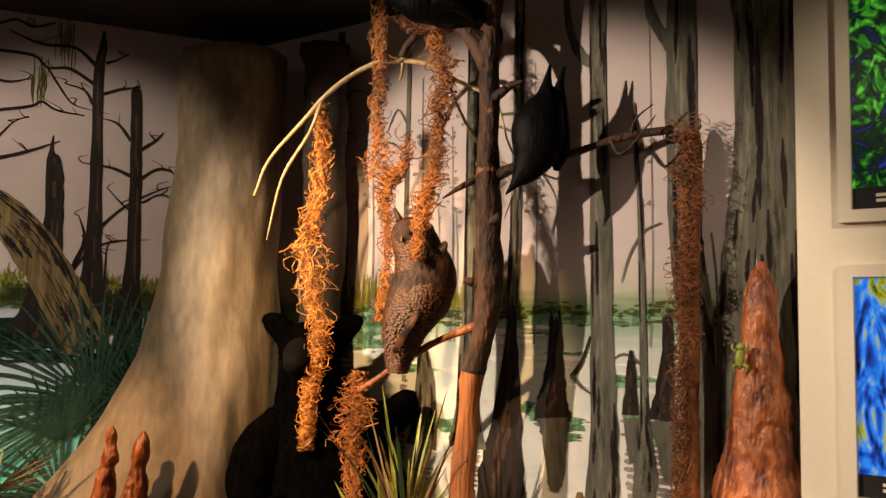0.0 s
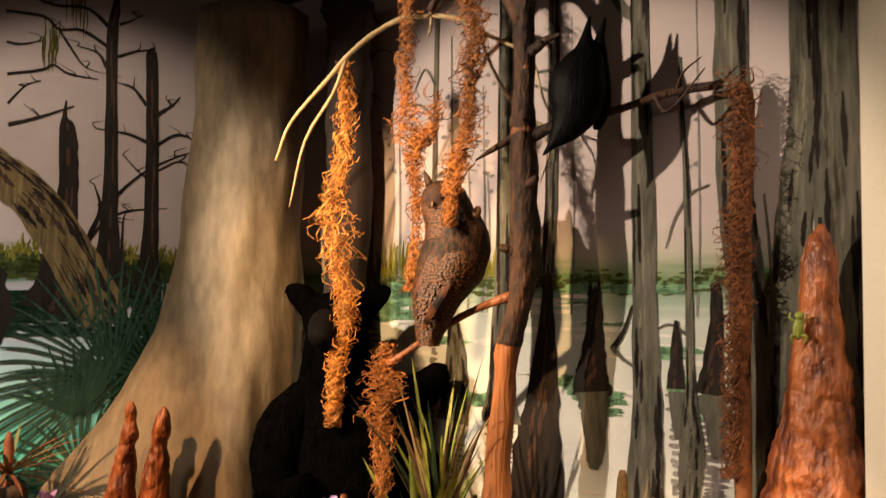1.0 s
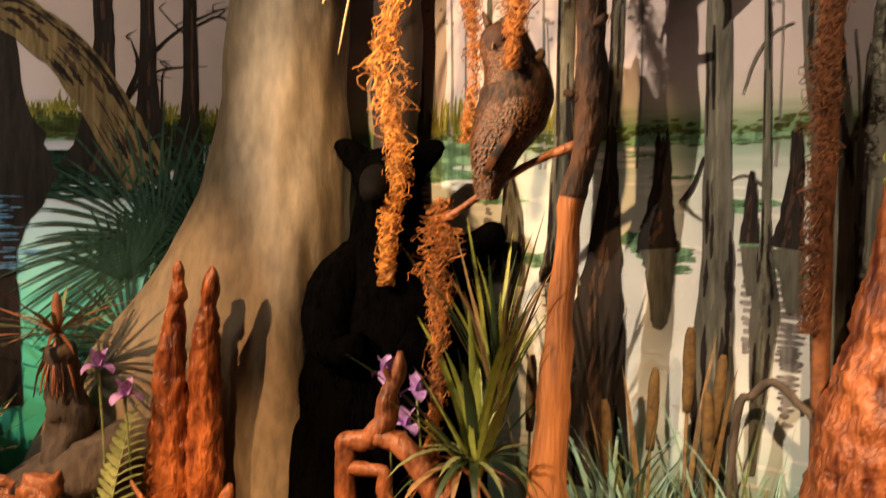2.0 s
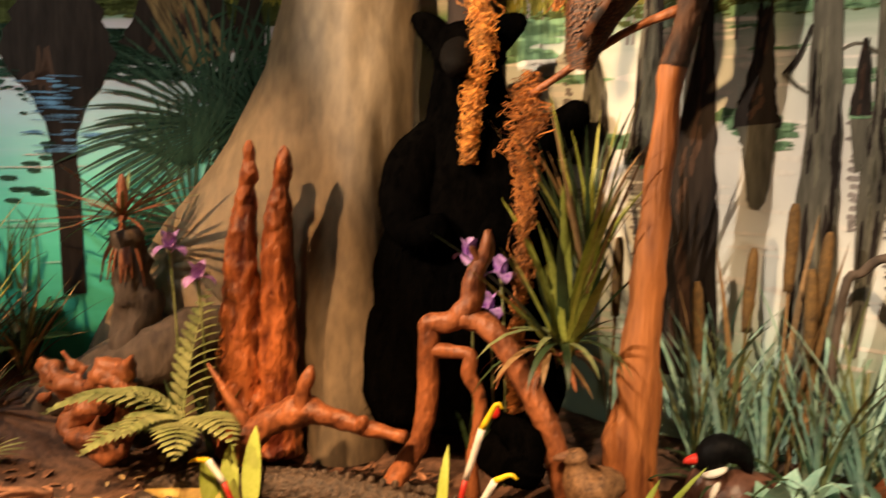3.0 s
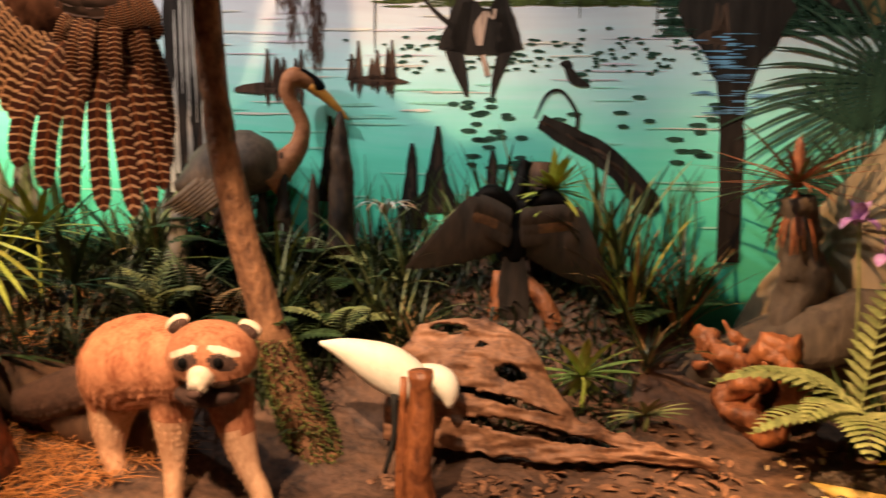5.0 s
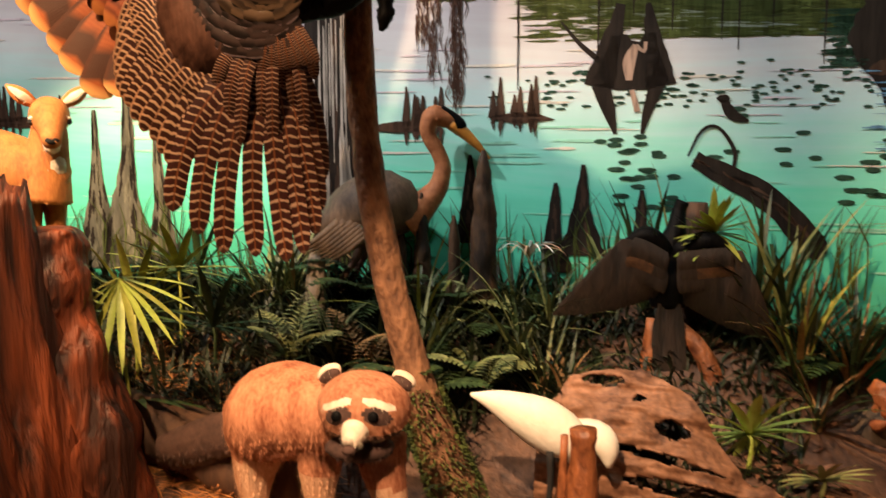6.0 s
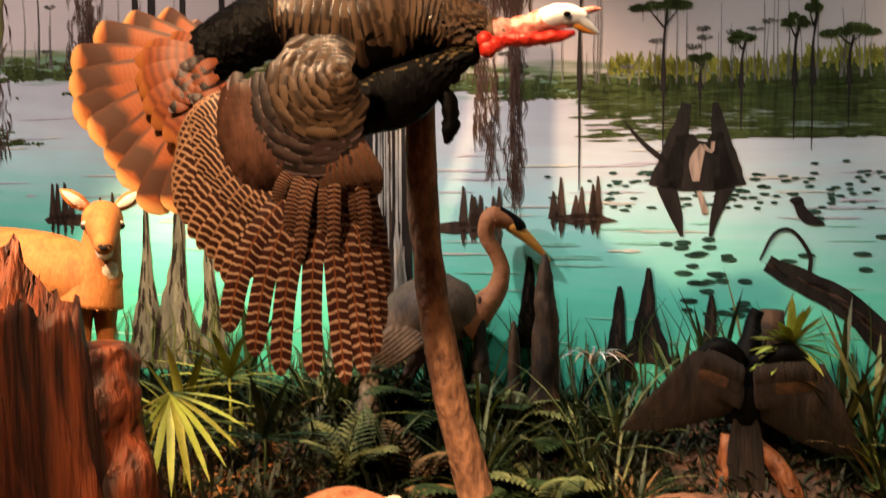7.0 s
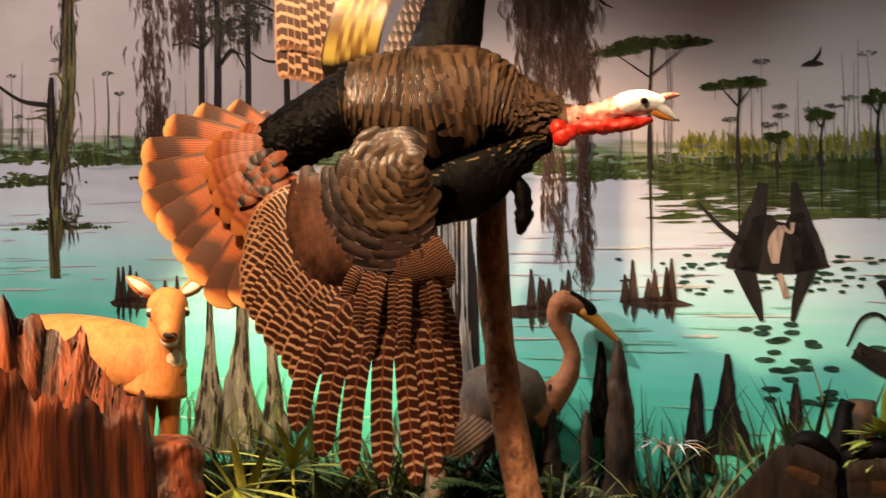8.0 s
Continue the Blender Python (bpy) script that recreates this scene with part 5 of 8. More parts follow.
tube(bm, [(-1.06, 2.9, 0.82, 0.0228), (-0.98, 2.89, 0.825, 0.0182), (-0.93, 2.89, 0.82, 0.0198), (-0.93, 2.89, 0.76, 0.0198), (-0.9, 2.9, 0.68, 0.0190), (-0.92, 2.9, 0.5, 0.0190), (-0.92, 2.92, 0.36, 0.0228)], 16, 0.24, 14, per=7)
tube(bm, [(-0.9, 2.9, 1.08, 0.0152), (-0.92, 2.88, 1.12, 0.0106), (-0.925, 2.87, 1.135, 0.0046)], 8)
thing("driftwood_root", bm, M_ROOT, "orange-brown arched driftwood root on the mud", "driftwood")
bm = tube(bmesh.new(), [(-1.62, 2.78, 0.4, 0.05), (-1.58, 2.78, 0.53, 0.045), (-1.5, 2.79, 0.6, 0.038), (-1.4, 2.8, 0.635, 0.045), (-1.3, 2.8, 0.615, 0.03), (-1.2, 2.8, 0.6, 0.025), (-1.09, 2.8, 0.585, 0.018)], 18, 0.35, 16, per=8)
tube(bm, [(-1.41, 2.79, 0.63, 0.035), (-1.4, 2.78, 0.7, 0.022), (-1.385, 2.78, 0.74, 0.022), (-1.375, 2.78, 0.775, 0.008)], 10, 0.25, 12)
tube(bm, [(-1.22, 2.79, 0.6, 0.02), (-1.21, 2.77, 0.635, 0.018), (-1.21, 2.77, 0.645, 0.006)], 9)
tube(bm, [(-1.58, 2.78, 0.55, 0.03), (-1.63, 2.76, 0.65, 0.016), (-1.7, 2.75, 0.76, 0.004)], 9)
thing("driftwood_root", bm, M_ROOT, "knobbed orange driftwood branch lying before the trunk", "driftwood")
bm = tube(bmesh.new(), [(-2.34, 2.78, 0.7, 0.02), (-2.24, 2.78, 0.64, 0.045), (-2.14, 2.78, 0.6, 0.05), (-2.08, 2.78, 0.68, 0.045), (-2.0, 2.79, 0.7, 0.04)], 26, 0.8, 17, per=9)
tube(bm, [(-2.15, 2.77, 0.6, 0.05), (-2.2, 2.75, 0.5, 0.04), (-2.1, 2.74, 0.46, 0.045), (-2.0, 2.75, 0.46, 0.03)], 26, 0.8, 17, per=9)
tube(bm, [(-2.05, 2.78, 0.68, 0.04), (-1.99, 2.77, 0.58, 0.035), (-2.04, 2.76, 0.46, 0.03)], 26, 0.8, 17, per=9)
spur = random.Random(44)
for k in range(16):
    x, y, z = spur.uniform(-2.32, -1.98), 2.77 + spur.uniform(-0.02, 0.03), spur.uniform(0.46, 0.7)
    dx, dz, l = spur.uniform(-1, 1), spur.uniform(-0.3, 1), spur.uniform(0.04, 0.09)
    tube(bm, [(x, y, z, spur.uniform(0.018, 0.032)), (x + dx * l * 0.5, y - 0.015, z + dz * l * 0.4, 0.014), (x + dx * l, y - 0.02, z + dz * l, 0.003)], 10, 0.7, 26)
thing("driftwood_knot", bm, M_ROOT, "twisted orange driftwood knot with a hollow", "driftwood")

# buttress root with a rotten stump
bm = tube(bmesh.new(), [(-1.8, 3.2, 0.8, 0.1), (-2.0, 3.03, 0.72, 0.11), (-2.2, 2.9, 0.62, 0.1), (-2.4, 2.76, 0.52, 0.07), (-2.52, 2.67, 0.4, 0.04)], 18, 0.3, 9)
root = holder("rotten_root", -2.1, 2.97, ground_z(-2.1, 2.97), "grey-brown buttress root with a rotten stub", "root")
inv = root.matrix_world.inverted()
part("root", bm, M_ROTTEN, root).matrix_parent_inverse = inv
part("stub", tube(bmesh.new(), [(-2.1, 2.97, 0.6, 0.085), (-2.11, 2.98, 0.85, 0.075), (-2.12, 2.97, 1.0, 0.06), (-2.13, 2.96, 1.12, 0.05)], 24, 0.45, 14, per=8), M_ROTTEN, root, "rotten upright stub").matrix_parent_inverse = inv

# long driftwood on the left: a split, weathered shell with slits and holes
def shell_log():
    a, ax, up = Vector((-2.70, 1.90, 0.44)), Vector((0.762, 0.647, -0.023)), Vector((-0.312, 0.398, 0.863))
    out = ax.cross(up).normalized()
    if out.y > 0:
        out = -out
    top = lambda u: float(np.interp(u, (-0.06, 0.0, 0.07, 0.2, 0.336, 0.415, 0.476, 0.6, 0.722, 0.875), (0.22, 0.33, 0.36, 0.375, 0.31, 0.19, 0.105, 0.068, 0.04, 0.006)))
    foot = lambda u: float(np.interp(u, (-0.06, 0.1, 0.43, 0.64, 0.875), (-0.01, -0.02, -0.035, -0.005, -0.006)))

    def gone(u, v):
        e = 0.006 * noise.noise(Vector((u * 30, v * 30, 3)))
        if ((u - 0.29) / 0.05) ** 2 + ((v - 0.2 + 0.15 * (u - 0.29)) / 0.026) ** 2 < 1 + e * 60:
            return True
        if ((u - 0.1) / 0.06) ** 2 + ((v - 0.325) / 0.016) ** 2 < 1 or ((u - 0.2) / 0.02) ** 2 + ((v - 0.28) / 0.014) ** 2 < 1:
            return True
        if 0.02 < u < 0.46 and abs(v - (0.165 - 0.17 * (u - 0.02)) - e) < 0.011 * math.sin(math.pi * (u - 0.02) / 0.44) + 0.001:
            return True
        return 0.16 < u < 0.62 and abs(v - (0.062 - 0.075 * (u - 0.16)) - e) < 0.021 * math.sin(math.pi * ((u - 0.16) / 0.46) ** 0.8)
    bm = bmesh.new()
    nu, nv, grid = 150, 60, []
    for i in range(nu + 1):
        u = -0.06 + 0.935 * i / nu
        row = []
        for j in range(nv + 1):
            t = j / nv
            v = foot(u) + (top(u) - foot(u)) * t
            rag = 0.012 * noise.noise(Vector((u * 25, t * 2, 1))) * (1 if j in (0, nv) else 0.3)
            bulge = 0.09 * math.sin(math.pi * min(1, 0.15 + 0.8 * t)) * (top(u) - foot(u)) / 0.38
            d = bulge + 0.03 * noise.noise(Vector((u * 7, v * 22, 0))) + 0.014 * noise.noise(Vector((u * 16, v * 70, 5))) + 0.02 * noise.noise(Vector((u * 14, v * 14, 9)))
            row.append((bm.verts.new(a + ax * u + up * (v + rag) + out * d), u, v))
        grid.append(row)
    for i in range(nu):
        for j in range(nv):
            q = (grid[i][j], grid[i + 1][j], grid[i + 1][j + 1], grid[i][j + 1])
            if not gone(sum(k[1] for k in q) / 4, sum(k[2] for k in q) / 4):
                bm.faces.new([k[0] for k in q])
    bmesh.ops.delete(bm, geom=[v for v in bm.verts if not v.link_faces], context="VERTS")
    bmesh.ops.recalc_face_normals(bm, faces=bm.faces)
    made = bmesh.ops.extrude_face_region(bm, geom=bm.faces[:])["geom"]
    for v in made:
        if isinstance(v, bmesh.types.BMVert):
            v.co -= out * 0.025
    bmesh.ops.recalc_face_normals(bm, faces=bm.faces)
    thing("driftwood_log", bm, M_DRIFT, "long split driftwood log with dark holes, tapering to a point", "driftwood")


shell_log()
bm = tube(bmesh.new(), [(-2.42, 1.72, 0.34, 0.05), (-2.42, 1.72, 0.5, 0.04), (-2.42, 1.73, 0.66, 0.034), (-2.42, 1.73, 0.74, 0.028)], 12, 0.35, 14)
tube(bm, [(-2.45, 1.7, 0.36, 0.03), (-2.455, 1.7, 0.5, 0.018), (-2.455, 1.705, 0.72, 0.01)], 8, 0.3, 14)
thing("broken_stub", bm, M_ROOT, "short broken brown stub standing in the mud", "stub")

# leaning post under the turkey
bm = tube(bmesh.new(), [(-2.875, 1.73, 0.36, 0.085), (-2.903, 1.683, 0.5, 0.066), (-2.942, 1.61, 0.75, 0.05), (-2.973, 1.529, 1.1, 0.042), (-2.975, 1.474, 1.45, 0.038), (-2.954, 1.448, 1.75, 0.037)], 18, 0.16, 9, per=6)
post = holder("leaning_post", -2.875, 1.73, ground_z(-2.875, 1.73), "slender leaning brown trunk with a mossy foot", "post")
inv = post.matrix_world.inverted()
part("trunk", bm, M_POST, post).matrix_parent_inverse = inv
bm = bmesh.new()
for _ in range(2600):
    w, z = rnd.uniform(0, 6.283), 0.38 + 0.36 * rnd.random() ** 1.5
    r = 0.08 - 0.075 * (z - 0.4)
    leaf(bm, (-2.883 - 0.17 * (z - 0.4) + r * math.cos(w), 1.715 - 0.3 * (z - 0.4) + r * math.sin(w), z), math.degrees(w) + rnd.uniform(-50, 50), rnd.uniform(0.008, 0.02), 0.006, rnd.uniform(-20, 60), 40, 2)
part("moss", bm, M_MOSSGREEN, post, "dark green moss").matrix_parent_inverse = inv
# red stump at the left
bm = bmesh.new()
n, rings = 96, []
for i in range(30):
    t = i / 29
    ring = []
    for k in range(n):
        w = 2 * math.pi * k / n
        top = 1.43 + 0.15 * math.cos(w - radians(241)) + 0.05 * noise.noise(Vector((math.cos(w) * 4, math.sin(w) * 4, 0))) + 0.05 * noise.noise(Vector((math.cos(w) * 12, math.sin(w) * 12, 2)))
        z = 0.3 + (top - 0.3) * t
        r = 0.25 + 0.2 * (1 - t) ** 2.2 + 0.05 * math.cos(5 * w) * (1 - 0.5 * t)
        p = Vector((-3.38 + r * math.cos(w), 0.47 + r * math.sin(w), z))
        r2 = 0.05 * noise.noise(Vector((p.x * 10, p.y * 10, z * 1.2))) + 0.022 * noise.noise(Vector((p.x * 34, p.y * 34, z * 3)))
        ring.append(bm.verts.new(p + Vector((math.cos(w), math.sin(w), 0)) * r2))
    rings.append(ring)
inner = [bm.verts.new(Vector((-3.38, 0.47, 1.15)) + (v.co - Vector((-3.38, 0.47, v.co.z))) * 0.55 + Vector((0, 0, v.co.z - 1.46 - 0.05))) for v in rings[-1]]
for a, b in zip(rings + [], rings[1:] + [inner]):
    for k in range(n):
        bm.faces.new((a[k], a[(k + 1) % n], b[(k + 1) % n], b[k]))
bm.faces.new(inner)
thing("red_stump", bm, M_STUMP, "big weathered red-brown stump with a jagged top", "stump")
bm = tube(bmesh.new(), [(-3.33, 0.86, 0.3, 0.2), (-3.35, 0.83, 0.6, 0.15), (-3.38, 0.795, 0.9, 0.11), (-3.386, 0.785, 1.08, 0.093), (-3.386, 0.785, 1.15, 0.09), (-3.386, 0.785, 1.176, 0.072), (-3.386, 0.785, 1.18, 0.02)], 36, 0.3, 11, per=7, lobes=5, lobe=0.05)
thing("low_stump", bm, M_STUMP, "smooth-topped red-brown stub joined to the big stump", "stump")
bm = tube(bmesh.new(), [(-4.0, 0.75, 0.66, 0.09), (-3.6, 0.98, 0.6, 0.1), (-3.25, 1.2, 0.53, 0.1), (-3.05, 1.35, 0.47, 0.08)], 16, 0.25, 7)
thing("fallen_log", bm, M_DARKBARK, "dark fallen log behind the raccoon", "log")

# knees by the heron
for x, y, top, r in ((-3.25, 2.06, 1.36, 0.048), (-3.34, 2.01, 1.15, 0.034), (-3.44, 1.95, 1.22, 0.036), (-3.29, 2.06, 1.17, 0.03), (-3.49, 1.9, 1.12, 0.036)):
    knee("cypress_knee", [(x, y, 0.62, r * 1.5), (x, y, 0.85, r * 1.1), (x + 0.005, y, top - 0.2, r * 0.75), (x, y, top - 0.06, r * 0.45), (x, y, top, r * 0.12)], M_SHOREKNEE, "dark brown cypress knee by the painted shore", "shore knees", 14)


# ---- mounted figures, each one plain mesh in its own upright frame ----
def figure(name, bm, mats, origin, turn, label, category):
    ob = thing(name, bm, mats, label, category)
    ob.matrix_world = pose(*origin, 0, 0, turn)
    return ob


M_TAN = mat("tan_fur", (0.2, 0.064, 0.03), (0.55, 0.255, 0.145), 14, 0.9, 0.6, (1, 1, 0.4), 120, gloss=0.2)
M_SNOUT = mat("dark_brown_muzzle", (0.0008, 0.0007, 0.0006), (0.003, 0.002, 0.0016), 30, 0.8, 0.5, gloss=0.1)
M_PALEFUR = mat("pale_buff_fur", (0.4, 0.21, 0.12), (0.68, 0.44, 0.29), 16, 0.9, 0.5, (1, 1, 0.4), 120, gloss=0.2)
M_HEN = mat("brown_hen_plumage", (0.06, 0.03, 0.014), (0.3, 0.17, 0.08), 40, 0.7, 0.6, fine=90)
M_MASK = mat("dark_mask_fur", (0.03, 0.014, 0.01), (0.08, 0.04, 0.03), 30, 0.85, 0.5)
M_WHITEFUR = mat("white_fur", (0.62, 0.5, 0.38), (0.78, 0.68, 0.56), 30, 0.85, 0.4)
M_DEER = mat("deer_coat", (0.3, 0.09, 0.018), (0.5, 0.19, 0.045), 20, 0.8, 0.5, (1, 1, 0.4), 120)
M_HERON = mat("grey_brown_feathers", (0.05, 0.034, 0.024), (0.15, 0.1, 0.065), 20, 0.7, 0.6, (1, 1, 0.4), 90)
M_HERONNECK = mat("rusty_neck_feathers", (0.26, 0.085, 0.028), (0.46, 0.18, 0.07), 30, 0.7, 0.4)
M_BILL = mat("orange_bill", (0.55, 0.2, 0.03), (0.7, 0.32, 0.06), 20, 0.35, 0.1)
M_WHITE = mat("white_feathers", (0.74, 0.7, 0.6), (0.84, 0.8, 0.7), 20, 0.6, 0.3)
M_ANHINGA = mat("brown_black_wing", (0.004, 0.003, 0.0025), (0.032, 0.019, 0.013), 30, 0.55, 0.7, (1, 1, 0.2), 110)
M_RED = mat("red_skin", (0.55, 0.015, 0.01), (0.75, 0.05, 0.03), 60, 0.35, 0.6)
M_PINK = mat("pink_white_skin", (0.62, 0.06, 0.04), (0.84, 0.55, 0.47), 55, 0.4, 0.6)
M_HEADWHITE = mat("blue_white_skin", (0.62, 0.68, 0.78), (0.82, 0.84, 0.86), 30, 0.4, 0.3)
M_BRONZE = mat("bronze_feathers", (0.035, 0.02, 0.012), (0.17, 0.1, 0.055), 30, 0.35, 0.7, (1, 1, 1), 110, dist=0.008)
M_COVERT = mat("glossy_brown_coverts", (0.03, 0.012, 0.008), (0.16, 0.072, 0.046), 16, 0.42, 0.6, (1, 1, 0.3), 70)
M_FLIGHT = barred("barred_flight_feather", (0.04, 0.008, 0.005), (0.5, 0.32, 0.21), (0.05, 0.016, 0.01), 21, 0.5, 0.86, 0.25, quill=(0.2, 0.065, 0.02), tip_at=0.96)
M_SPOT = barred("spotted_secondary", (0.04, 0.011, 0.006), (0.55, 0.34, 0.21), (0.3, 0.14, 0.07), 12, 0.5, 0.76, 0.3, rim=(0.46, 0.25, 0.14), tip_at=0.95)
M_TAIL = barred("chestnut_tail_feather", (0.3, 0.074, 0.018), (0.33, 0.086, 0.021), (0.66, 0.36, 0.13), 30, 0.55, 0.5, 0.8, (0.055, 0.02, 0.011), rim=(0.07, 0.02, 0.008), tip_at=0.91)
M_TAILCOVERT = barred("rusty_tail_covert", (0.16, 0.036, 0.01), (0.27, 0.065, 0.018), (0.36, 0.12, 0.03), 9, 0.5, 0.5, 0.8)
M_SCALE = barred("scaled_body_feather", (0.03, 0.018, 0.011), (0.12, 0.075, 0.045), (0.005, 0.0035, 0.003), 1, 0.3, 0.4, 0.9, tip_at=0.8)
M_BREAST = barred("olive_bronze_breast_feather", (0.04, 0.028, 0.01), (0.16, 0.115, 0.04), (0.006, 0.004, 0.003), 1, 0.33, 0.4, 0.8)
M_SHOULDER = barred("lilac_edged_feather", (0.012, 0.008, 0.007), (0.05, 0.03, 0.026), (0.3, 0.23, 0.24), 1, 0.4, 0.5, 0.8)
M_GOLD = barred("golden_bronze_feather", (0.15, 0.08, 0.014), (0.42, 0.33, 0.08), (0.006, 0.004, 0.003), 2, 0.3, 0.5, 0.8, rim=(0.02, 0.012, 0.008))


def feather(bm, uv, base, tip, width, mi, bow=(0, 0, 0), face=(0, -1, 0), segs=12, point=0.35, fold=0.18):
    """A vane of three vertices across along a bowed line, with UVs along it."""
    a, b, bow = Vector(base), Vector(tip), Vector(bow)
    rows = []
    for i in range(segs + 1):
        t = 1 - (1 - i / segs) ** 1.5
        p = a.lerp(b, t) + bow * (4 * t * (1 - t))
        d = (b - a + bow * (4 - 8 * t)).normalized()
        side = d.cross(Vector(face)).normalized()
        w = 0.5 * width * (min(1, 0.45 + 2.2 * t)) * (1 if t < 1 - point else math.sqrt(max(0.0, 1 - ((t - 1 + point) / point) ** 2)))
        w = max(w, 0.0006)
        f = Vector(face)
        rows.append(([bm.verts.new(p + side * w - f * w * fold), bm.verts.new(p + f * w * 0.05), bm.verts.new(p - side * w - f * w * fold)], t))
    for (r0, t0), (r1, t1) in zip(rows, rows[1:]):
        for k in range(2):
            fc = bm.faces.new((r0[k], r0[k + 1], r1[k + 1], r1[k]))
            fc.material_index = mi
            for lp, q in zip(fc.loops, ((k * 0.5, t0), (k * 0.5 + 0.5, t0), (k * 0.5 + 0.5, t1), (k * 0.5, t1))):
                lp[uv].uv = q


def shag(bm, count, length, width, seed, skip=()):
    """Short hairs over a body: narrow tufts that lie back and down."""
    g = random.Random(seed)
    bm.faces.ensure_lookup_table()
    faces = [f for f in bm.faces if f.material_index not in skip]
    areas = np.cumsum([f.calc_area() for f in faces])
    for k in range(count):
        f = faces[min(len(faces) - 1, int(np.searchsorted(areas, g.random() * areas[-1])))]
        vs = [v.co for v in f.verts[:3]] if len(f.verts) < 4 else [v.co for v in f.verts[:4]]
        ws = [g.random() for _ in vs]
        q = sum((v * w for v, w in zip(vs, ws)), Vector()) / sum(ws)
        n = f.normal
        o = (n * 0.55 + Vector((g.uniform(-0.3, 0.3), g.uniform(-0.3, 0.3), -0.8))).normalized() * length * g.uniform(0.6, 1.3)
        t = n.cross(o).normalized() * width
        bm.faces.new([bm.verts.new(v) for v in (q + t, q - t, q + o)]).material_index = f.material_index


def turkey():
    K, D = 0.001266, 2.08
    mats = [M_BRONZE, M_FLIGHT, M_SPOT, M_TAIL, M_SCALE, M_SHOULDER, M_COVERT, M_BLACKFEATHER, M_PINK, M_RED, M_HEADWHITE, M_GOLD, M_BILL, M_TAILCOVERT, M_BREAST]
    bm = bmesh.new()
    uv = bm.loops.layers.uv.new("UVMap")
    g = random.Random(12)

    def W(a, b, y=0.0):
        """A place a across and b up on the bird's side, in units of K, and y metres behind it."""
        k = 1 + y / D
        return Vector((a * K * k, y, (b * k - 141) * K))

    def T(*q):
        return [(*W(a, b, y), r * K * (1 + y / D)) for a, b, y, r in q]
    along_ = lambda t, *cols: tuple(float(np.interp(t, [i / (len(c) - 1) for i in range(len(c))], c)) for c in cols)
    # back, rump, breast; the breast's black holds the shade under the bird
    back = T((-330, 165, 0.06, 26), (-300, 178, 0.04, 44), (-250, 205, 0.03, 52), (-180, 240, 0.02, 62), (-130, 246, 0.01, 90), (-40, 236, 0, 114), (50, 252, -0.01, 101), (110, 243, -0.03, 66), (160, 233, -0.045, 42), (205, 227, -0.06, 27))
    tube(bm, back, 30, 0.03, 14, per=5)
    breast = T((-70, 70, 0.0, 50), (-20, 92, -0.02, 52), (50, 118, -0.03, 62), (105, 150, -0.04, 42), (150, 180, -0.05, 22), (185, 196, -0.06, 10))
    tube(bm, breast, 24, 0.05, 14, per=5, mi=7)
    # neck, head, snood, wattles, bill, beard
    tube(bm, T((185, 226, -0.055, 33), (215, 226, -0.07, 29), (248, 224, -0.085, 24)), 18, 0.12, 40)
    tube(bm, T((225, 224, -0.08, 25), (270, 232, -0.095, 22), (300, 238, -0.105, 23), (328, 250, -0.115, 23)), 24, 0.2, 70, per=8, mi=8)
    tube(bm, T((305, 245, -0.11, 18), (328, 251, -0.118, 23), (350, 254, -0.122, 23), (372, 252, -0.126, 20), (392, 248, -0.13, 13), (398, 248, -0.132, 6)), 18, 0.06, 40, mi=10)
    tube(bm, T((212, 212, -0.08, 12), (245, 213, -0.1, 14), (290, 213, -0.112, 14), (330, 216, -0.122, 12), (372, 224, -0.132, 5)), 18, 0.35, 60, per=8, mi=9)
    for a, b, r in ((205, 212, 15), (212, 196, 17), (226, 204, 15), (216, 188, 9), (240, 208, 11)):
        blob(bm, W(a, b, -0.1), (r * K, r * K * 0.8, r * K), (0, 0, 0), 9, 12, 8, 0.003, 60)
    blob(bm, W(357, 257, -0.152), (0.0085, 0.004, 0.0065), (0, 0, 0), 7, 10, 8)
    tube(bm, T((378, 250, -0.132, 13), (396, 238, -0.135, 9), (418, 221, -0.138, 2)), 10, mi=10)
    tube(bm, T((372, 240, -0.132, 8), (390, 229, -0.134, 6), (412, 221, -0.136, 1)), 8, mi=12)
    tube(bm, T((388, 262, -0.132, 7), (405, 266, -0.135, 6), (420, 267, -0.136, 2)), 8, mi=8)
    tube(bm, T((112, 130, -0.05, 14), (136, 105, -0.06, 14), (142, 70, -0.06, 17), (140, 45, -0.06, 15), (133, 24, -0.06, 4)), 12, 0.4, 50, mi=7)

    def rows_over(spine, mi_of, step, wide, length, a0, a1, count, lead):
        """Overlapping contour feathers round a spine, each row's tips lying over the row behind."""
        path = smoothpath(spine, 12)
        gone = 0.0
        for i in range(len(path) - 2, 0, -1):
            gone += math.dist(path[i][:3], path[i + 1][:3])
            if gone < step:
                continue
            gone = 0.0
            c, r = Vector(path[i][:3]), path[i][3]
            ax = (Vector(path[i + 1][:3]) - Vector(path[i - 1][:3])).normalized()
            sd, up_ = Vector((0, -1, 0)), ax.cross(Vector((0, -1, 0))).normalized()
            if up_.z < 0:
                up_ = -up_
            for k in range(count):
                w = radians(a0 + (a1 - a0) * (k + 0.5 * (i % 2) + g.uniform(-0.15, 0.15)) / count)
                n = (sd * math.cos(w) + up_ * math.sin(w)).normalized()
                b = c + n * r * 1.02
                feather(bm, uv, b + ax * length * 0.5, b - ax * length * 0.5 + n * lead, wide * g.uniform(0.85, 1.15), mi_of(math.degrees(w), c.x / K), (0, 0, 0), (n + ax * 0.15).normalized(), 5, 0.5, 0.1)
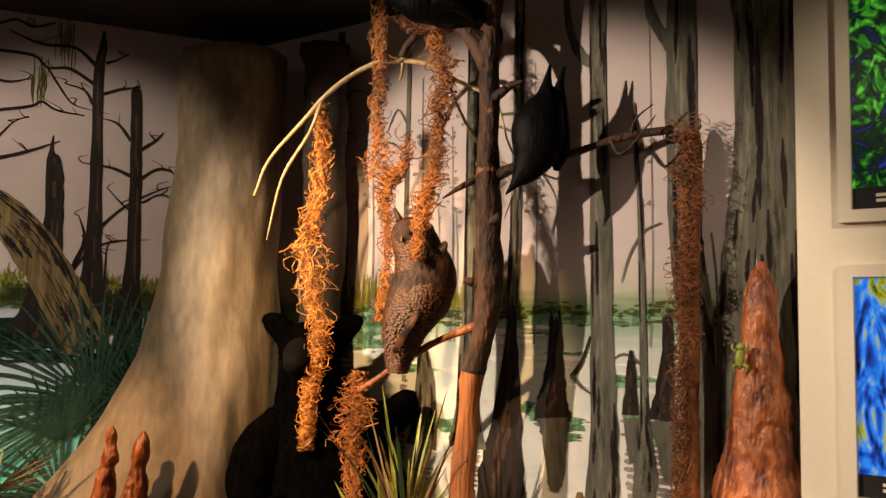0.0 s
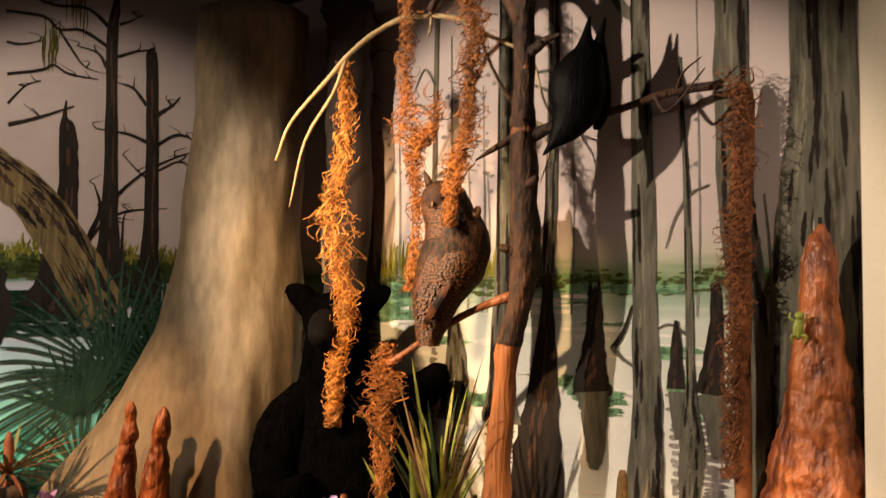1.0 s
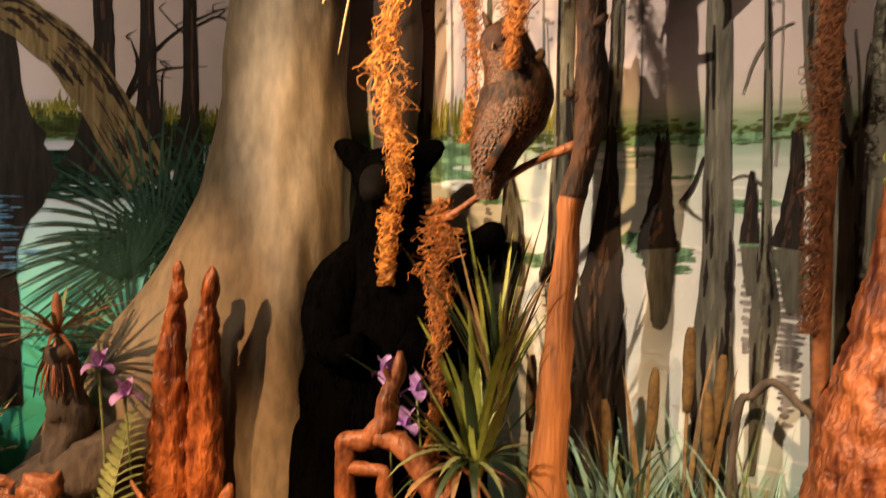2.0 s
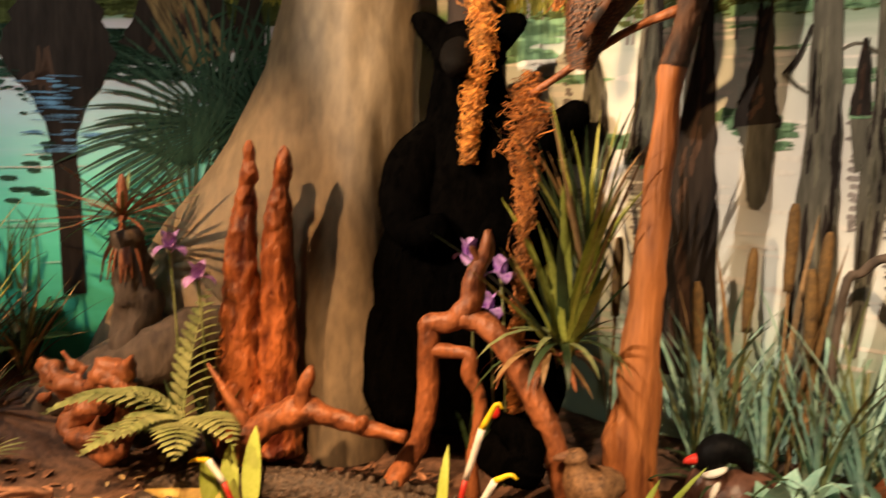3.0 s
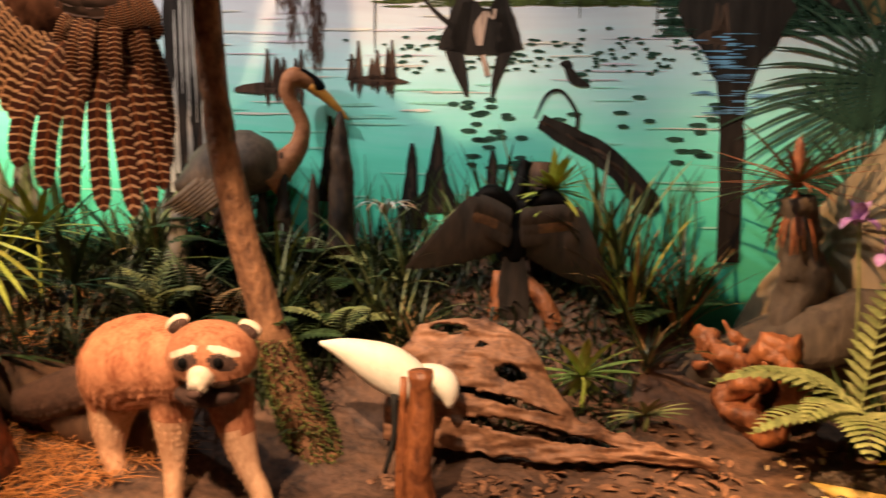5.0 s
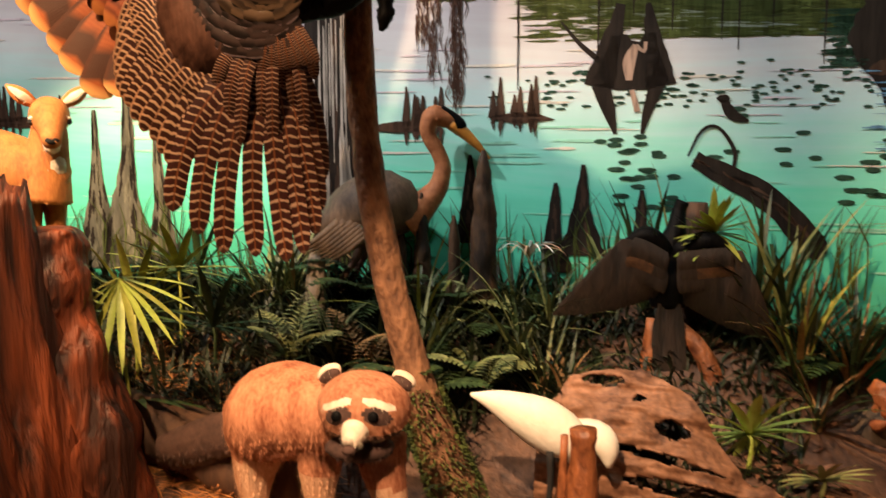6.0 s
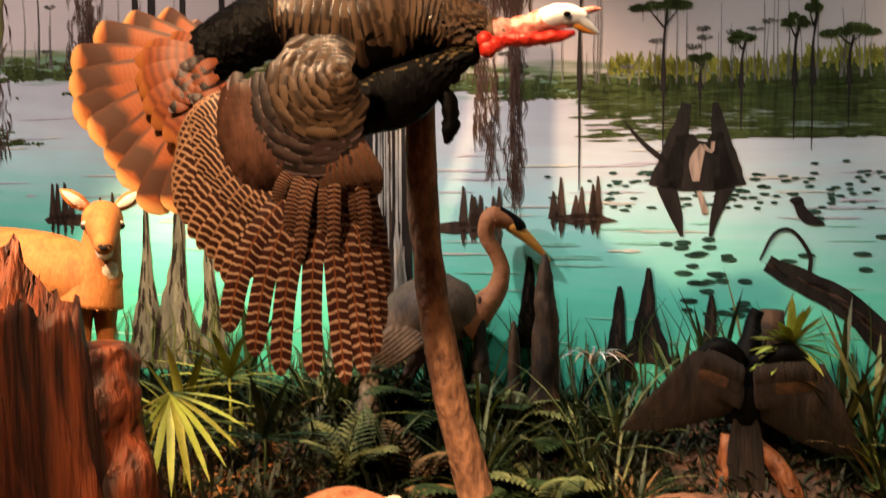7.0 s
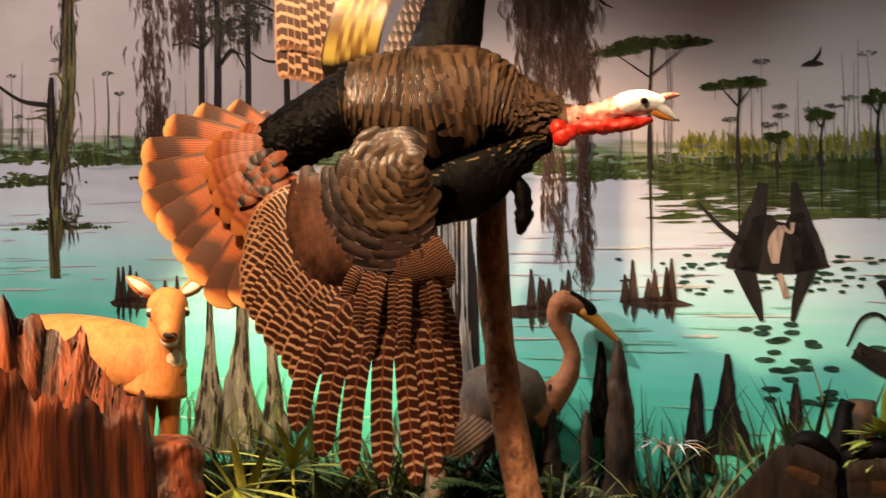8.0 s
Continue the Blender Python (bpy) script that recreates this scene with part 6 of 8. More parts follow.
    # undersides turn black for shade from overhead light; the rump is black itself
    rows_over(back, lambda w, x: 7 if x < -150 or w < -32 else 4, 0.0105, 0.07, 0.036, -50, 100, 9, 0.006)
    rows_over(breast, lambda w, x: 14 if w > 35 else 7, 0.013, 0.055, 0.04, -40, 100, 8, 0.01)
    # tail fan: chestnut quills with a dark band and buff tips, lower ones towards the room
    for j in range(2):
        for i in range(15):
            t = i / 14
            ang = radians(100 + 150 * t + g.uniform(-2, 2))
            reach = along_(t, (66, 78, 104, 168, 242, 278, 286, 280, 278, 298, 270))[0] * (1 if j == 0 else 0.6) * g.uniform(0.97, 1.03)
            deep = 0.14 - 0.2 * t ** 0.7 - 0.035 * j
            base = W(-262 + 22 * math.cos(ang), 158 + 22 * math.sin(ang), deep * 0.3 + 0.01 - 0.02 * j)
            tip = W(-256 + reach * math.cos(ang), 156 + reach * math.sin(ang), deep + 0.006 * (i % 2))
            feather(bm, uv, base, tip, (0.05 + 0.034 * min(1, 2.2 * t)) if j == 0 else 0.06, 3 if j == 0 else 13, (0, -0.02, 0.006), (0.1 * math.cos(ang) + (0.12 if i % 2 else -0.12), -1, 0.15 * math.sin(ang)), 16, 0.08 if j == 0 else 0.3)
    for i in range(34):
        a, b = -300 + g.uniform(-30, 26), 140 + g.uniform(-45, 45)
        feather(bm, uv, W(a, b, -0.075), W(a - 34, b - 16 + g.uniform(-14, 14), -0.085), 0.024, 13 if g.random() < 0.6 else 5, (0, -0.008, 0), (0, -1, 0), 4, 0.4)
    # near wing: arm under the feathers
    tube(bm, T((-60, 160, -0.08, 40), (-90, 145, -0.1, 52), (-150, 110, -0.115, 50), (-130, 40, -0.11, 46), (-90, -20, -0.11, 26)), 18, 0.06, 14, mi=6)
    # primaries: long, separate barred quills that droop to rounded tips
    for i in range(9):
        t = i / 8
        ta, tb = along_(t, (-262, -216, -170, -110, -52, -18, 4, 12, 14), (-322, -366, -402, -408, -418, -402, -362, -318, -262))
        ba, bb = -118 + 82 * t, -36 + 24 * t
        sag = -26 + 44 * t
        feather(bm, uv, W(ba, bb, -0.165 + 0.004 * i), W(ta, tb, -0.135 + 0.012 * i), 0.05 - 0.012 * t, 1, Vector((sag, 0, 14 * (1 - t))) * K + Vector((0, -0.02, 0)), (0.12, -1, 0), 18, 0.14)
    for i in range(10):
        t = i / 9
        feather(bm, uv, W(-112 + 82 * t, -10 + 18 * t, -0.185), W(-172 + 180 * t, -96 - 30 * math.sin(3.1 * t) + 26 * t - 44 * (i % 3), -0.165 + 0.006 * i), 0.028, 1, Vector((-12 + 22 * t, 0, 10)) * K + Vector((0, -0.016, 0)), (0.1, -1, 0), 12, 0.18)
    for i in range(7):
        t = i / 6
        feather(bm, uv, W(-70 + 34 * t, 30 + 14 * t, -0.195), W(-88 + 106 * t, -70 + 22 * t, -0.175), 0.03, 1, (0, -0.012, 0), (0.1, -1, 0), 8, 0.25)
    # secondaries: a net of narrow spotted quills between the tail and the primaries
    for j in range(2):
        for i in range(14):
            t = (i + 0.5 * j) / 14
            ta, tb = along_(t, (-338, -350, -352, -340, -312, -282, -262, -262), (10, -48, -96, -124, -166, -210, -250, -318))
            ba, bb = along_(t, (-268, -262, -240, -196, -150, -122), (110, 60, 4, -36, -44, -40))
            m = (0.0, 0.34)[j] + g.uniform(-0.03, 0.03)
            feather(bm, uv, W(ba, bb, -0.16 - 0.008 * j), W(ta + (ba - ta) * m, tb + (bb - tb) * m, -0.12 - 0.016 * j + 0.002 * i), 0.036, 2, Vector((-12, 0, 4)) * K + Vector((0, -0.016, 0)), (0, -1, 0.1), 14, 0.16)
    # greater coverts: a plain glossy brown panel
    for i in range(16):
        t = i / 15
        ang = radians(183 + 92 * t)
        reach = along_(t, (160, 172, 186, 196, 200, 190, 168, 150))[0]
        feather(bm, uv, W(-118 + 70 * math.cos(ang), 112 + 70 * math.sin(ang), -0.19), W(-112 + reach * math.cos(ang), 112 + reach * 1.05 * math.sin(ang), -0.178 + 0.0015 * i), 0.05, 6, (-0.004, -0.02, 0), (0.15 * math.cos(ang), -1, 0.15 * math.sin(ang)), 10, 0.22)
    # lesser coverts: lilac-edged rows, then bronze ones up to the shoulder
    for j in range(11):
        for i in range(15):
            ang = radians((175 if j < 4 else 62) + (125 if j < 4 else 250) * (i + 0.5 * (j % 2) + g.uniform(-0.3, 0.3)) / 14)
            r1 = 152 - 12.5 * j + g.uniform(-5, 5)
            r0 = max(2, r1 - 34)
            cx, cz = -110 + 5.5 * j, 106 + 4 * j
            d = -0.195 - 0.0035 * j
            feather(bm, uv, W(cx + r0 * math.cos(ang), cz + r0 * 0.95 * math.sin(ang), d), W(cx + r1 * math.cos(ang), cz + r1 * 0.95 * math.sin(ang), d + 0.003), (0.06 if j < 4 else 0.085 - 0.005 * j), 5 if j < 4 else 4, (0, -0.003, 0), (0.25 * math.cos(ang), -1, 0.25 * math.sin(ang)), 6, 0.4, 0.06)
    # far wing, raised: barred block, golden panel, lilac and black shoulder
    for j in range(2):
        for i in range(9):
            t = i / 8
            feather(bm, uv, W(-262 + 84 * t, 560 + 40 * j, 0.12), W(-280 + 96 * t, 304 - 32 * t + 9 * math.sin(3.1 * t) + 52 * j, 0.1 - 0.012 * j + 0.002 * i), 0.032, 2, (-0.012, -0.014, 0), (-0.1, -1, 0), 18, 0.1)
    for i in range(8):
        t = i / 7
        feather(bm, uv, W(-120 + 60 * t, 520, 0.075), W(-200 + 66 * t, 304 + 18 * t, 0.065 - 0.001 * i), 0.05, 11, (-0.02, -0.02, 0), (-0.1, -1, 0), 12, 0.2)
    for i in range(6):
        feather(bm, uv, W(-120 + 8 * i, 330 + 4 * i, 0.04), W(-146 + 12 * i, 306 + 3 * i, 0.035), 0.022, 11 if i % 2 else 7, (0, -0.006, 0), (0, -1, 0), 5, 0.4)
    for j in range(8):
        for i in range(9):
            feather(bm, uv, W(-66 + 12 * j + 5 * i, 330 + 18 * i, 0.05), W(-122 + 12 * j + 9 * i, 318 + 18 * i, 0.04 - 0.003 * j), 0.04, 5, (0, -0.004, 0), (-0.1, -1, 0), 4, 0.5)
    tube(bm, T((-20, 300, 0.04, 60), (10, 360, 0.05, 58), (30, 440, 0.06, 48), (50, 560, 0.07, 40)), 18, 0.08, 20, mi=7)
    rows_over(T((30, 560, 0.07, 42), (20, 440, 0.06, 50), (8, 360, 0.05, 60), (-20, 305, 0.04, 62)), lambda w, x: 7, 0.02, 0.05, 0.05, -60, 60, 6, 0.005)
    return figure("turkey_mount", bm, mats, (-2.93, 1.31, 1.8), 61.5, "mounted wild turkey in flight with fanned tail and barred wing", "mounted bird")


turkey()


def heron():
    K = 0.00174
    bm = bmesh.new()
    T = lambda *q: [(x * K, y, z * K, r * K) for x, z, y, r in q]
    tube(bm, T((-150, -25, 0, 8), (-110, -15, 0, 38), (-60, 8, 0, 62), (-10, 15, 0, 66), (30, 0, 0, 45), (50, -10, 0, 22)), 18, 0.1, 14)
    tube(bm, T((20, -10, 0, 46), (55, 15, 0, 30), (85, 48, 0, 20), (96, 85, 0, 16), (88, 115, 0, 14.5), (72, 142, 0, 14.5), (68, 165, 0, 16), (80, 184, 0, 20), (100, 180, 0, 18), (120, 172, 0, 12)), 16, 0.08, 20, per=6, mi=1)
    tube(bm, T((92, 190, 0, 16), (112, 184, -0.005, 10), (128, 165, 0, 14), (122, 150, 0.01, 5)), 10, mi=3)
    tube(bm, T((112, 172, 0, 14), (140, 150, 0, 11), (165, 126, 0, 7), (186, 103, 0, 2)), 10, mi=2)
    for k in (-1, 1):
        tube(bm, T((-40 + 8 * k, -40, 0.02 * k, 14), (-70 + 8 * k, -95, 0.02 * k, 7), (-95 + 12 * k, -150, 0.02 * k, 6), (-80 + 12 * k, -260, 0.02 * k, 6)), 8, mi=4)
    for i in range(8):
        tube(bm, T((-100 + 12 * i, -10, -0.08, 9), (-140 + 8 * i, -40 - 3 * i, -0.09, 6), (-175 + 8 * i, -62 - 3 * i, -0.08, 1)), 6)
    figure("heron_mount", bm, [M_HERON, M_HERONNECK, M_BILL, M_BLACKFEATHER, M_DARKBARK], (-3.516, 1.885, 1.148), 61, "mounted grey heron with rusty neck and orange bill", "mounted bird")


heron()


def deer():
    K = 0.00174
    bm = bmesh.new()
    T = lambda *q: [(x * K, y, z * K, r * K) for x, z, y, r in q]
    tube(bm, T((-280, -70, 0.3, 40), (-230, -55, 0.25, 66), (-140, -55, 0.14, 72), (-60, -68, 0.05, 66), (-5, -85, 0, 52), (15, -100, 0, 30)), 20, 0.05, 8, per=6)
    tube(bm, T((-20, -115, 0.0, 58), (-10, -65, -0.01, 46), (-2, -25, -0.02, 36), (2, 5, -0.03, 31), (4, 24, -0.03, 27)), 18, 0.05, 9, per=6)
    # head: broad brow, narrow muzzle turned to the room
    tube(bm, T((4, 34, 0.03, 22), (4, 32, 0.0, 33), (4, 27, -0.045, 34), (4, 12, -0.09, 26), (5, -4, -0.125, 18.5), (5, -14, -0.15, 16), (5, -18, -0.162, 9)), 20, 0.03, 12, per=6)
    tube(bm, T((5, -16, -0.1, 16), (5, -24, -0.135, 13), (5, -27, -0.15, 6)), 14, mi=2)
    blob(bm, (5 * K, -0.158, -12 * K), (0.021, 0.012, 0.014), mi=1, u=14, v=10)
    for k in (-1, 1):
        tube(bm, T((4 + 22 * k, 50, 0.0, 8), (4 + 42 * k, 64, -0.012, 14), (4 + 58 * k, 76, -0.012, 10), (4 + 68 * k, 84, -0.01, 2)), 12, flat=0.45)
        tube(bm, T((4 + 26 * k, 54, -0.012, 4), (4 + 42 * k, 64, -0.026, 8), (4 + 57 * k, 75, -0.024, 5), (4 + 65 * k, 81, -0.018, 1)), 10, flat=0.3, mi=2)
        blob(bm, ((4 + 30 * k) * K, -0.066, 20 * K), (0.011, 0.012, 0.011), mi=1, u=12, v=8)
        blob(bm, ((4 + 27 * k) * K, -0.072, 27 * K), (0.016, 0.008, 0.006), (0, 15 * k, 0), 2, 10, 8)
        tube(bm, T((20 * k - 15, -110, 0.0, 24), (20 * k - 15, -200, 0.0, 14), (20 * k - 15, -330, 0.0, 11), (20 * k - 15, -420, 0, 11)), 10)
        tube(bm, T((-230 + 20 * k, -80, 0.25, 30), (-235 + 20 * k, -200, 0.25, 15), (-230 + 20 * k, -330, 0.25, 11), (-230 + 20 * k, -420, 0.25, 11)), 10)
    blob(bm, (2 * K, -0.055, -58 * K), (0.045, 0.03, 0.05), mi=2, u=14, v=10)
    bm.normal_update()
    shag(bm, 4500, 0.009, 0.0008, 6, (1,))
    figure("deer_mount", bm, [M_DEER, M_BLACK, M_WHITEFUR], (-4.0, 0.925, 1.415), 79, "mounted tan doe standing alert behind the stumps", "mounted deer")


deer()


def raccoon():
    K = 0.00128
    bm = bmesh.new()
    T = lambda *q: [(x * K, y, z * K, r * K) for x, z, y, r in q]
    tube(bm, T((-112, -66, 0.12, 44), (-98, -14, 0.1, 72), (-60, 24, 0.06, 82), (0, 34, 0.02, 76), (45, 42, -0.03, 62), (80, 60, -0.07, 48)), 26, 0.05, 14, per=6)
    c0 = Vector((103 * K, -0.1, 74 * K))
    old = set(bm.faces)
    blob(bm, c0, (0.092, 0.086, 0.07), (0, 5, 8), 0, 96, 72)
    tube(bm, T((99, 62, -0.15, 25), (97, 52, -0.19, 18), (95, 45, -0.212, 11)), 20, mi=2)
    for f in set(bm.faces) - old:
        q = f.calc_center_median() - c0
        x, z = q.x / 0.09, q.z / 0.072
        if f.material_index == 2:
            f.material_index = 2 if z < 0.05 or abs(x + 0.04) > 0.12 else 0
        elif q.y < -0.015:
            ax = abs(x + 0.02)
            if ((ax - 0.42) / 0.3) ** 2 + ((z - 0.04 + 0.35 * (ax - 0.42)) / 0.24) ** 2 < 1:
                f.material_index = 1
            elif ((ax - 0.44) / 0.36) ** 2 + ((z - 0.33 + 0.45 * (ax - 0.44)) / 0.12) ** 2 < 1 and ax > 0.1:
                f.material_index = 2
            elif z < -0.52:
                f.material_index = 1
    for x, z, k in ((46, 126, -1), (162, 117, 1)):
        blob(bm, (x * K, -0.08, (z - 4) * K), (0.026, 0.012, 0.016), (0, 30 * k, 0), 2, 14, 10)
        blob(bm, ((x - 2 * k) * K, -0.088, (z - 8) * K), (0.023, 0.0095, 0.0135), (0, 30 * k, 0), 1, 14, 10)
    for k in (-1, 1):
        blob(bm, ((98 + 27 * k) * K, -0.181, 77 * K), (0.011, 0.007, 0.011), mi=3, u=10, v=8)
    blob(bm, (94 * K, -0.218, 36 * K), (0.014, 0.01, 0.009), mi=1, u=10, v=8)
    blob(bm, (96 * K, -0.11, 12 * K), (0.07, 0.05, 0.028), mi=1, u=14, v=10)
    for pts in (((118, 10, -0.05, 46), (132, -60, -0.06, 32), (152, -130, -0.07, 20), (176, -185, -0.08, 17), (192, -300, -0.1, 15)), ((22, 0, 0.0, 48), (14, -70, 0.0, 32), (14, -140, 0.0, 19), (14, -190, -0.01, 16), (16, -310, -0.02, 14)), ((-88, 0, 0.1, 60), (-112, -70, 0.1, 44), (-118, -140, 0.1, 25), (-108, -190, 0.09, 19), (-102, -310, 0.08, 16))):
        had = set(bm.faces)
        tube(bm, T(*pts), 18, 0.06, 22, per=6)
        for f in set(bm.faces) - had:
            if f.calc_center_median().z < -60 * K:
                f.material_index = 4
    tube(bm, T((-130, -20, 0.14, 40), (-190, -50, 0.16, 42), (-260, -75, 0.18, 40), (-310, -80, 0.18, 22)), 14, 0.12, 22, mi=1)
    bmesh.ops.scale(bm, vec=(1.155, 1.155, 1.155), verts=bm.verts)
    bm.normal_update()
    shag(bm, 16000, 0.012, 0.0007, 5, (3,))
    figure("raccoon_mount", bm, [M_TAN, M_MASK, M_WHITEFUR, M_BLACKFEATHER, M_PALEFUR], (-2.86, 1.253, 0.694), 51.4, "mounted tan raccoon with a dark eye mask", "mounted raccoon")


raccoon()


def bear():
    bm = bmesh.new()
    tube(bm, [(0.0, 0, 0.0, 0.2), (0.0, 0, 0.2, 0.25), (0.03, 0, 0.5, 0.265), (0.04, 0, 0.74, 0.228), (0.02, -0.01, 0.94, 0.16), (0.0, -0.03, 1.08, 0.115), (0, -0.04, 1.16, 0.1)], 28, 0.07, 9, per=6, flat=0.8)
    blob(bm, (0.0, -0.06, 1.19), (0.11, 0.11, 0.1), (0, 0, 0), 0, 22, 16, 0.012, 20)
    tube(bm, [(-0.02, -0.12, 1.18, 0.062), (-0.03, -0.2, 1.15, 0.047), (-0.035, -0.24, 1.13, 0.03)], 16, 0.05, 20, mi=1)
    for k in (-1, 1):
        tube(bm, [(0.07 * k, -0.03, 1.22, 0.05), (0.115 * k, -0.03, 1.265, 0.045), (0.152 * k, -0.03, 1.288, 0.03), (0.172 * k, -0.03, 1.295, 0.01)], 14, 0.05, 20, flat=0.5)
        tube(bm, [(0.09 * k, -0.02, 0.94, 0.06), (0.13 * k, -0.08, 0.86, 0.07), (0.15 * k, -0.13, 0.72, 0.065), (0.12 * k, -0.2, 0.64, 0.055), (0.04 * k, -0.22, 0.67, 0.045)], 16, 0.1, 14)
        tube(bm, [(0.1 * k, -0.01, 0.46, 0.02), (0.12 * k, -0.02, 0.4, 0.1), (0.13 * k, -0.02, 0.3, 0.125), (0.14 * k, -0.05, 0.1, 0.12), (0.14 * k, -0.1, 0.0, 0.08)], 16, 0.08, 12)
    tube(bm, [(0.08, 0.0, 0.86, 0.06), (0.18, -0.02, 0.92, 0.08), (0.27, -0.03, 0.97, 0.05), (0.33, -0.04, 1.02, 0.036), (0.355, -0.045, 1.04, 0.008)], 14, 0.12, 14)
    bm.normal_update()
    shag(bm, 9000, 0.022, 0.0014, 3, (1,))
    for v in bm.verts:
        k = smooth01((v.co.z - 0.85) / 0.2)
        v.co.x = v.co.x * (1.26 - 0.22 * k) + 0.068
    figure("bear_mount", bm, [M_FUR, M_SNOUT], (-1.12, 3.24, 0.5), 16, "mounted black bear standing upright against the trunk", "mounted bear")


bear()


M_BILLDULL = mat("dull_horn", (0.12, 0.07, 0.03), (0.25, 0.15, 0.07), 40, 0.5, 0.2)
M_OWLVANE = barred("barred_owl_feather", (0.009, 0.003, 0.0008), (0.1, 0.033, 0.008), (0.2, 0.075, 0.02), 2, 0.5, 0.55, 0.5)


def owl():
    K = 0.00181
    bm = bmesh.new()
    uv = bm.loops.layers.uv.new("UVMap")
    T = lambda *q: [(x * K, y, z * K, r * K) for x, z, y, r in q]
    spine = ((-34, -160, 0.04, 14), (-30, -125, 0.03, 26), (-18, -70, 0.0, 44), (4, -20, 0, 57), (12, 18, 0, 55), (2, 52, 0, 43), (-8, 78, 0, 39), (-12, 100, 0, 34), (-12, 115, 0, 14))
    tube(bm, T(*spine), 24, 0.05, 26, per=6)
    blob(bm, (-22 * K, -0.052, 82 * K), (0.036, 0.022, 0.036), (0, 0, 0), 1, 16, 12)
    blob(bm, (-12 * K, -0.075, 84 * K), (0.008, 0.005, 0.008), mi=2, u=10, v=8)
    blob(bm, (-28 * K, -0.077, 72 * K), (0.004, 0.006, 0.011), mi=3, u=8, v=8)
    blob(bm, (44 * K, -0.05, 60 * K), (0.014, 0.012, 0.022), (0, 20, 0), 3, 10, 8)
    for k in (-1, 1):
        tube(bm, T((-12 + 22 * k, 108, -0.01, 8), (-14 + 26 * k, 122, -0.01, 5), (-15 + 29 * k, 132, -0.01, 1)), 7)
    path = smoothpath(spine, 9)
    for i in range(len(path) - 2, 2, -1):
        x, z, y, r = path[i]
        n = max(12, int(r * 0.62))
        for j in range(n):
            a = radians(185 + 172 * (j + 0.5 * (i % 2)) / n) + rnd.uniform(-0.08, 0.08)
            f = Vector((math.cos(a), math.sin(a), 0.15)).normalized()
            b = Vector(((x + r * 0.98 * math.cos(a)) * K, y + r * 0.98 * K * math.sin(a), z * K))
            feather(bm, uv, b - f * 0.002, b + f * 0.003 + Vector((-0.003, 0, -0.02 - 0.008 * rnd.random())), 0.013, 4, (0, 0, 0), f, 4, 0.5)
    for i in range(9):
        feather(bm, uv, Vector(((18 - 2 * i) * K, -0.098, (14 - 9 * i) * K)), Vector(((-12 - 4 * i) * K, -0.075 + 0.004 * i, (-62 - 9 * i) * K)), 0.02, 4, (-0.004, -0.006, 0), (0, -1, 0), 6, 0.3)
    figure("owl_mount", bm, [M_OWL, M_MASK, M_BLACKFEATHER, M_BILLDULL, M_OWLVANE], (-0.585, 2.98, 1.915), 14, "mounted mottled brown owl perched on a broken branch", "mounted bird")


owl()


def crow(origin, spine, turn, label):
    bm = bmesh.new()
    tube(bm, spine, 18, 0.06, 20, per=5, flat=0.75)
    figure("crow_mount", bm, [M_BLACKFEATHER], origin, turn, label, "mounted bird")


bm = bmesh.new()
tube(bm, [(0.03, 0, 0.215, 0.004), (0.02, 0, 0.15, 0.018), (0.02, 0, 0.1, 0.05), (0.0, 0, 0.03, 0.082), (-0.01, 0, -0.05, 0.078), (-0.03, 0, -0.1, 0.055), (-0.055, 0, -0.135, 0.035), (-0.08, 0, -0.165, 0.014), (-0.105, 0, -0.195, 0.003)], 18, 0.06, 20, per=5, flat=0.7)
tube(bm, [(0.075, 0, 0.21, 0.003), (0.06, 0, 0.15, 0.014), (0.055, 0, 0.08, 0.03), (0.06, 0, -0.05, 0.032), (0.05, 0, -0.12, 0.01)], 12, 0.05, 20, flat=0.5)
figure("crow_mount", bm, [M_BLACKFEATHER], (-0.19, 2.95, 2.38), 14, "mounted black crow hanging head down from a branch", "mounted bird")
bm = bmesh.new()
tube(bm, [(-0.2, 0, 0.06, 0.005), (-0.15, 0, 0.05, 0.03), (-0.08, 0, 0.04, 0.07), (0.02, 0, 0.03, 0.075), (0.1, 0, 0.0, 0.05), (0.16, 0, -0.04, 0.03), (0.185, 0, -0.08, 0.02), (0.19, 0, -0.12, 0.003)], 18, 0.06, 20, per=5, flat=0.8)
tube(bm, [(-0.02, -0.05, 0.02, 0.03), (0.06, -0.06, 0.0, 0.025), (0.12, -0.05, -0.05, 0.005)], 10, 0.1, 20)
figure("crow_mount", bm, [M_BLACKFEATHER], (-0.52, 2.96, 2.79), 14, "mounted black crow crouching on the top branch", "mounted bird")


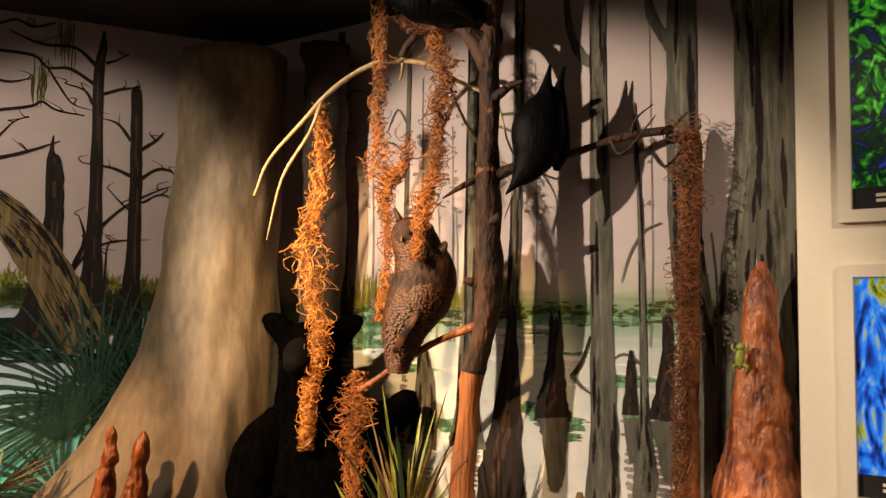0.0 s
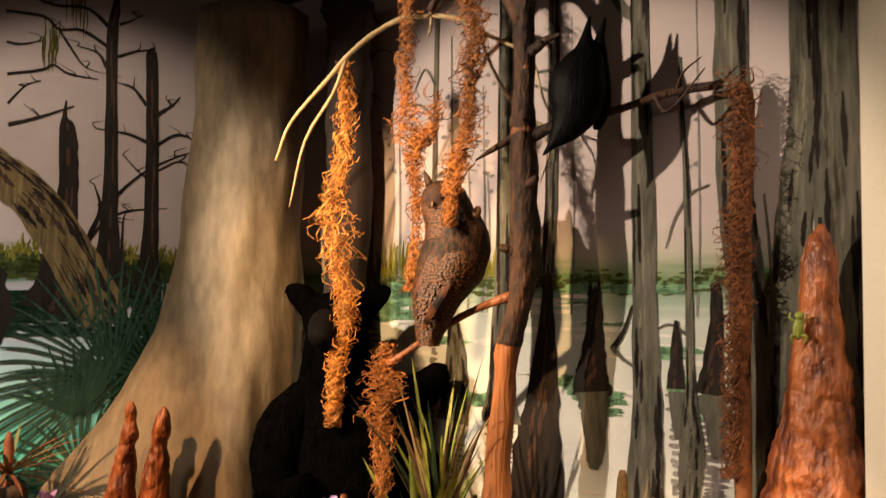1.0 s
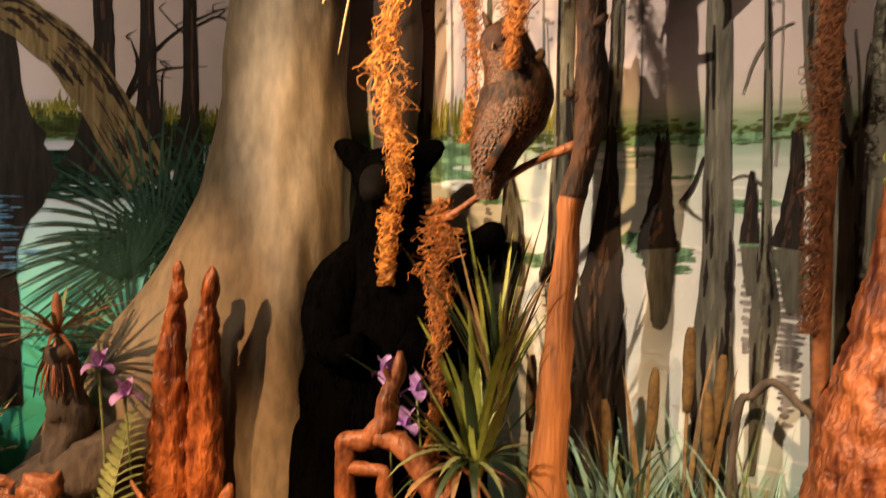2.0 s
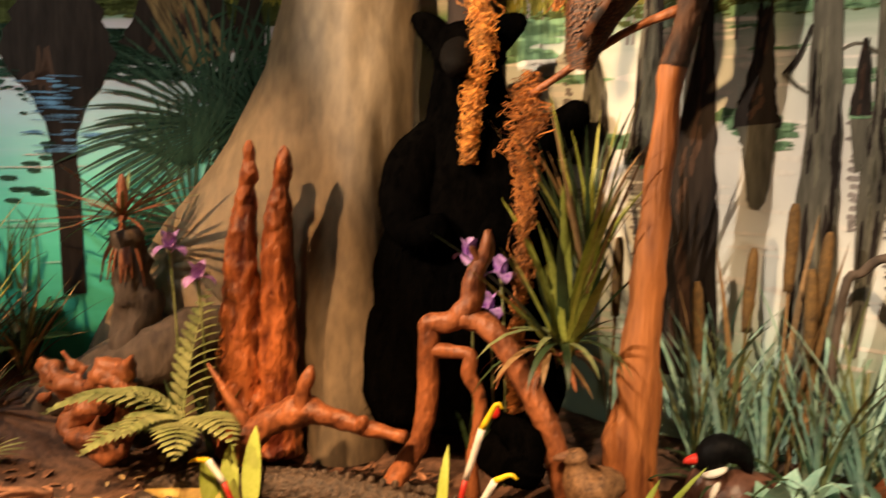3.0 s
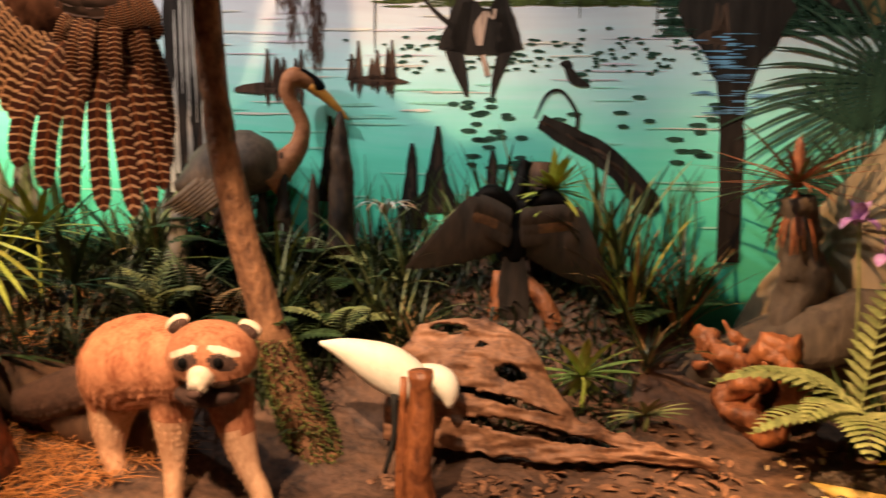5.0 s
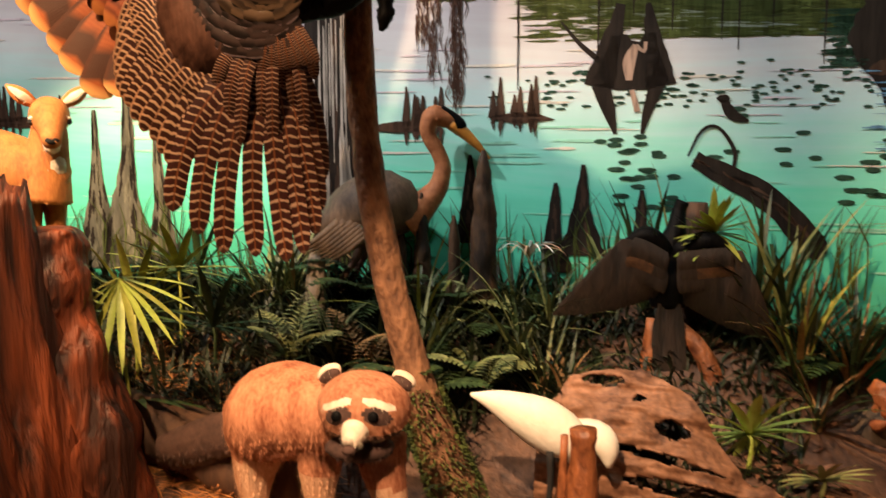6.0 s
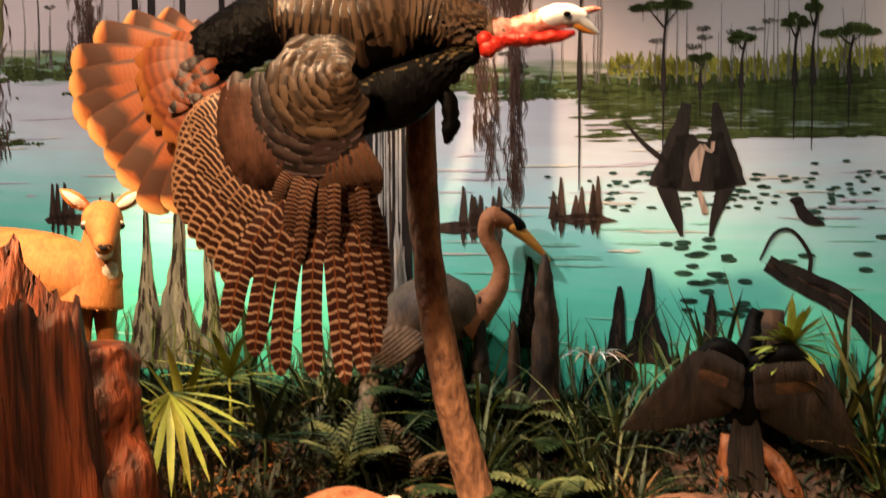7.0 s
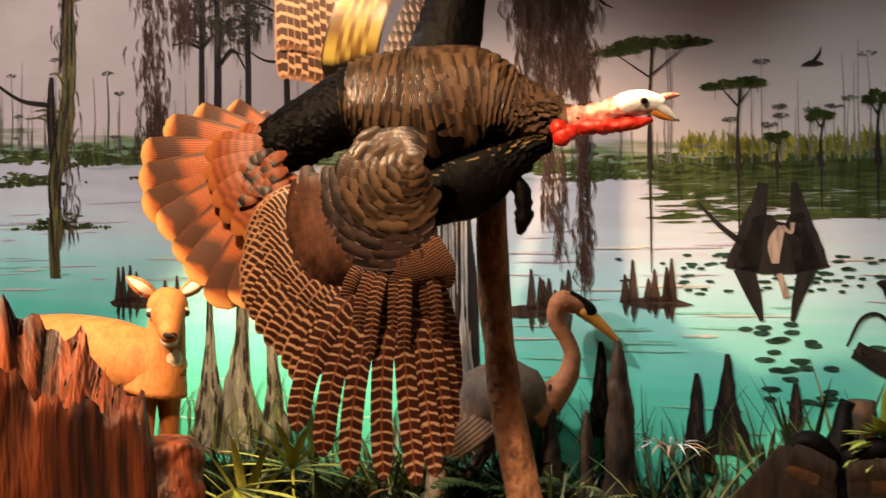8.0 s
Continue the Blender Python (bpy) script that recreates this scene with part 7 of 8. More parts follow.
def anhinga():
    K = 0.00166
    bm = bmesh.new()
    uv = bm.loops.layers.uv.new("UVMap")
    T = lambda *q: [(x * K, y, z * K, r * K) for x, z, y, r in q]
    V = lambda x, z, y=0.0: (x * K, y, z * K)
    tube(bm, T((0, -60, 0, 30), (0, -20, 0, 40), (5, 40, 0, 32), (12, 80, 0.0, 18), (18, 110, 0.02, 13), (25, 130, 0.02, 12)), 16, 0.1, 16)
    for i in range(6):
        feather(bm, uv, V(-16 + 6 * i, -50, -0.05), V(-26 + 10 * i, -215, -0.06 - 0.002 * i), 0.036, 1, (0, 0, 0), (0, -1, 0), 6, 0.1)
    for k, wx, wz, tx, tz, ix, iz in ((-1, 78, 66, 208, -74, 22, -40), (1, 108, 48, 184, -116, 24, -52)):
        tube(bm, T((8 * k, 40, -0.03, 18), (wx * 0.55 * k, (wz + 52) * 0.5 + 12, -0.045, 19), (wx * 0.92 * k, wz - 2, -0.05, 9), ((wx + 6) * k, wz - 10, -0.05, 4)), 12, 0.08, 20)
        for i in range(22):
            t = i / 21
            bx, bz = (12 + (wx + 8 - 12) * t) * k, 38 + (wz - 38) * math.sin(1.57 * t)
            ex, ez = (ix + (tx - ix) * t) * k, iz + (tz - iz) * t - 10 * math.sin(3.14 * t)
            feather(bm, uv, V(bx, bz, -0.058 - 0.0006 * i), V(ex, ez, -0.04 - 0.0012 * i), 0.024, 1, (-0.004 * k * t, -0.02, 0.006), (0, -1, 0), 9, 0.2)
        for j in range(3):
            for i in range(13):
                t = 0.85 * (i + 0.5 * (j % 2)) / 13
                bx, bz = (12 + (wx - 12) * t) * k, 46 - 14 * j + (wz - 40) * math.sin(1.57 * t)
                feather(bm, uv, V(bx, bz, -0.082 + 0.004 * j), V(bx + (4 + 14 * t) * k, bz - 36 - 6 * j, -0.082 + 0.004 * j), 0.02, 2 if 0.25 < t < 0.85 and j == 1 else 1, (0, -0.006, 0), (0, -1, 0), 5, 0.4)
    figure("anhinga_mount", bm, [M_BLACKFEATHER, M_ANHINGA, mat("rusty_wing_covert", (0.02, 0.01, 0.006), (0.11, 0.05, 0.02), 25, 0.55, 0.5)], (-2.79, 2.41, 0.995), 51.4, "mounted dark water bird drying its half-spread wings", "mounted bird")


anhinga()
bm = tube(bmesh.new(), [(-2.79, 2.3, 0.5, 0.04), (-2.8, 2.34, 0.68, 0.03), (-2.8, 2.37, 0.86, 0.025)], 10, 0.25, 12)
tube(bm, [(-2.62, 2.46, 0.45, 0.035), (-2.64, 2.47, 0.65, 0.032), (-2.7, 2.45, 0.78, 0.028), (-2.76, 2.42, 0.84, 0.02)], 10, 0.25, 12)
thing("forked_perch", bm, M_ROOT, "orange-brown forked wooden perch under the water bird", "perch")

bm = bmesh.new()
tube(bm, [(-0.17, 0, 0.095, 0.004), (-0.1, 0, 0.075, 0.035), (-0.02, 0, 0.035, 0.06), (0.04, 0, -0.01, 0.05), (0.06, 0, -0.05, 0.02)], 16, 0.05, 14, flat=0.7)
tube(bm, [(0.02, 0.04, 0.0, 0.03), (0.09, 0.04, 0.0, 0.035), (0.115, 0.03, -0.03, 0.028), (0.12, 0.02, -0.07, 0.006)], 12, 0.05, 14)
for k in (-1, 1):
    tube(bm, [(0.0, 0.03 * k, -0.02, 0.008), (0.0, 0.03 * k, -0.12, 0.006), (-0.02, 0.03 * k, -0.22, 0.006)], 7, mi=1)
bmesh.ops.scale(bm, vec=(1.2, 1.2, 1.1), verts=bm.verts)
figure("egret_mount", bm, [M_WHITE, M_BLACK], (-2.6, 1.79, 0.655), 46, "mounted white wading bird bending behind a stub", "mounted bird")

# ducks and the small alligator at the front
bm = bmesh.new()
tube(bm, [(0.1, 0.05, -0.02, 0.01), (0.06, 0.03, 0.0, 0.05), (0, 0, 0.0, 0.07), (-0.03, 0, 0.03, 0.05), (-0.04, 0, 0.07, 0.03), (-0.045, 0, 0.09, 0.034), (-0.05, 0, 0.11, 0.02)], 16, 0.05, 20)
tube(bm, [(-0.06, 0, 0.095, 0.016), (-0.09, 0, 0.088, 0.012), (-0.105, 0, 0.085, 0.005)], 8, mi=1)
figure("duck_mount", bm, [M_HEN, M_DRIFT], (-0.57, 2.86, 0.48), 16, "small mounted tan hen duck on the mud", "mounted bird")
bm = bmesh.new()
tube(bm, [(0.24, 0.05, 0.0, 0.01), (0.14, 0.03, 0.0, 0.06), (0.02, 0, 0.0, 0.085), (-0.04, 0, 0.03, 0.06), (-0.04, 0, 0.08, 0.035)], 16, 0.05, 20)
tube(bm, [(-0.04, -0.0, 0.08, 0.035), (-0.03, 0, 0.12, 0.045), (0.0, 0, 0.14, 0.04), (0.05, 0, 0.12, 0.03), (0.07, 0, 0.07, 0.01)], 14, mi=1)
blob(bm, (-0.03, -0.03, 0.085), (0.035, 0.025, 0.012), (0, -20, 0), 3)
blob(bm, (-0.045, -0.045, 0.02), (0.012, 0.02, 0.05), (0, 30, 0), 3)
tube(bm, [(-0.065, 0, 0.11, 0.018), (-0.09, 0, 0.105, 0.013), (-0.105, 0, 0.1, 0.005)], 8, mi=2)
figure("duck_mount", bm, [M_COVERT, M_BLACKFEATHER, M_RED, M_WHITE], (-0.225, 2.9, 0.485), 16, "mounted drake with chestnut breast, black head and white bars", "mounted bird")
bm = bmesh.new()
tube(bm, [(-0.8, 2.83, 0.5, 0.09), (-0.78, 2.84, 0.56, 0.1), (-0.76, 2.84, 0.6, 0.06), (-0.83, 2.82, 0.66, 0.03)], 14, 0.08, 14)
blob(bm, (-0.83, 2.8, 0.69), (0.014, 0.012, 0.02), mi=1)
thing("waterfowl_mount", bm, [M_FUR, M_RED], "mounted black marsh bird with a red forehead", "mounted bird")
M_GATOR = mat("dark_scaly_hide", (0.02, 0.016, 0.014), (0.12, 0.085, 0.06), 60, 0.5, 1.0, fine=90, dist=0.02)
M_GATORBELLY = mat("yellow_hide", (0.5, 0.34, 0.08), (0.62, 0.46, 0.14), 30, 0.5, 0.4)
bm = tube(bmesh.new(), [(-1.88, 2.68, 0.385, 0.012), (-1.78, 2.69, 0.4, 0.03), (-1.68, 2.7, 0.42, 0.045), (-1.56, 2.71, 0.42, 0.05), (-1.4, 2.73, 0.42, 0.055), (-1.22, 2.76, 0.41, 0.05), (-1.0, 2.8, 0.39, 0.035), (-0.85, 2.82, 0.39, 0.02)], 18, 0.14, 30, per=6)
tube(bm, [(-1.87, 2.665, 0.37, 0.008), (-1.78, 2.66, 0.375, 0.02), (-1.65, 2.66, 0.385, 0.03), (-1.55, 2.67, 0.39, 0.03)], 12, mi=1)
for i in range(22):
    blob(bm, (-1.6 + 0.035 * i, 2.715 + 0.004 * i, 0.468 - 0.0008 * (i - 7) ** 2 * 0.35), (0.012, 0.008, 0.014), u=7, v=5)
thing("alligator_mount", bm, [M_GATOR, M_GATORBELLY], "mounted young alligator with dark ridged back and yellow jaw", "mounted alligator")


# ---- plants ----
def leafpart(name, material, parent, inv, make, label=""):
    bm = bmesh.new()
    make(bm)
    ob = part(name, bm, material, parent, label)
    ob.matrix_parent_inverse = inv
    return ob


def plant(name, x, y, label, category, group="", z=None):
    h = holder(name, x, y, ground_z(x, y) if z is None else z, label, category, group)
    return h, h.matrix_world.inverted(), Vector(h.matrix_world.translation)


def frond(bm, base, heading, length, rise, droop, width=0.16, pairs=16):
    """A fern frond: a bending rib with paired leaflets that shorten to the tip."""
    p, h = Vector(base), radians(heading)
    rib = []
    for i in range(pairs + 1):
        t = i / pairs
        el = radians(rise - droop * t)
        d = Vector((math.cos(h) * math.cos(el), math.sin(h) * math.cos(el), math.sin(el)))
        rib.append((*p, 0.0032 * (1 - 0.8 * t)))
        if i > 1:
            w = width * math.sin(math.pi * (0.15 + 0.85 * t)) ** 0.8 * 0.55 + 0.004
            for k in (-1, 1):
                leaf(bm, p, heading + k * (68 - 12 * t) , w, length / pairs * 1.15, math.degrees(el) * 0.35 + 6, 25, 3, 0, 0.15)
        p = p + d * (length / pairs)
    tube(bm, rib[::3] + [rib[-1]], 5, per=1)


def fern(x, y, fronds, label, material=M_FERN, z=None, group="ferns"):
    h, inv, o = plant("fern", x, y, label, "fern", group, z)
    for heading, length, rise, droop, width in fronds:
        leafpart("frond", material, h, inv, lambda bm: frond(bm, o, heading, length, rise, droop, width))
    return h


def tuft(name, x, y, n, length, width, material, label, category="grass", spread=(50, 88), droop=(20, 80), z=None, group="", part_name="blade", arc=(0, 360), seed=1):
    h, inv, o = plant(name, x, y, label, category, group, z)
    g = random.Random(seed)
    for i in range(n):
        a = arc[0] + (arc[1] - arc[0]) * (i + g.random()) / n
        l = length * g.uniform(0.6, 1.1)
        r, d = g.uniform(*spread), g.uniform(*droop)
        leafpart(part_name, material[i % len(material)] if isinstance(material, (list, tuple)) else material, h, inv, lambda bm: leaf(bm, o + Vector((g.uniform(-1, 1), g.uniform(-1, 1), -0.2)) * 0.012, a, l, width * g.uniform(0.7, 1.2), r, d, 6))
    return h


def fan(x, y, z, facing, n, length, material, label, tilt=20.0, width=0.03, group="palmettos", stem=True, start=-35.0, sweep=250.0):
    """A palmetto fan: narrow blades radiating from one point on a stalk."""
    h, inv, o = plant("palmetto", x, y, label, "palm", group)
    hub = Vector((x, y, z))
    if stem:
        leafpart("stalk", material, h, inv, lambda bm: tube(bm, [(*o, 0.007), (*(o.lerp(hub, 0.6) + Vector((0.01, 0, 0.02))), 0.005), (*hub, 0.005)], 6))
    right = Vector((math.cos(radians(facing)), math.sin(radians(facing)), 0))
    up = Vector((0, 0, math.cos(radians(tilt)))) + Vector((right.y, -right.x, 0)) * math.sin(radians(tilt))
    for i in range(n):
        a = radians(start + sweep * (i + 0.5) / n)
        d = right * math.cos(a) + up * math.sin(a)
        el, hd = math.degrees(math.asin(max(-1, min(1, d.z)))), math.degrees(math.atan2(d.y, d.x))
        leafpart("blade", material, h, inv, lambda bm: leaf(bm, hub, hd, length * (0.8 + 0.2 * math.sin(a)), width, el, 18, 5))
    return h


# in front of the great trunk
fern(-1.8, 2.76, ((205, 0.36, 55, 70, 0.16), (215, 0.45, 62, 100, 0.16), (240, 0.34, 40, 80, 0.15), (190, 0.3, 70, 90, 0.14), (92, 0.46, 82, 30, 0.17), (330, 0.36, 55, 95, 0.15), (300, 0.36, 50, 90, 0.16), (350, 0.26, 60, 100, 0.12), (265, 0.3, 65, 100, 0.15)), "olive green fern with drooping fronds before the trunk", z=0.52)
for x, y, z, k in ((-1.88, 2.84, 1.08, 0), (-1.79, 2.85, 0.99, 1), (-0.98, 3.04, 1.08, 2), (-0.88, 3.04, 1.03, 3), (-0.92, 3.05, 0.92, 4)):
    h, inv, o = plant("iris", x + 0.02, y + 0.02, "purple iris with drooping petals on a tall stem", "flower", "irises")
    leafpart("stem", M_FERN, h, inv, lambda bm: tube(bm, [(*o, 0.005), (x + 0.015, y, z * 0.6 + 0.2, 0.004), (x, y, z - 0.02, 0.005), (x, y, z, 0.008)], 6))
    M_PETAL = bpy.data.materials.get("iris_petal") or mat("iris_petal", (0.25, 0.08, 0.4), (0.52, 0.34, 0.62), 60, 0.6, 0.1)
    for i in range(6):
        leafpart("petal", M_PETAL, h, inv, lambda bm: leaf(bm, (x, y, z), 60 * i + 20 * k, 0.068, 0.044, 70 if i % 2 else 25, 20 if i % 2 else 110, 5), )
    for i in range(3):
        leafpart("leaf", M_LEAF, h, inv, lambda bm: leaf(bm, o, 120 * i + 40, 0.3, 0.025, 82, 30, 5))

# bromeliad on the rotten stub
h, inv, o = plant("bromeliad", -2.13, 2.95, "reddish spiky air plant rooted on a rotten stub", "air plant", "", 1.1)
g = random.Random(5)
M_REDLEAF = mat("reddish_leaf", (0.16, 0.05, 0.02), (0.36, 0.13, 0.06), 20, 0.55, 0.2, vary=0.35)
for i in range(44):
    a = 360 * i / 44 + g.uniform(-8, 8)
    leafpart("blade", (M_REDLEAF, M_REDLEAF, M_FERN)[i % 3], h, inv, lambda bm: leaf(bm, o + Vector((0, 0, 0.06)), a, g.uniform(0.22, 0.36), 0.014, g.uniform(-10, 42), g.uniform(0, 30), 5))
for i in range(12):
    a = g.uniform(180, 360)
    leafpart("root", M_ROOT, h, inv, lambda bm: tube(bm, [(o.x, o.y, o.z + 0.04, 0.006), (o.x + 0.06 * math.cos(radians(a)), o.y + 0.05 * math.sin(radians(a)), o.z - 0.06, 0.005), (o.x + 0.08 * math.cos(radians(a)), o.y + 0.07 * math.sin(radians(a)), o.z - g.uniform(0.08, 0.17), 0.002)], 5))
leafpart("flower_spike", M_REDLEAF, h, inv, lambda bm: tube(bm, [(o.x, o.y, o.z + 0.05, 0.018), (o.x, o.y, o.z + 0.16, 0.016), (o.x, o.y, o.z + 0.2, 0.006)], 8, 0.3, 30))

# sedges and spiky tufts
tuft("sedge", -2.5, 2.66, 34, 0.42, 0.016, (M_LEAF, M_STRAW, M_YELLOWGREEN), "dark and straw-coloured spiky sedge by the shore", seed=2, droop=(5, 50))
tuft("sedge", -2.42, 2.8, 26, 0.36, 0.014, (M_LEAF, M_STRAW), "dry spiky sedge beside the root", seed=3, droop=(5, 60))
tuft("sword_plant", -0.67, 2.97, 30, 0.5, 0.03, (M_YELLOWGREEN, M_LEAF, M_YELLOWGREEN), "yellow-green sword-leaved plant by the dead tree", "plant", (48, 90), (5, 40), 0.8, seed=4)
tuft("sword_plant", -0.63, 3.02, 34, 0.6, 0.014, (M_STRAW, M_LEAF, M_YELLOWGREEN), "tall dry narrow-leaved grass clump", "plant", (62, 90), (5, 40), 1.0, seed=14)
tuft("sword_plant", -0.67, 2.95, 18, 0.3, 0.02, (M_LEAF, M_FERN), "dark drooping leaves below the sword plant", "plant", (0, 40), (50, 110), 0.86, seed=6)
tuft("dry_leaves", -0.72, 2.97, 20, 0.28, 0.02, (M_ROOT, M_STRAW), "hanging brown dead leaves under the sword plant", "plant", (-20, 20), (50, 80), 0.84, seed=7)
for i, (x, y, n, l) in enumerate(((-0.3, 3.12, 26, 0.62), (-0.22, 3.09, 22, 0.55), (0.02, 2.98, 26, 0.6), (0.12, 2.94, 24, 0.55), (0.2, 2.9, 18, 0.45), (-0.12, 3.05, 18, 0.4))):
    tuft("pale_grass", x, y, n, l, 0.013, (M_PALE, M_PALE, M_FERN), "pale blue-green marsh grass by the wall", "grass", (66, 90), (10, 55), seed=20 + i, group="marsh grass")
for i, (x, y, n) in enumerate(((-0.2, 2.98, 12), (0.0, 2.9, 12))):
    tuft("dark_grass", x, y, n, 0.4, 0.014, M_LEAF, "dark arching grass blades behind the ducks", "grass", (40, 75), (70, 130), seed=30 + i)
g = random.Random(9)
for x, y, z, lean in ((-0.29, 3.14, 1.03, -8), (-0.2, 3.1, 1.14, 6), (-0.09, 3.06, 1.27, 3), (-0.03, 3.04, 1.2, 10), (-0.01, 3.03, 1.1, -4), (-0.57, 3.2, 1.14, 3), (-0.06, 3.05, 1.0, 16)):
    h, inv, o = plant("cattail", x, y, "brown velvety cattail spike on a stem", "cattail", "cattails")
    dx = math.sin(radians(lean)) * 0.25
    leafpart("stem", M_STRAW, h, inv, lambda bm: tube(bm, [(*o, 0.006), (x + dx * 0.4, y, (o.z + z) / 2, 0.005), (x + dx, y, z, 0.004)], 6))
    leafpart("spike", M_CATTAIL, h, inv, lambda bm: tube(bm, [(x + dx * 0.55, y, z - 0.24, 0.012), (x + dx * 0.7, y, z - 0.16, 0.017), (x + dx * 0.9, y, z - 0.04, 0.016), (x + dx, y, z, 0.008)], 9, 0.1, 40), "brown velvet spike")
    leafpart("blade", M_STRAW, h, inv, lambda bm: leaf(bm, o, g.uniform(0, 360), z - o.z, 0.022, 86, 14, 6))
for i, (x, y) in enumerate(((-0.1, 2.82), (0.0, 2.8), (0.1, 2.8), (0.17, 2.82), (-0.04, 2.88))):
    tuft("paddle_plant", x, y, 7, 0.24, 0.09, M_PALE, "pale round-leaved water plant at the front", "plant", (45, 85), (20, 70), seed=40 + i, group="paddle plants", part_name="leaf")
bm = tube(bmesh.new(), [(0.02, 3.03, 0.5, 0.012), (0.05, 3.01, 1.03, 0.012), (0.09, 3.0, 1.1, 0.012), (0.14, 2.98, 1.145, 0.013), (0.2, 2.95, 1.1, 0.012), (0.26, 2.92, 1.0, 0.011), (0.3, 2.9, 0.5, 0.011)], 8, 0.15, 20)
thing("bent_reed", bm, M_ROTTEN, "grey broken reed bent over in an arch", "reed")

# golden clubs: lime leaves and red, white and yellow spikes
M_CLUBWHITE = mat("white_spadix", (0.7, 0.7, 0.68), (0.8, 0.8, 0.78), 30, 0.5, 0.1)
M_CLUBYELLOW = mat("yellow_spadix", (0.75, 0.55, 0.01), (0.85, 0.68, 0.03), 30, 0.5, 0.3)
M_CLUBRED = mat("red_stalk", (0.3, 0.015, 0.01), (0.45, 0.03, 0.02), 30, 0.45, 0.1)
for leaves, clubs in ((((-1.5, 2.64, 0.25, 100), (-1.57, 2.64, 0.2, 110), (-1.62, 2.62, 0.17, 150), (-1.53, 2.6, 0.14, 300)), ((-1.5, 2.58, -0.14, 0.02),)), (((-0.94, 2.66, 0.27, 88),), ((-0.9, 2.62, 0.12, 0.26), (-0.86, 2.58, 0.13, 0.1)))):
    x0, y0 = leaves[0][0], leaves[0][1]
    h, inv, o = plant("golden_club", x0, y0, "water plant with lime leaves and red, white and yellow spikes", "water plant", "golden clubs")
    for x, y, l, hd in leaves:
        leafpart("leaf", M_BRIGHT, h, inv, lambda bm: leaf(bm, (x, y, ground_z(x, y) - 0.01), hd, l, 0.055 if l > 0.15 and len(leaves) > 1 else 0.03, 84, 16, 8, 0, 0.3))
    for x, y, dx, dz in clubs:
        z = ground_z(x, y)
        pts = [(x, y, z, 0.009), (x + dx * 0.35, y, z + 0.1 + dz * 0.35, 0.008), (x + dx * 0.7, y, z + 0.15 + dz * 0.7, 0.009), (x + dx, y, z + 0.14 + dz, 0.007)]
        leafpart("stalk", M_CLUBRED, h, inv, lambda bm: tube(bm, pts[:2], 8))
        leafpart("collar", M_CLUBWHITE, h, inv, lambda bm: tube(bm, [(*pts[1][:3], 0.0085), (*pts[2][:3], 0.01)], 8))
        leafpart("spike", M_CLUBYELLOW, h, inv, lambda bm: tube(bm, [(*pts[2][:3], 0.009), (*pts[3][:3], 0.006), (pts[3][0] + dx * 0.15, y, pts[3][2] - 0.01, 0.002)], 8))
tuft("broad_leaf", -0.45, 2.7, 3, 0.3, 0.03, M_BRIGHT, "single long lime leaf by the ducks", "plant", (30, 55), (5, 15), seed=51, arc=(20, 60), part_name="leaf")

# lake shore on the left
fan(-2.44, 2.36, 0.6, 56, 17, 0.21, M_BRIGHT, "small bright lime palmetto fan", 35, 0.034, start=-80.0, sweep=350.0)
fan(-2.28, 2.46, 0.5, 56, 13, 0.15, M_FERN, "small grey-green palmetto seedling", 45, 0.018)
# lamplit fans here get light greens, the unlit ones dark M_LEAF
fan(-3.76, 1.1, 0.86, 56, 15, 0.3, M_YELLOWGREEN, "bright yellow-green palmetto fan behind the stump", 20, 0.028)
fan(-3.78, 1.25, 0.98, 56, 13, 0.26, M_YELLOWGREEN, "yellow-green palmetto fan near the deer, coloured as lit", 40, 0.026)
fan(-3.5, 1.02, 0.66, 56, 11, 0.28, M_LEAF, "dark low palmetto fan beside the stump", 70, 0.022)
# the lit look of this leaf is put into its lime greens
h, inv, o = plant("palmetto", -3.42, 1.0, "lime palmetto leaf drooping beside the stub, coloured as lit", "palm", "palmettos")
leafpart("stalk", M_YELLOWGREEN, h, inv, lambda bm: tube(bm, [(*o, 0.006), (-3.46, 0.98, 0.85, 0.005), (-3.42, 0.97, 1.03, 0.005)], 6))
for i in range(13):
    a = radians(-150 + 165 * i / 12)
    d = Vector((0.52, 0.85, 0)) * math.cos(a) + Vector((0, 0, 1)) * math.sin(a) + Vector((0.5, -0.3, 0.05))
    leafpart("blade", M_BRIGHT if i % 3 else M_YELLOWGREEN, h, inv, lambda bm: leaf(bm, (-3.42, 0.97, 1.03), math.degrees(math.atan2(d.y, d.x)), 0.27, 0.02, math.degrees(math.asin(d.z / d.length)), 12, 5))
fan(-3.62, 1.3, 0.82, 56, 13, 0.28, M_LEAF, "dark palmetto fan in the undergrowth", 30, 0.026)
fan(-3.88, 1.35, 0.95, 56, 13, 0.28, M_LEAF, "dark palmetto fan by the painted shore", 10, 0.026)
h, inv, o = plant("green_rosette", -2.7, 2.5, "yellow-green rosette air plant above the water bird", "air plant", "", 1.12)
for i in range(34):
    a = radians(-50 + 280 * i / 33 + g.uniform(-5, 5))
    d = (Vector((0.62, 0.78, 0)) * math.cos(a) + Vector((0, 0, 1)) * math.sin(a)) * g.uniform(0.6, 1.0) + Vector((0.6, -0.75, 0.1)) * g.uniform(0.2, 0.8)
    leafpart("blade", M_BRIGHT if i % 2 else M_YELLOWGREEN, h, inv, lambda bm: leaf(bm, o, math.degrees(math.atan2(d.y, d.x)), g.uniform(0.1, 0.16), 0.024, math.degrees(math.asin(d.z / d.length)), g.uniform(0, 25), 5))
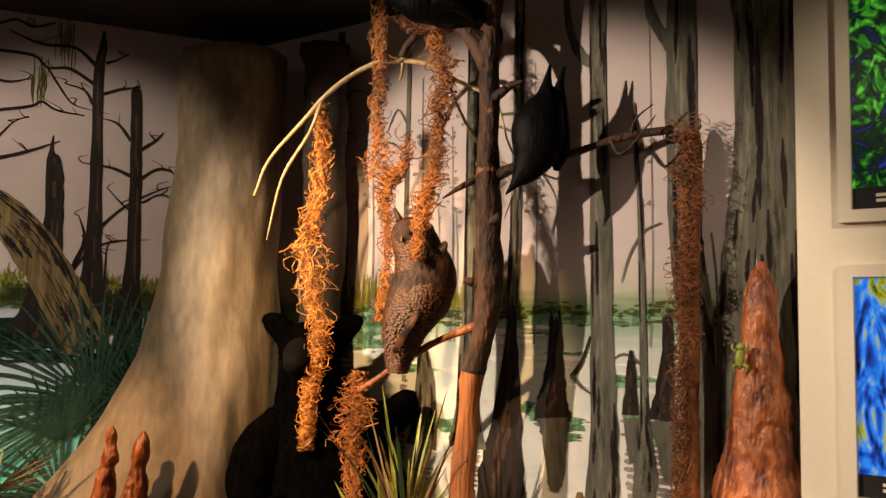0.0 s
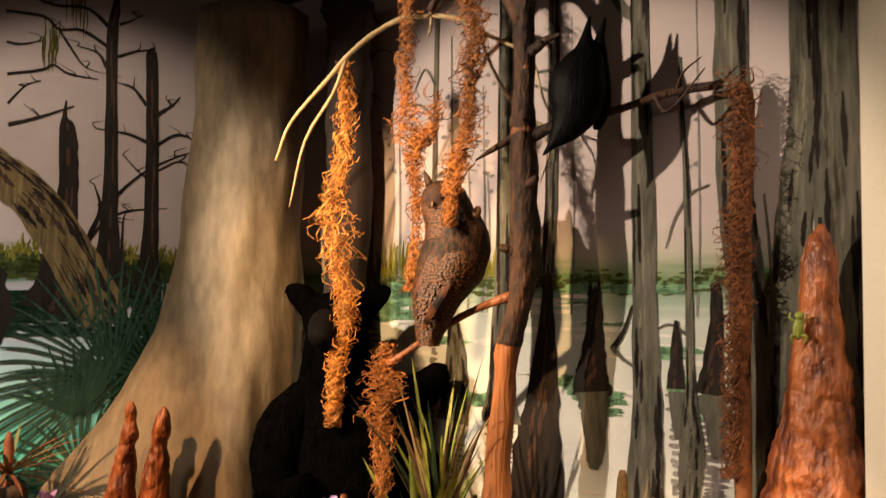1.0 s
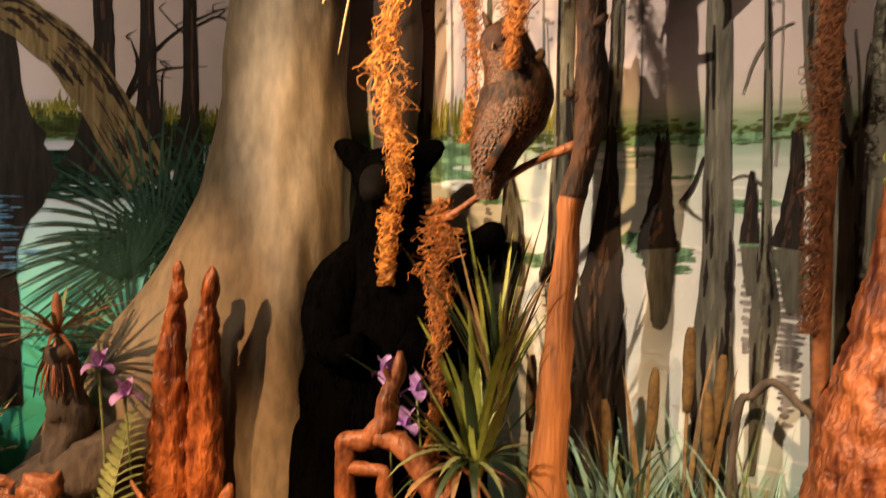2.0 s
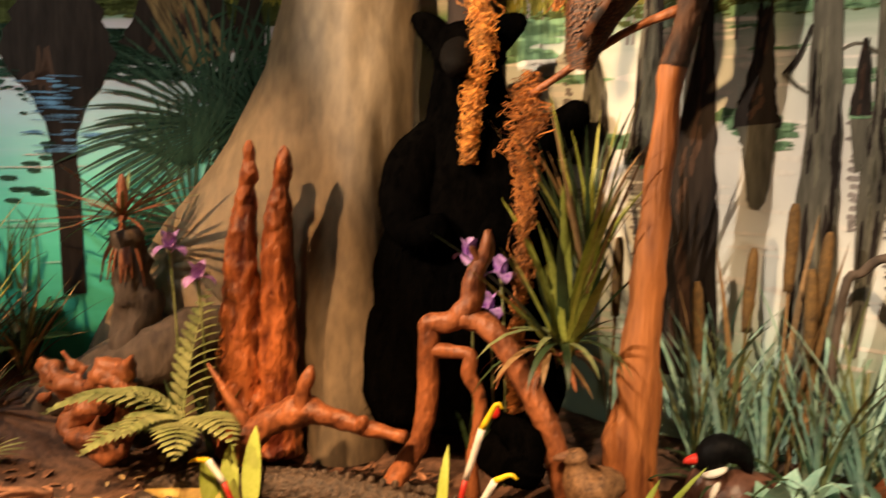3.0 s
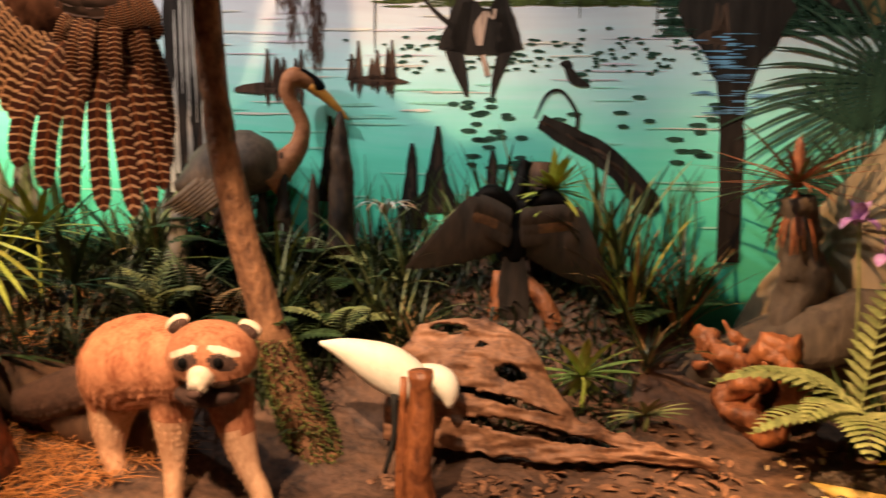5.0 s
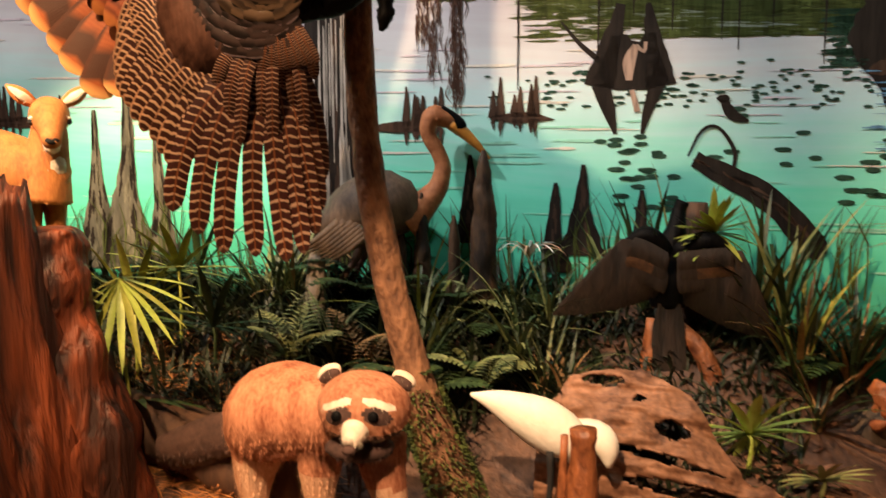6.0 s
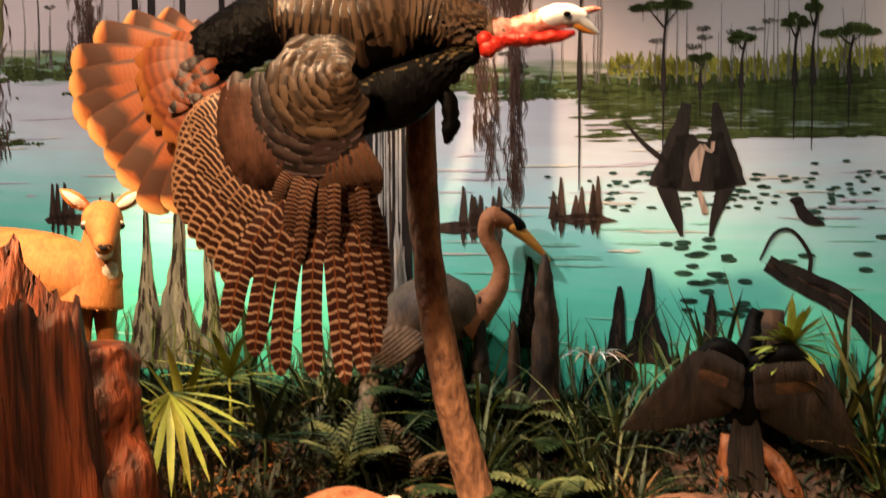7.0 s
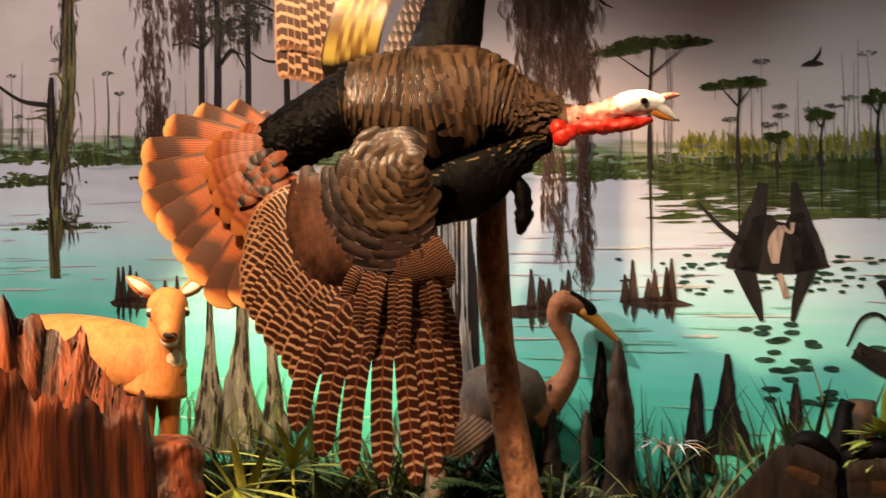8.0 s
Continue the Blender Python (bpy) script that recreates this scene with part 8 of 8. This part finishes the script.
leafpart("stub", M_DARKBARK, h, inv, lambda bm: tube(bm, [(-2.8, 2.56, 0.75, 0.05), (-2.82, 2.56, 1.0, 0.045), (-2.82, 2.56, 1.2, 0.035)], 10, 0.3, 12))
h, inv, o = plant("striped_rosette", -3.19, 2.2, "small pink and cream striped rosette plant", "plant", "", 1.0)
M_STRIPE = mat("pink_cream_leaf", (0.6, 0.2, 0.2), (0.7, 0.62, 0.3), 60, 0.5, 0.1)
for i in range(16):
    leafpart("blade", M_STRIPE if i % 3 else M_CLUBWHITE, h, inv, lambda bm: leaf(bm, o, 360 * i / 16, 0.16, 0.009, g.uniform(60, 80), 130, 7))
along = random.Random(31)
for i in range(30):
    s, d = along.uniform(1.3, 4.1), along.uniform(0.1, 0.5)
    if 1.5 < s < 2.15 and d > 0.14:
        s += 0.75
    p = on_left(s, 0, d)
    if along.random() < 0.3:
        fern(p.x, p.y, [(along.uniform(0, 360), along.uniform(0.2, 0.34), along.uniform(45, 80), along.uniform(50, 110), 0.13) for _ in range(6)], "dark green fern in the shore undergrowth", along.choice((M_LEAF, M_LEAF, M_FERN)))
    else:
        tuft("shore_grass", p.x, p.y, 22, along.uniform(0.22, 0.42), 0.011, along.choice(((M_LEAF, M_FERN), (M_LEAF, M_LEAF, M_STRAW), (M_LEAF, M_YELLOWGREEN))), "dark green grass tuft on the shore bank", "grass", (45, 88), (20, 90), seed=100 + i, group="shore grass")
for x, y, w in ((-3.45, 1.48, 0), (-3.27, 1.64, 1), (-3.1, 1.7, 2)):
    fern(x, y, [(g.uniform(0, 360), g.uniform(0.24, 0.34), g.uniform(50, 85), g.uniform(40, 100), 0.14) for _ in range(7)], "greyish fern on the bank behind the raccoon", (M_FERN, M_STRAW, M_LEAF)[w])
for i, (x, y, l) in enumerate(((-2.95, 2.48, 0.42), (-2.85, 2.52, 0.46), (-2.62, 2.62, 0.4), (-2.55, 2.65, 0.42), (-3.02, 2.4, 0.34))):
    tuft("tall_sedge", x, y, 16, l, 0.016, (M_LEAF, M_LEAF, M_FERN), "tall dark sedge blades against the painted lake", "grass", (55, 85), (10, 45), seed=200 + i, z=0.85, group="shore grass")
# brush low on the bank, its dark green carrying the shade there
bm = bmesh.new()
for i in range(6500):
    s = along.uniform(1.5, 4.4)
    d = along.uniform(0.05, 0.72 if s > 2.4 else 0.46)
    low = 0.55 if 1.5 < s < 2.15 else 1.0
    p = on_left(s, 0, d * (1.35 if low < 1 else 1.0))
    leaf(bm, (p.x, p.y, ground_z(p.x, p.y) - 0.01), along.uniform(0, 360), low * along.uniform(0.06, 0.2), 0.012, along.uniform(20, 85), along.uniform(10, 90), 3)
thing("undergrowth", bm, M_BRUSH, "dense undergrowth along the painted shore, darkened for the shade there", "undergrowth", kind="stuff", smooth=False)
bm = tube(bmesh.new(), [(-3.6, 1.62, 0.62, 0.045), (-3.62, 1.65, 0.85, 0.038), (-3.63, 1.66, 1.0, 0.03), (-3.64, 1.66, 1.07, 0.008)], 14, 0.6, 18)
thing("silver_snag", bm, mat("silver_grey_wood", (0.1, 0.08, 0.06), (0.34, 0.28, 0.22), 10, 0.8, 0.9, (1, 1, 0.12), 50), "splintered silver-grey snag by the heron", "stub")
h, inv, o = plant("pine_cone", -3.45, 1.2, "brown open pine cone on needle litter", "pine cone")
for i in range(70):
    t = i / 70
    a = i * 137.5
    p = Vector((o.x + (t - 0.5) * 0.12, o.y + (t - 0.5) * 0.02, o.z + 0.04))
    leafpart("scale", M_DARKBARK, h, inv, lambda bm: leaf(bm, p, 90 + 60 * math.cos(radians(a)), 0.045 * math.sin(math.pi * (0.15 + 0.8 * t)), 0.018, a % 180 - 60, 10, 2, 0, 0.3))

# litter
litter = random.Random(77)
for name, n, material, region, label in (("pine_needles", 5200, M_PINE, ((-3.9, 0.7), (-3.0, 1.4)), "orange pine needle litter"), ("leaf_litter", 4200, M_DRIFT, ((-3.2, 1.3), (0.2, 3.1)), "brown fallen leaves and bark scraps"), ("twig_litter", 900, M_DARKBARK, ((-3.2, 1.3), (0.2, 3.1)), "dark broken twigs on the mud")):
    bm = bmesh.new()
    for _ in range(n):
        x, y = litter.uniform(region[0][0], region[1][0]), litter.uniform(region[0][1], region[1][1])
        dl, dr, s = wall_gaps(x, y)
        if min(dl, dr) < 0.06 or min(dl, dr) > 1.5 or (name != "pine_needles" and noise.noise(Vector((x, y, 1)) * 2.5) < 0.02):
            continue
        z = ground_z(x, y)
        if name == "leaf_litter":
            leaf(bm, (x, y, z + 0.002), litter.uniform(0, 360), litter.uniform(0.02, 0.055), litter.uniform(0.012, 0.03), litter.uniform(0, 30), litter.uniform(0, 60), 3)
        else:
            leaf(bm, (x, y, z + 0.003), litter.uniform(0, 360), litter.uniform(0.05, 0.12), 0.003 if name == "pine_needles" else 0.007, litter.uniform(0, 12), 12, 2)
    thing(name, bm, material, label + " on the display ground", "litter", kind="stuff", smooth=False)
bm = bmesh.new()
for _ in range(160):
    x, y = litter.uniform(-1.9, -0.1), litter.uniform(2.62, 2.95)
    blob(bm, (x, y, ground_z(x, y)), (litter.uniform(0.015, 0.05), litter.uniform(0.015, 0.04), litter.uniform(0.01, 0.03)), (0, 0, litter.uniform(0, 180)), u=9, v=6, rough=0.01, freq=30)
thing("pebbles", bm, M_ROTTEN, "dark wet stones and clods at the front", "stones", kind="stuff")
bm = bmesh.new()
for _ in range(260):
    x, y = litter.uniform(-2.0, -0.1), litter.uniform(2.55, 2.85)
    leaf(bm, (x, y, ground_z(x, y) + 0.004), litter.uniform(0, 360), litter.uniform(0.015, 0.05), litter.uniform(0.008, 0.022), litter.uniform(0, 40), litter.uniform(0, 50), 3)
thing("bark_chips", bm, M_TWIG, "pale bark chips and dry leaf scraps at the front", "litter", kind="stuff", smooth=False)
